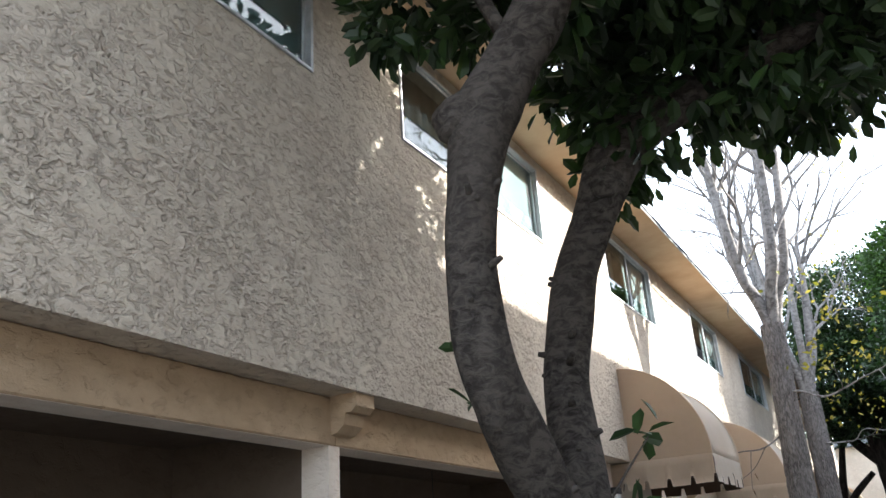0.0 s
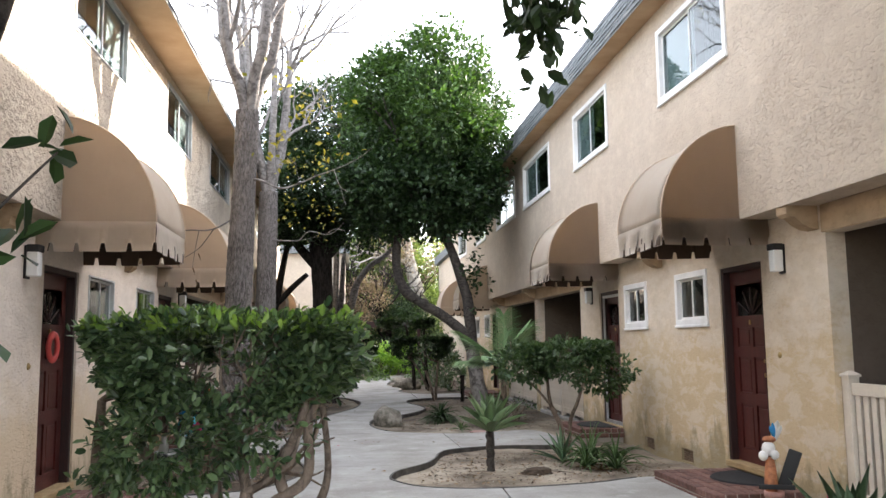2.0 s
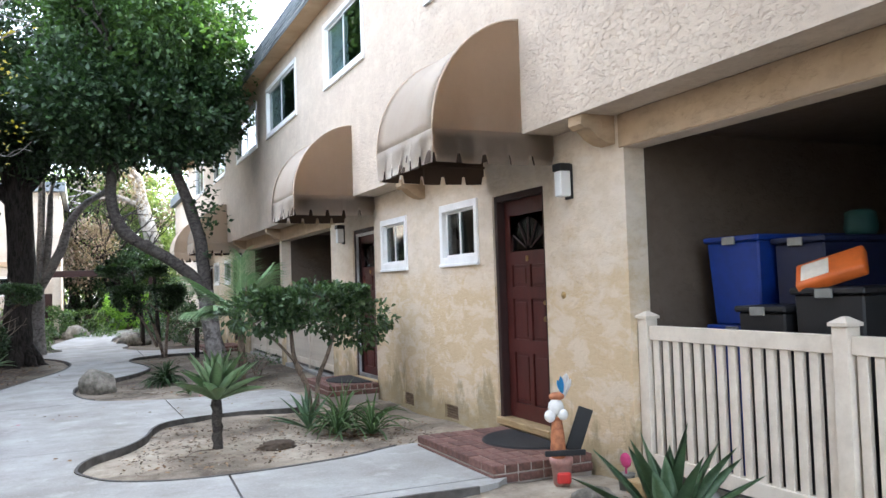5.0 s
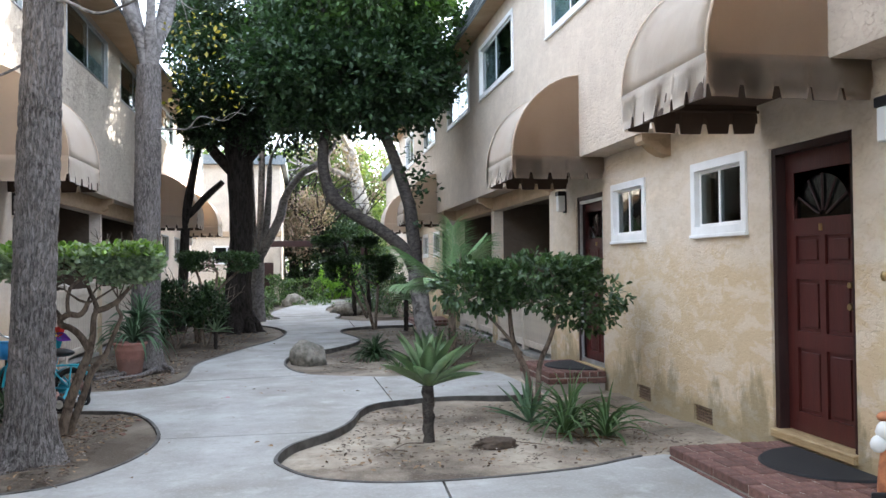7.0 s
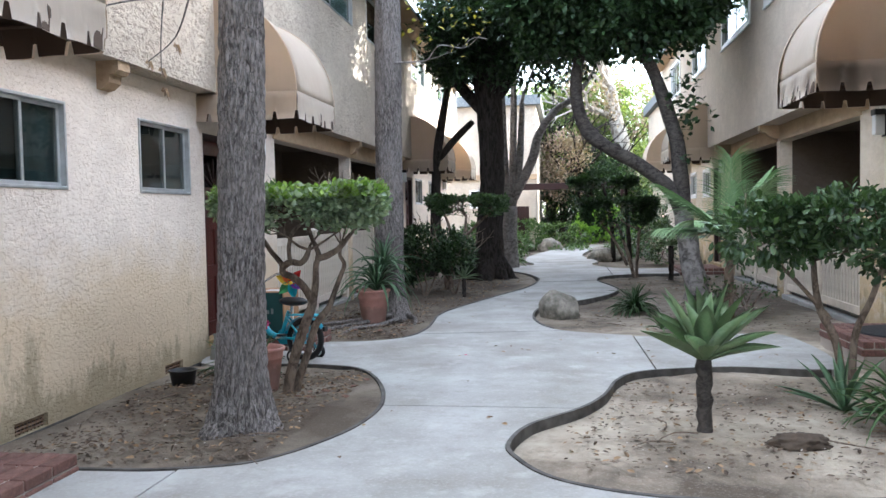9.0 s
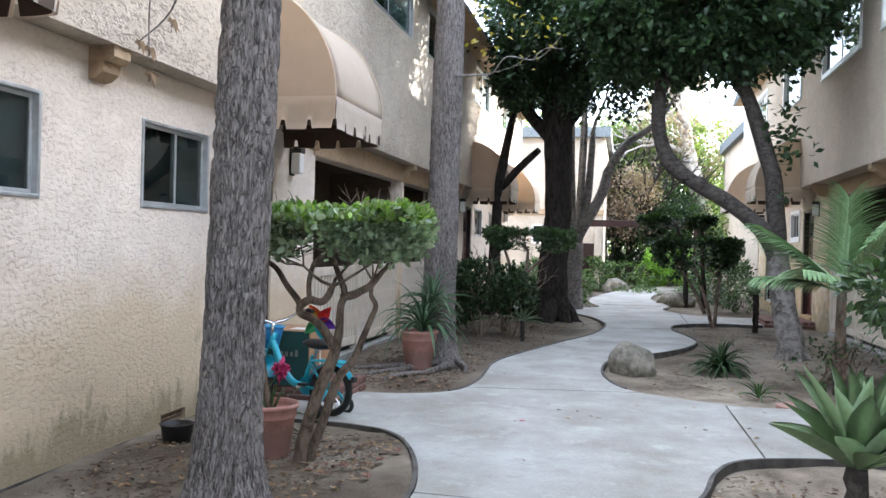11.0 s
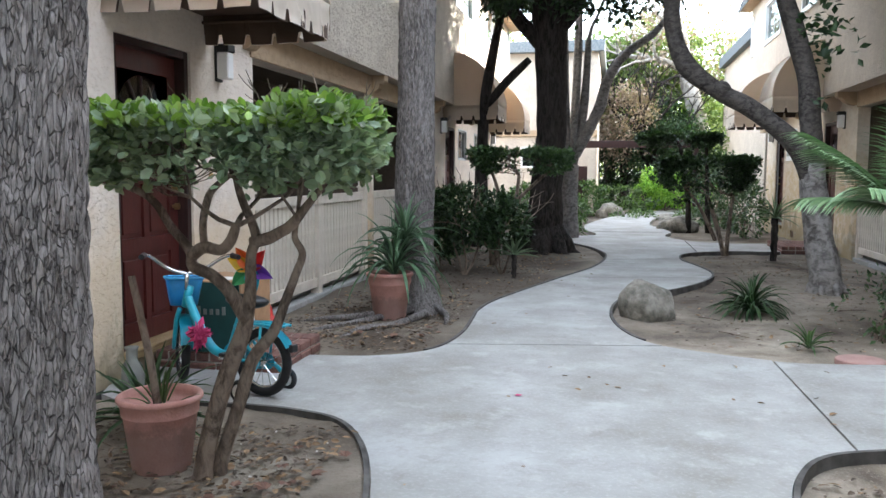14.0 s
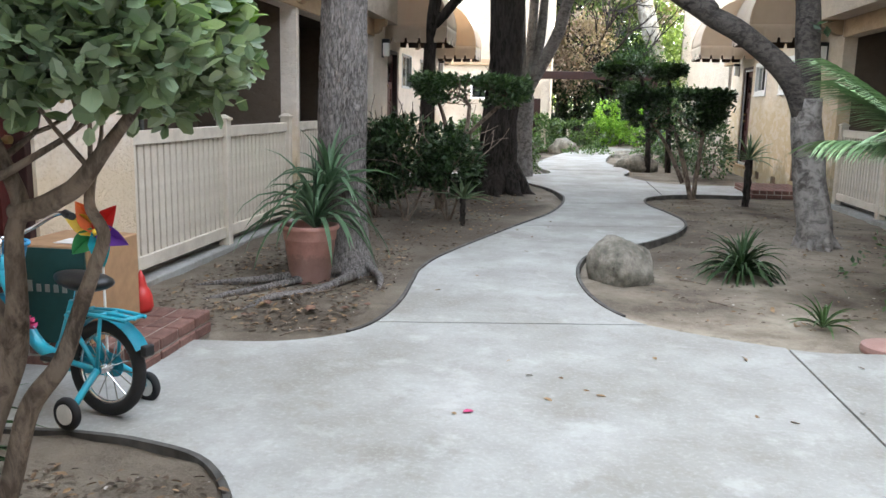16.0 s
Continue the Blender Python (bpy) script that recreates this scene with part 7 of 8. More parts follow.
pg = thing("pergola_beam", "dark wooden pergola beam across the path on posts", "pergola")
part("beam", soften(boxes(((-0.9, 33.9, 2.10), (3.4, 34.06, 2.32))), 0.01), M_DOORFRAME, pg)
for x in (-0.75, 3.2):
    part("post", soften(boxes(((x - 0.06, 33.92, -0.3), (x + 0.06, 34.04, 2.10))), 0.008), M_DOORFRAME, pg)


def backdrop_tree(label, x, y, blobs, n, size, material, seed, trunk, bark=None, per=8, gaps=0.44, freq=0.8):
    rng, rs = random.Random(seed), np.random.RandomState(seed)
    tree = thing("tree", label, "tree", "trees behind the garden")
    bm, tips = bmesh.new(), []
    limb(bm, trunk[0], trunk[1], 12, 5, 0.15)
    end = Vector(trunk[0][-1])
    for k in range(7):
        twigs(bm, rng, Vector(trunk[0][-1 - k % 2]), Vector((rng.gauss(0, 0.7), rng.gauss(0, 0.5), rng.uniform(0.2, 1.0))), 1.4, trunk[1][-1] * 0.7, 3, tips, 0, 0.6, 6)
    part("trunk", bm, bark or M_BARK_BLACK, tree, smooth=True)
    c, o = in_blobs(rs, blobs, n, 0.6, gaps, freq)
    p, d, u, z = sprigs(rs, c, o, per, size, 0.9, 0.2)
    leaf_mesh("crown", p, d, u, z, KITE, material, tree)
    return tree


backdrop_tree("pale-barked tall tree with thin pinkish foliage", 3.9, 46, [((4.5, 44, 7.6), (3.0, 2.5, 2.6)), ((2.5, 44, 6.6), (1.6, 1.8, 1.6)), ((6.0, 44, 5.4), (1.6, 1.4, 1.4))], 900, 0.20, M_LEAF_BROWN, 101,
              ([(4.6, 43.5, -0.3), (4.4, 43.5, 2.0), (4.0, 43.5, 4.0), (3.6, 43.5, 5.5), (3.4, 43.5, 7.0)], [0.50, 0.45, 0.38, 0.30, 0.2]), M_BARK_PALE, 6, 0.5)
backdrop_tree("bright yellow-green tree behind the garden", 0.5, 45, [((0.6, 45, 4.2), (2.6, 2.0, 2.4)), ((3.2, 45, 3.2), (2.2, 2.0, 2.2)), ((-1.6, 46, 5.0), (2.4, 2.0, 2.4)), ((5.6, 45.5, 2.4), (1.6, 1.4, 1.8)), ((2.4, 46, 6.4), (2.0, 1.6, 1.8))], 5600, 0.19, M_LEAF_FAR, 102,
              ([(0.6, 45, -0.3), (0.6, 45, 3.0), (0.5, 45, 4.0)], [0.3, 0.22, 0.15]))
backdrop_tree("light green tree beside the pale trunk", 2.2, 44.6, [((1.2, 44.4, 3.6), (1.5, 1.0, 1.7)), ((2.2, 44.6, 5.6), (1.8, 1.0, 1.6)), ((4.6, 45.0, 5.8), (1.5, 1.0, 1.6)), ((0.2, 44.6, 5.9), (1.3, 1.0, 1.3)), ((5.2, 43.0, 3.0), (0.9, 0.8, 1.5)), ((6.2, 39.5, 2.4), (1.6, 1.2, 2.0)), ((6.8, 40.5, 4.6), (1.5, 1.2, 1.4))], 5200, 0.17, M_LEAF_FAR, 106,
              ([(2.2, 44.8, -0.3), (2.2, 44.8, 3.0), (2.1, 44.8, 4.6)], [0.25, 0.2, 0.12]), None, 8, 0.40, 1.2)
backdrop_tree("tree hung with dry brown creeper", 1.2, 41, [((1.3, 41.2, 3.6), (1.1, 0.9, 1.0)), ((0.9, 41.0, 2.6), (0.9, 0.8, 0.8))], 750, 0.13, M_LEAF_BROWN, 103,
              ([(1.2, 41.4, -0.3), (1.2, 41.4, 2.0), (1.2, 41.4, 3.0)], [0.2, 0.16, 0.12]), None, 8, 0.42)
backdrop_tree("green creeper and shrubs under the far trees", 1.5, 42, [((0.9, 42, 1.2), (1.6, 1.0, 1.4)), ((3.4, 42, 1.6), (1.6, 1.0, 1.7)), ((2.6, 43.5, 3.0), (1.5, 1.0, 1.3)), ((5.4, 40.8, 1.0), (1.0, 0.8, 1.2)), ((-0.2, 41.6, 1.6), (1.2, 0.8, 1.7)), ((1.8, 41.4, 2.2), (1.4, 0.8, 1.3))], 5600, 0.14, M_LEAF_TREE, 104,
              ([(2.4, 42.5, -0.3), (2.4, 42.5, 1.5), (2.4, 42.5, 2.4)], [0.2, 0.16, 0.1]), None, 8, 0.36)
backdrop_tree("tall trees beyond the roofs", -4, 60, [((-6, 60, 6), (6, 3, 4)), ((9, 62, 6), (6, 3, 3.5)), ((2, 64, 5), (6, 3, 4))], 2600, 0.36, M_LEAF_FAR, 105,
              ([(-4, 60, -0.3), (-4, 60, 3.0), (-4, 60, 5)], [0.4, 0.35, 0.25]))


# ---- the child's bicycle ----
def lacquer(name, color, rough=0.35, metal=0.0):
    m = material(name, color, rough, metal, 0.5)
    paint(m, ramp(m, grain(m, 12, 4), (0.3, tuple(c * 0.82 for c in color)), (0.7, tuple(min(1, c * 1.1) for c in color))))
    return m


M_BIKE = lacquer("turquoise_lacquer", (0.03, 0.36, 0.48), 0.3)
M_BASKET = lacquer("blue_plastic", (0.05, 0.33, 0.62), 0.45)
M_TYRE = lacquer("tyre_rubber", (0.014, 0.014, 0.015), 0.8)
M_PINK = lacquer("pink_cloth", (0.50, 0.05, 0.16), 0.8)
M_CARD = lacquer("cardboard", (0.34, 0.20, 0.105), 0.9)
M_GREENCARD = lacquer("dark_green_print", (0.008, 0.05, 0.045), 0.7)
M_RED = lacquer("red_plastic", (0.55, 0.035, 0.03), 0.4)
M_CORAL = lacquer("coral_ribbon", (0.62, 0.075, 0.07), 0.6)
M_YELLOW = lacquer("yellow_plastic", (0.72, 0.50, 0.04), 0.4)
M_PURPLE = lacquer("purple_plastic", (0.16, 0.05, 0.34), 0.4)
M_TEAL = lacquer("teal_plastic", (0.02, 0.36, 0.42), 0.4)
M_GREENVANE = lacquer("green_plastic", (0.10, 0.40, 0.16), 0.4)
M_BLUEBIN = lacquer("blue_bin_plastic", (0.005, 0.03, 0.20), 0.5)
M_BIN_SHADE = lacquer("shaded_bin_plastic", (0.004, 0.008, 0.035), 0.6)
M_GREYBIN = lacquer("grey_bin_plastic", (0.20, 0.20, 0.18), 0.6)
M_ORANGE = lacquer("orange_bag", (0.60, 0.13, 0.02), 0.5)
M_PALEBAG = lacquer("pale_bag", (0.66, 0.60, 0.50), 0.6)
M_WHITE = lacquer("white_paper", (0.72, 0.71, 0.68), 0.7)


def torus(bm, centre, radius, thick, axis="Y", seg=36, sides=10):
    rings = []
    for k in range(seg):
        a = 2 * math.pi * k / seg
        ring = []
        for j in range(sides):
            b = 2 * math.pi * j / sides
            r = radius + thick * math.cos(b)
            ring.append(bm.verts.new((centre[0] + r * math.cos(a), centre[1] + thick * math.sin(b), centre[2] + r * math.sin(a))))
        rings.append(ring)
    for k in range(seg):
        for j in range(sides):
            bm.faces.new((rings[k][j], rings[(k + 1) % seg][j], rings[(k + 1) % seg][(j + 1) % sides], rings[k][(j + 1) % sides]))


def rod(bm, a, b, r0, r1=None, seg=10):
    tube(bm, [a, b], [r0, r1 if r1 is not None else r0], seg)


def bicycle():
    """Local: x ahead, z up, the rear wheel's foot at the origin."""
    bike = thing("bicycle", "turquoise child's bicycle with training wheels and a blue basket", "bicycle")
    R = 0.185

    def wheel(x):
        bm = bmesh.new()
        torus(bm, (x, 0, R), R - 0.025, 0.025)
        w = part("tyre", bm, M_TYRE, bike, "black tyre with a white wall", True)
        bm = bmesh.new()
        torus(bm, (x, 0, R), R - 0.05, 0.008)
        part("rim", bm, M_CHROME, w, smooth=True)
        bm = bmesh.new()
        torus(bm, (x, 0, R), R - 0.036, 0.014)
        part("white_wall", bm, M_WHITE, w, smooth=True)
        bm = bmesh.new()
        for k in range(16):
            a = 2 * math.pi * k / 16
            rod(bm, (x, 0.016 * (-1) ** k, R), (x + (R - 0.05) * math.cos(a), 0, R + (R - 0.05) * math.sin(a)), 0.0022, seg=4)
        part("spokes", bm, M_CHROME, w)
        bm = bmesh.new()
        rod(bm, (x, -0.045, R), (x, 0.045, R), 0.018)
        part("hub", bm, M_CHROME, w)
        bm = bmesh.new()
        arc = [(x + (R + 0.018) * math.cos(a), 0, R + (R + 0.018) * math.sin(a)) for a in np.linspace(math.radians(150 if x < 0.2 else 20), math.radians(20 if x < 0.2 else 165), 14)]
        verts = []
        for p in arc:
            verts.append([bm.verts.new((p[0], s * 0.034, p[2] - 0.008 * abs(s))) for s in (-1, -0.5, 0.5, 1)])
        for a, b in zip(verts, verts[1:]):
            for j in range(3):
                bm.faces.new((a[j], a[j + 1], b[j + 1], b[j]))
        bmesh.ops.solidify(bm, geom=bm.faces[:], thickness=0.003)
        part("mudguard", bm, M_BIKE, bike, smooth=True)
    wheel(0.0)
    before = set(bike.children)
    wheel(0.68)
    front = [ob for ob in bike.children if ob not in before]
    bm = bmesh.new()
    head, seat, crank = (0.56, 0, 0.50), (0.17, 0, 0.42), (0.25, 0, 0.19)
    limb(bm, [head, (0.46, 0, 0.33), (0.36, 0, 0.22), crank], [0.024, 0.026, 0.026, 0.024], 10, 6, 0)
    rod(bm, crank, seat, 0.018)
    for s in (-1, 1):
        rod(bm, (crank[0], s * 0.02, crank[2]), (0, s * 0.045, R), 0.011)
        rod(bm, (0.19, s * 0.02, 0.37), (0, s * 0.045, R), 0.009)
    rod(bm, (0.575, 0, 0.44), (0.545, 0, 0.56), 0.024)
    part("frame", bm, M_BIKE, bike, "curved turquoise frame", True)
    bm = bmesh.new()
    for s in (-1, 1):
        limb(bm, [(0.57, s * 0.03, 0.43), (0.60, s * 0.045, 0.36), (0.68, s * 0.05, R)], [0.014, 0.014, 0.011], 8, 5, 0)
    front.append(part("fork", bm, M_BIKE, bike, smooth=True))
    bm = bmesh.new()
    limb(bm, [(0.16, 0, 0.40), (0.145, 0, 0.47)], [0.013, 0.013], 8, 2, 0)
    part("seat_post", bm, M_CHROME, bike)
    bm = bmesh.new()
    bmesh.ops.create_uvsphere(bm, u_segments=18, v_segments=10, radius=1)
    for v in bm.verts:
        f = (v.co.x + 1) / 2
        v.co = Vector((0.13 + v.co.x * 0.145, v.co.y * (0.098 - 0.065 * f), 0.505 + v.co.z * 0.04))
    part("saddle", bm, M_BLACK, bike, "black saddle", True)
    bm = bmesh.new()
    limb(bm, [(0.545, 0, 0.54), (0.53, 0, 0.63)], [0.012, 0.012], 8, 2, 0)
    for s in (-1, 1):
        limb(bm, [(0.53, 0, 0.63), (0.55, s * 0.10, 0.66), (0.50, s * 0.20, 0.73), (0.42, s * 0.245, 0.74)], [0.010] * 4, 8, 5, 0)
    bars = part("handlebar", bm, M_CHROME, bike, smooth=True)
    for s in (-1, 1):
        bm = bmesh.new()
        rod(bm, (0.44, s * 0.235, 0.74), (0.36, s * 0.255, 0.735), 0.017, 0.015)
        part("grip", bm, M_BLACK, bars, "black grip")
    # basket: open tub with a ribbed rim
    bm = bmesh.new()
    rows_ = []
    for z, w, d in ((0.44, 0.075, 0.055), (0.52, 0.09, 0.065), (0.60, 0.105, 0.078)):
        rows_.append([bm.verts.new((0.66 + d * math.copysign(abs(math.cos(a)) ** 0.5, math.cos(a)), w * math.copysign(abs(math.sin(a)) ** 0.5, math.sin(a)), z)) for a in np.linspace(0, 2 * math.pi, 24, endpoint=False)])
    for a, b in zip(rows_, rows_[1:]):
        for k in range(24):
            bm.faces.new((a[k], a[(k + 1) % 24], b[(k + 1) % 24], b[k]))
    bm.faces.new(rows_[0])
    bmesh.ops.solidify(bm, geom=bm.faces[:], thickness=0.005)
    basket = part("basket", bm, M_BASKET, bike, "blue plastic basket", True)
    bm = bmesh.new()
    ring = [(0.66 + 0.08 * math.copysign(abs(math.cos(a)) ** 0.5, math.cos(a)), 0.107 * math.copysign(abs(math.sin(a)) ** 0.5, math.sin(a)), 0.60) for a in np.linspace(0, 2 * math.pi, 25)]
    tube(bm, ring, 0.008, 6)
    part("basket_rim", bm, M_BASKET, basket)
    steer = Matrix.Translation((0.575, 0, 0)) @ Matrix.Rotation(radians(-38), 4, "Z") @ Matrix.Translation((-0.575, 0, 0))
    for ob in front + [bars, basket]:                     # the front wheel is turned aside
        ob.matrix_basis = steer
    # carrier
    bm = bmesh.new()
    for s in (-1, 0, 1):
        limb(bm, [(0.15, s * 0.045, 0.385), (0.0, s * 0.055, 0.395), (-0.14, s * 0.05, 0.39)], [0.008] * 3, 6, 4, 0)
    for x in (0.12, 0.0, -0.13):
        rod(bm, (x, -0.05, 0.392), (x, 0.05, 0.392), 0.008, seg=6)
    for s in (-1, 1):
        rod(bm, (-0.02, s * 0.052, 0.39), (0, s * 0.05, R), 0.007, seg=6)
    part("carrier", bm, M_BIKE, bike, "turquoise luggage carrier", True)
    part("reflector", soften(boxes(((-0.21, -0.025, 0.26), (-0.185, 0.025, 0.30))), 0.004), M_BLACK, bike)
    # chain case, crank and pedals
    bm = bmesh.new()
    n = 20
    pts = [(0.25 + 0.07 * math.cos(a), 0.19 + 0.07 * math.sin(a)) for a in np.linspace(-1.3, 1.3, 10)] + [(0.0 + 0.045 * math.cos(a), R + 0.045 * math.sin(a)) for a in np.linspace(1.6, 4.7, 10)]
    f = bm.faces.new([bm.verts.new((x, -0.035, z)) for x, z in pts])
    bmesh.ops.solidify(bm, geom=[f], thickness=0.02)
    part("chain_case", bm, M_BIKE, bike)
    bm = bmesh.new()
    rod(bm, (0.25, -0.07, 0.19), (0.25, 0.07, 0.19), 0.011)
    rod(bm, (0.25, -0.065, 0.19), (0.33, -0.065, 0.16), 0.009)
    rod(bm, (0.25, 0.065, 0.19), (0.17, 0.065, 0.22), 0.009)
    crankset = part("crank", bm, M_CHROME, bike)
    for x, y, z in ((0.33, -0.10, 0.16), (0.17, 0.10, 0.22)):
        part("pedal", soften(boxes(((x - 0.035, y - 0.03, z - 0.010), (x + 0.035, y + 0.03, z + 0.010))), 0.004), M_BLACK, crankset)
    # training wheels
    for s in (-1, 1):
        bm = bmesh.new()
        limb(bm, [(0, s * 0.05, R), (-0.01, s * 0.11, 0.14), (-0.01, s * 0.175, 0.07)], [0.013, 0.013, 0.013], 8, 4, 0)
        arm = part("stabiliser_arm", bm, M_BIKE, bike, smooth=True)
        bm = bmesh.new()
        torus(bm, (-0.01, s * 0.195, 0.062), 0.046, 0.016, seg=24)
        tw = part("training_wheel", bm, M_TYRE, bike, "small black and white training wheel", True)
        bm = bmesh.new()
        rod(bm, (-0.01, s * 0.183, 0.062), (-0.01, s * 0.210, 0.062), 0.038, seg=20)
        part("wheel_disc", bm, M_WHITE, tw)
    # pompon on the frame
    rs = np.random.RandomState(5)
    c = np.tile((0.42, 0.05, 0.30), (90, 1)) + rs.normal(0, 0.014, (90, 3))
    leaf_mesh("ribbon_flower", c, rs.normal(0, 1, (90, 3)), rs.normal(0, 1, (90, 3)), np.full(90, 0.072), KITE, M_PINK, bike, "pink ribbon flower")
    return bike


bk = bicycle()
bk.matrix_basis = pose(-1.23, 12.77, 0.0, 3, 0, 164) @ Matrix.Scale(1.10, 4)


# ---- parcels and toys by the bicycle ----
box_ = thing("parcel", "large cardboard delivery box with a dark green printed side", "box")
part("carton", soften(boxes(((-2.03, 13.15, 0.115), (-1.62, 13.62, 0.60))), 0.006), M_CARD, box_)
part("printed_side", boxes(((-2.02, 13.138, 0.12), (-1.63, 13.149, 0.59))), M_GREENCARD, box_, "dark green print")
part("label_sheet", boxes(((-1.84, 13.22, 0.601), (-1.66, 13.36, 0.604))), M_WHITE, box_)
for k in range(5):
    part("printed_bar", boxes(((-1.93 + 0.045 * k, 13.132, 0.375), (-1.93 + 0.045 * k + 0.022, 13.139, 0.375 + (0.055 if k in (0, 4) else 0.038)))), M_GREYBIN, box_)
box_.location = (0, 0.16, 0)
wheel_ = thing("pinwheel", "rainbow foil pinwheel toy", "pinwheel")
for k, m in enumerate((M_ORANGE, M_RED, M_PURPLE, M_TEAL, M_GREENVANE, M_YELLOW)):
    a = math.radians(120 - 66 * k)
    bm = bmesh.new()
    blade(bm, Vector((-1.50, 13.22, 0.70)), Vector((math.cos(a), -0.15, math.sin(a))), (0.3, -1, 0), 0.17, 0.10, 0.3, 0.35)
    bmesh.ops.solidify(bm, geom=bm.faces[:], thickness=0.002)
    part("vane", bm, m, wheel_)
bm = bmesh.new()
rod(bm, (-1.50, 13.24, 0.0), (-1.50, 13.24, 0.70), 0.006)
part("stick", bm, M_WHITE, wheel_)
bm = lathe(bmesh.new(), [(0.016, 0), (0.016, 0.02), (0.004, 0.028)], 12)
hub = part("hub", bm, M_YELLOW, wheel_)
hub.matrix_basis = pose(-1.50, 13.21, 0.70, 90, 0, 0)
bm = lathe(bmesh.new(), [(0.05, 0.0), (0.065, 0.03), (0.06, 0.09), (0.045, 0.13), (0.035, 0.14), (0.03, 0.16), (0.022, 0.2), (0.004, 0.24)], 18)
gn = part("garden_figure", bm, M_RED, smooth=True)
gn.location = (-1.72, 13.98, 0.112)
tagged(gn, "small red pointed garden figure on the stoop", "garden figure")
bm = lathe(bmesh.new(), [(0.075, 0), (0.08, 0.02), (0.065, 0.16), (0.06, 0.2), (0.035, 0.24), (0.035, 0.30), (0.045, 0.32)], 18)
vs_ = part("watering_jar", bm, M_GREYBIN, smooth=True)
vs_.location = (-2.12, 12.82, ground_z(-2.12, 12.82) + 0.01)
tagged(vs_, "grey plastic jar standing by the wall", "jar")
bm = lathe(bmesh.new(), [(0.09, 0), (0.11, 0.12), (0.12, 0.13), (0.105, 0.13), (0.10, 0.11)], 18)
np_ = part("nursery_pot", bm, M_BLACK, smooth=True)
np_.location = (-1.95, 11.75, ground_z(-1.95, 11.75))
tagged(np_, "empty black nursery pot on the soil", "pot")

# ---- by the first stoop: painted garden stake figure, board, small pot ----
M_ORNAMENT = material("ornament_orange", (0.42, 0.15, 0.06), 0.6)
paint(M_ORNAMENT, ramp(M_ORNAMENT, grain(M_ORNAMENT, 18, 4, 0.6), (0.35, (0.26, 0.09, 0.045)), (0.6, (0.50, 0.20, 0.09))))
fig = thing("garden_ornament", "painted garden ornament with a feathered head on a small pot", "garden ornament")
fig.matrix_basis = pose(4.03, 7.86, ground_z(4.03, 7.86), 0, 0, -20)
part("pot", lathe(bmesh.new(), [(0.050, 0), (0.062, 0.02), (0.074, 0.15), (0.084, 0.16), (0.084, 0.20), (0.066, 0.20)], 18), M_TERRA, fig, "small terracotta pot", True)
part("red_foot", soften(boxes(((-0.05, -0.095, 0.03), (0.05, -0.06, 0.11))), 0.012), M_RED, fig, "red painted patch")
part("body", lathe(bmesh.new(), [(0.050, 0.20), (0.056, 0.26), (0.050, 0.36), (0.038, 0.45), (0.030, 0.48)], 16, (-0.02, 0, 0)), M_ORNAMENT, fig, "orange painted body", True)
bm = bmesh.new()
for cx, cy, cz, rr in ((-0.03, -0.02, 0.56, 0.058), (-0.075, -0.03, 0.50, 0.042), (0.015, -0.045, 0.51, 0.038)):
    bmesh.ops.create_icosphere(bm, subdivisions=2, radius=rr, matrix=Matrix.Translation((cx, cy, cz)) @ Matrix.Diagonal((1, 0.8, 1.1, 1)))
part("head", bm, M_WHITE, fig, "white rounded head", True)
bm = bmesh.new()
bmesh.ops.create_icosphere(bm, subdivisions=2, radius=0.045, matrix=Matrix.Translation((-0.02, -0.01, 0.635)) @ Matrix.Diagonal((1.3, 0.9, 0.7, 1)))
part("cap", bm, M_ORNAMENT, fig, "orange cap", True)
for k, (a, L, wide, m_) in enumerate(((0.18, 0.17, 0.06, M_WHITE), (-0.10, 0.15, 0.035, M_BASKET), (-0.32, 0.13, 0.03, M_BASKET), (0.42, 0.14, 0.04, M_WHITE))):
    bm = bmesh.new()
    blade(bm, (0.03, -0.006 * k, 0.63), (math.sin(a), 0, math.cos(a)), (0, 1, 0), L, wide, 0.05, 0.15, 0.1, belly=0.7)
    bmesh.ops.solidify(bm, geom=bm.faces[:], thickness=0.002)
    part("feather", bm, m_, fig)
part("cross_bar", soften(boxes(((-0.13, -0.09, 0.225), (0.16, -0.065, 0.265))), 0.006), M_BLACK, fig, "black bar")
bm = soften(boxes(((-0.055, -0.012, 0.0), (0.055, 0.012, 0.32))), 0.006)
brd = part("board", bm, M_BLACK, fig, "leaning black board")
brd.matrix_basis = pose(0.085, 0.01, 0.24, 0, 20, 0)
sm = thing("toy_pot", "small pot with a pink round flower by the wall", "pot")
sm.matrix_basis = pose(4.36, 7.55, ground_z(4.36, 7.55))
part("pot", lathe(bmesh.new(), [(0.05, 0), (0.06, 0.1), (0.065, 0.11), (0.05, 0.11)], 14), M_GREYBIN, sm, smooth=True)
bm = bmesh.new()
bmesh.ops.create_icosphere(bm, subdivisions=2, radius=0.055, matrix=Matrix.Translation((0, 0.0, 0.20)) @ Matrix.Diagonal((0.5, 1, 1, 1)))
rod(bm, (0, 0, 0.1), (0, 0, 0.17), 0.008)
part("flower", bm, M_PINK, sm)
tagged(part("wood_block", soften(boxes(((4.30, 7.30, -0.1), (4.44, 7.48, 0.05))), 0.008), M_SILL), "short block of wood on the soil", "wood block")

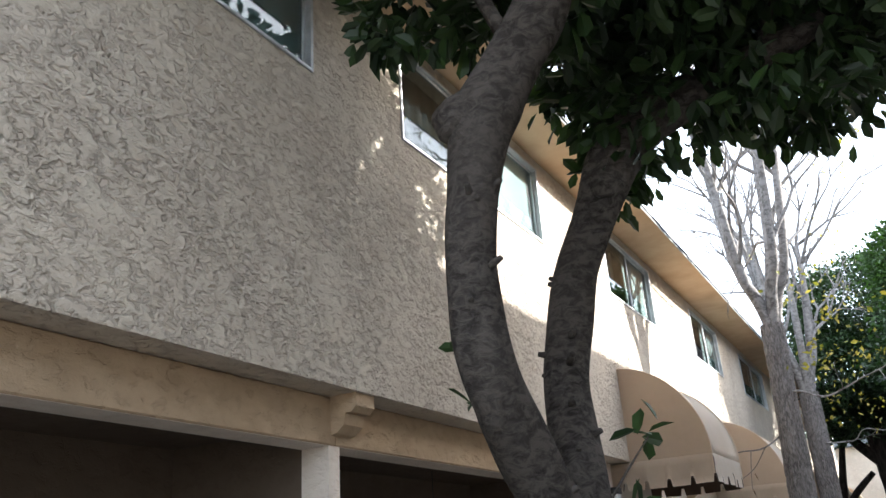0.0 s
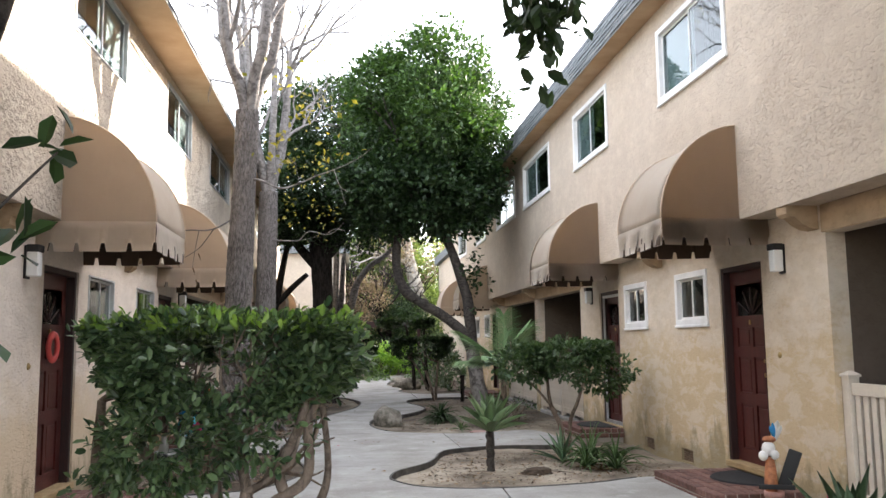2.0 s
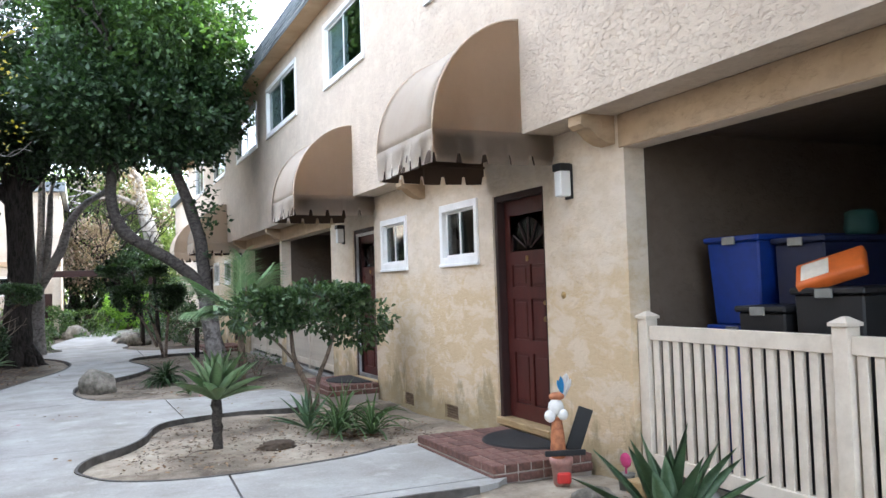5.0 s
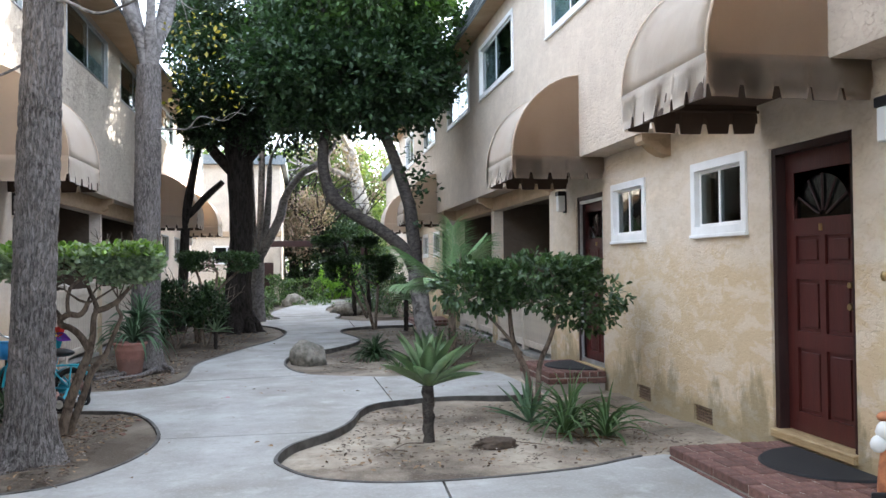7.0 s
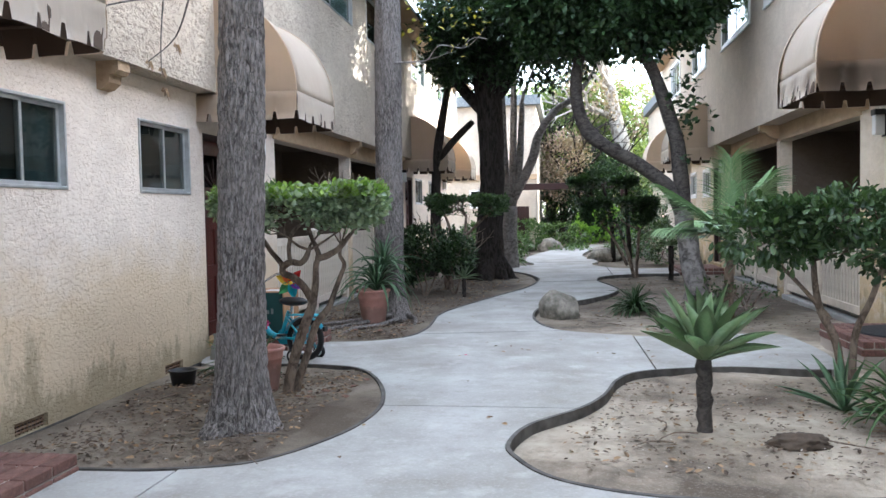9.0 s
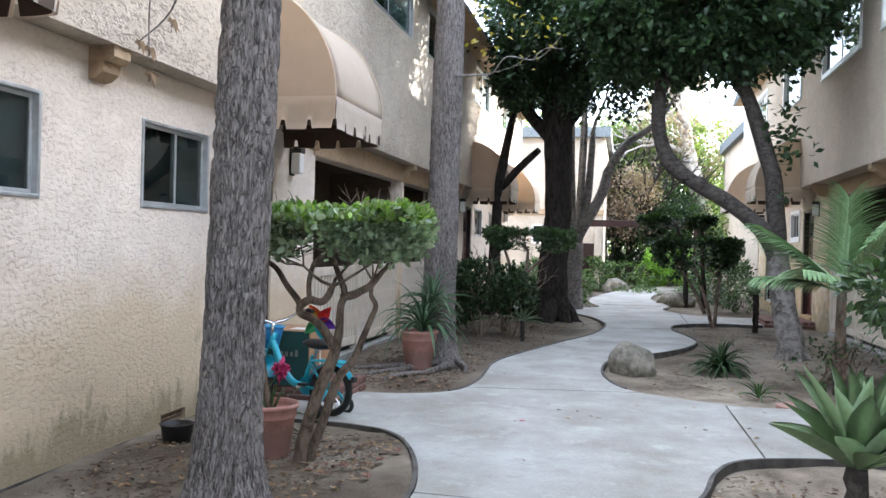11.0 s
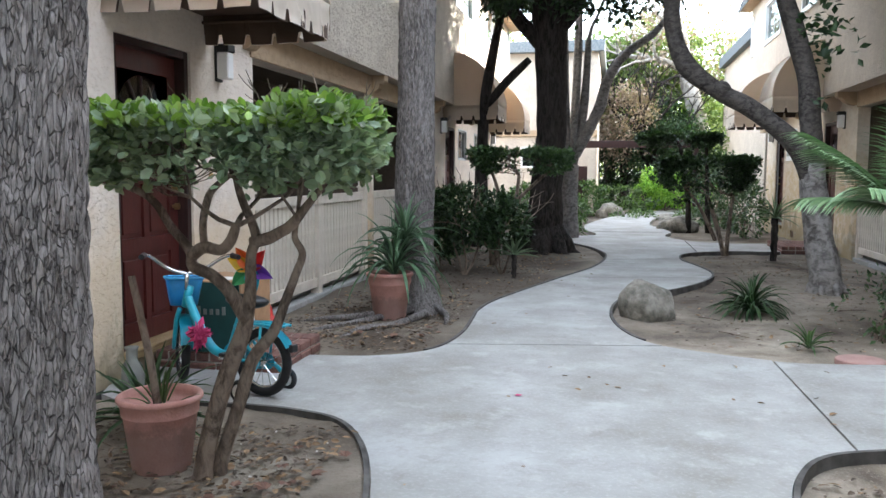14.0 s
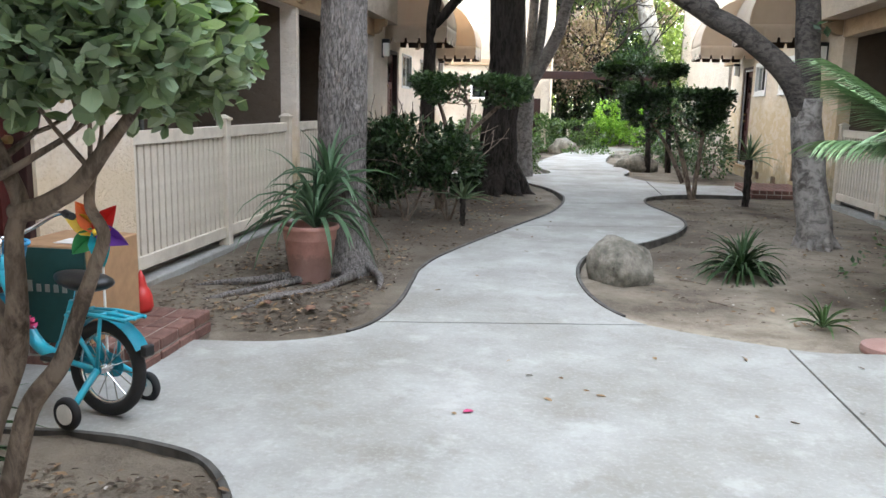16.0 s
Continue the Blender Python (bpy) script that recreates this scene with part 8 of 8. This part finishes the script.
# ---- things stored in the open patio ----
def tub(name, label, x0, x1, y0, y1, z0, z1, m, lid=True, parent=None):
    t = thing(name, label, "storage bin", "stored bins")
    bm = bmesh.new()
    a, b = [(x0 + 0.03, y0 + 0.03), (x1 - 0.03, y0 + 0.03), (x1 - 0.03, y1 - 0.03), (x0 + 0.03, y1 - 0.03)], [(x0, y0), (x1, y0), (x1, y1), (x0, y1)]
    va, vb = [bm.verts.new((*p, z0)) for p in a], [bm.verts.new((*p, z1 - 0.04)) for p in b]
    bm.faces.new(va[::-1])
    bm.faces.new(vb)
    for k in range(4):
        bm.faces.new((va[k], va[(k + 1) % 4], vb[(k + 1) % 4], vb[k]))
    part("bin_body", soften(bm, 0.012), m, t)
    if lid:
        part("lid", soften(boxes(((x0 - 0.02, y0 - 0.02, z1 - 0.04), (x1 + 0.02, y1 + 0.02, z1))), 0.01), m, t)
        part("latch", soften(boxes(((x0 - 0.035, (y0 + y1) / 2 - 0.06, z1 - 0.06), (x0 - 0.02, (y0 + y1) / 2 + 0.06, z1 - 0.005))), 0.004), M_GREYBIN, t)
    return t


tub("storage_bin", "blue plastic storage bin with a latched lid, lower of two", 5.05, 5.85, 6.93, 7.42, 0.03, 1.07, M_BLUEBIN)
tub("storage_bin", "upper blue plastic storage bin with a latched lid", 5.05, 5.85, 6.93, 7.42, 1.072, 1.69, M_BLUEBIN)
# added over the blue bin's side; the navy colour holds that side's shade
tub("storage_bin", "dark navy bin added for the blue bin's shaded side", 5.16, 6.6, 6.50, 6.90, 0.03, 1.655, M_BIN_SHADE)
tub("storage_bin", "black plastic storage box", 4.84, 5.6, 5.98, 6.46, 0.03, 1.33, M_BLACK)
tub("storage_bin", "low dark grey storage box with a flat lid", 4.80, 5.12, 6.50, 6.88, 0.03, 1.22, M_BLACK)
tub("storage_bin", "grey plastic bin with hoses on top", 5.1, 5.7, 5.3, 5.92, 0.03, 1.34, M_GREYBIN, False)
bm = soften(boxes(((-0.12, -0.20, -0.04), (0.12, 0.20, 0.04))), 0.018, 2)
bag = part("bag", bm, M_ORANGE, smooth=True)
bag.matrix_basis = pose(4.98, 6.30, 1.43, 20, 32, -140)
tagged(bag, "orange and white printed bag lying on the black box", "bag")
part("bag_label", soften(boxes(((-0.085, -0.165, -0.03), (0.085, 0.0, 0.044))), 0.004), M_PALEBAG, bag)
bm = bmesh.new()
for k in range(4):
    torus(bm, (0, 0.02 * k, 0), 0.22 - 0.02 * k, 0.014, seg=24, sides=6)
hose = part("garden_hose", bm, M_YELLOW, smooth=True)
hose.matrix_basis = pose(5.4, 5.6, 1.355, 90, 0, 0)
tagged(hose, "yellow garden hose coiled on the grey bin", "hose")
bm = lathe(bmesh.new(), [(0.09, 0), (0.11, 0.05), (0.10, 0.16), (0.06, 0.18)], 16)
cn = part("watering_can", bm, M_GREENCARD, smooth=True)
cn.location = (5.75, 6.70, 1.657)
tagged(cn, "dark green watering can on the bins", "watering can")

# ---- hanging basket, wreath ----
hb = thing("hanging_plant", "trailing plant hanging in the shaded patio", "hanging plant")
rs_ = np.random.RandomState(7)
hx, hy = -3.05, 6.2
bm = bmesh.new()
rod(bm, (hx, hy, 2.05), (hx, hy, 2.42), 0.004, seg=5)
for a in (0, 2.1, 4.2):
    rod(bm, (hx, hy, 2.05), (hx + 0.1 * math.cos(a), hy + 0.1 * math.sin(a), 1.82), 0.003, seg=5)
part("hanger", bm, M_BLACK, hb)
part("basket", lathe(bmesh.new(), [(0.06, 1.72), (0.10, 1.76), (0.115, 1.82), (0.10, 1.825)], 16, (hx, hy, 0)), M_BLACK, hb)
c = np.array([(hx + rs_.normal(0, 0.09), hy + rs_.normal(0, 0.09), 1.88 - abs(rs_.normal(0, 0.16))) for _ in range(120)])
p, d, u, z = sprigs(rs_, c, np.tile((0, 0, -1.0), (120, 1)), 5, 0.06, 0.8, 0.03)
leaf_mesh("leaves", p, d, u, z, NARROW, M_LEAF_HEDGE, hb)
bm = bmesh.new()
torus(bm, (0, 0, 0), 0.115, 0.036, seg=32, sides=10)
for v in bm.verts:
    v.co *= 1 + 0.05 * noise.noise(v.co * 40)
    v.co.y *= 0.6
wr = part("wreath", bm, M_CORAL, smooth=True)
wr.matrix_basis = pose(-2.34, ROWS["left"]["centre"] - 2.19, 1.46, 0, 0, 90)
tagged(wr, "red ring wreath hanging on the front door", "wreath")

# ---- roots and fallen leaves ----
rng = random.Random(17)
for k, pts in enumerate(([(-0.95, 15.7, 0.02), (-1.25, 15.25, -0.02), (-1.5, 14.9, -0.03), (-1.7, 14.75, -0.06)], [(-1.05, 15.6, 0.0), (-1.45, 15.3, -0.01), (-1.75, 15.2, -0.03), (-2.0, 15.1, -0.08)],
                         [(-0.8, 15.6, 0.0), (-0.95, 15.1, -0.02), (-1.2, 14.8, -0.02), (-1.3, 14.5, -0.07)], [(-0.75, 15.85, 0.02), (-0.58, 15.55, 0.0), (-0.55, 15.3, -0.05)])):
    bm = bmesh.new()
    limb(bm, [(x - 0.12, y + 0.1, z + 0.012) for x, y, z in pts], [0.045, 0.032, 0.024, 0.010], 8, 5, 0.3)
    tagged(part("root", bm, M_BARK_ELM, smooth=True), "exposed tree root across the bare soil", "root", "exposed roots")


def litter(name, label, zones, n, size, material, seed, on_path=False):
    rs = np.random.RandomState(seed)
    pts = []
    while len(pts) < n:
        x0, x1, y0, y1 = zones[rs.randint(len(zones))]
        x, y = rs.uniform(x0, x1), rs.uniform(y0, y1)
        z = 0.006 if on_path else ground_z(x, y) + 0.021
        pts.append((x, y, z))
    p = np.array(pts)
    d = unit(np.stack([rs.normal(0, 1, n), rs.normal(0, 1, n), rs.normal(0, 0.12, n)], 1))
    u = unit(np.array([0, 0, 1.0]) + rs.normal(0, 0.25, (n, 3)))
    ob = leaf_mesh(name, p, d, u, size * rs.uniform(0.5, 1.3, n), OVAL, material)
    return tagged(ob, label, "fallen leaves", kind="stuff")


BEDS = [(-2.1, -0.5, 9.7, 12.3), (-2.1, -0.6, 14.2, 17), (-2.0, 0.0, 17, 23.5), (1.2, 4.2, 9.8, 12.2), (1.3, 4.2, 15, 22), (1.9, 4.2, 4.5, 7.5)]
litter("fallen_leaves", "dry brown leaves scattered on the soil", BEDS, 1900, 0.048, M_DRY, 1)
litter("dead_leaves", "dark leaf crumbs on the soil", BEDS + BEDS[:3], 9500, 0.038, M_CRUMB, 2)
litter("leaf_pile", "brown leaves gathered in the bed's corner", [(-1.0, -0.45, 11.2, 12.2), (-1.6, -0.7, 14.3, 15.0), (-1.0, 0.3, 19.5, 22)], 210, 0.052, M_DRY, 3)
litter("path_leaves", "few fallen leaves on the concrete", [(-0.2, 0.8, 8, 24), (0.0, 3.2, 12.8, 14.2)], 46, 0.05, M_DRY, 4, True)
M_PEBBLE = material("pebble", (0.45, 0.41, 0.36), 0.9)
litter("wood_chips", "pale chips and pebbles on the soil", BEDS, 700, 0.024, M_PEBBLE, 5)
bm = bmesh.new()
for k in range(72):
    x0, x1, y0, y1 = BEDS[k % 6]
    x, y = rng.uniform(x0, x1), rng.uniform(y0, y1)
    a, L = rng.uniform(0, 6.28), rng.uniform(0.1, 0.35)
    z = ground_z(x, y) + 0.012
    limb(bm, [(x, y, z), (x + L * 0.5 * math.cos(a), y + L * 0.5 * math.sin(a), z + 0.012), (x + L * math.cos(a + 0.3), y + L * math.sin(a + 0.3), z)], [0.006, 0.005, 0.003], 5, 3)
tagged(part("fallen_twigs", bm, M_BARK_SHRUB), "thin fallen twigs on the soil", "twigs", kind="stuff")
rs_ = np.random.RandomState(9)
ml = np.array([(0.26, 13.08, 0.008)] * 5)
aa = np.linspace(-1.2, 1.2, 5)
mp = leaf_mesh("maple_leaf", ml, np.stack([np.cos(aa + 2), np.sin(aa + 2), 0 * aa + 0.03], 1), np.tile((0, 0, 1.0), (5, 1)), np.array([0.03, 0.036, 0.042, 0.036, 0.03]), KITE, M_PINK)
tagged(mp, "single red leaf lying on the concrete", "leaf")

# curled lobed leaves lying in the near bed and by the pot
rng = random.Random(44)
for k in range(20):
    x, y = (rng.uniform(-0.85, -0.40), rng.uniform(11.2, 12.15)) if k < 11 else (rng.uniform(-1.5, -0.6), rng.uniform(14.5, 15.3))
    turn, big = rng.uniform(0, 6.28), rng.uniform(0.7, 1.25)
    way = aa + turn
    lf = leaf_mesh("maple_leaf", np.tile((x, y, ground_z(x, y) + 0.026), (5, 1)), np.stack([np.cos(way), np.sin(way), 0 * way + rng.uniform(0.05, 0.45)], 1), np.tile((0.1, 0.1, 1.0), (5, 1)), big * np.array([0.042, 0.055, 0.066, 0.055, 0.042]), OVAL, M_MAPLE)
    tagged(lf, "curled reddish-brown lobed leaf lying on the soil", "leaf", "fallen lobed leaves")

# a bare twig with a few lobed leaves across the upper wall
tw_ = thing("tree_branch", "thin bare branch with a few brown lobed leaves", "branch")
bm, tips = bmesh.new(), []
limb(bm, [(-0.82, 10.42, 2.95), (-1.1, 10.3, 2.75), (-1.4, 10.2, 2.72), (-1.75, 10.05, 2.62)], [0.012, 0.009, 0.007, 0.004], 5)
limb(bm, [(-1.1, 10.3, 2.75), (-1.3, 10.5, 2.55), (-1.55, 10.6, 2.42)], [0.007, 0.005, 0.003], 5)
limb(bm, [(-1.25, 10.25, 2.73), (-1.3, 10.3, 2.5), (-1.33, 10.35, 2.32)], [0.006, 0.004, 0.003], 5)
part("twig", bm, M_BARK_GREY, tw_)
for q in ((-1.33, 10.35, 2.32), (-1.55, 10.6, 2.42), (-1.3, 10.5, 2.5), (-1.28, 10.28, 2.18)):
    leaf_mesh("leaf", np.tile(q, (5, 1)), np.stack([0.4 * np.cos(aa), np.sin(aa), -np.cos(aa)], 1), np.tile((1.0, 0.2, 0), (5, 1)), np.array([0.06, 0.075, 0.09, 0.075, 0.06]), KITE, M_DRY, tw_)
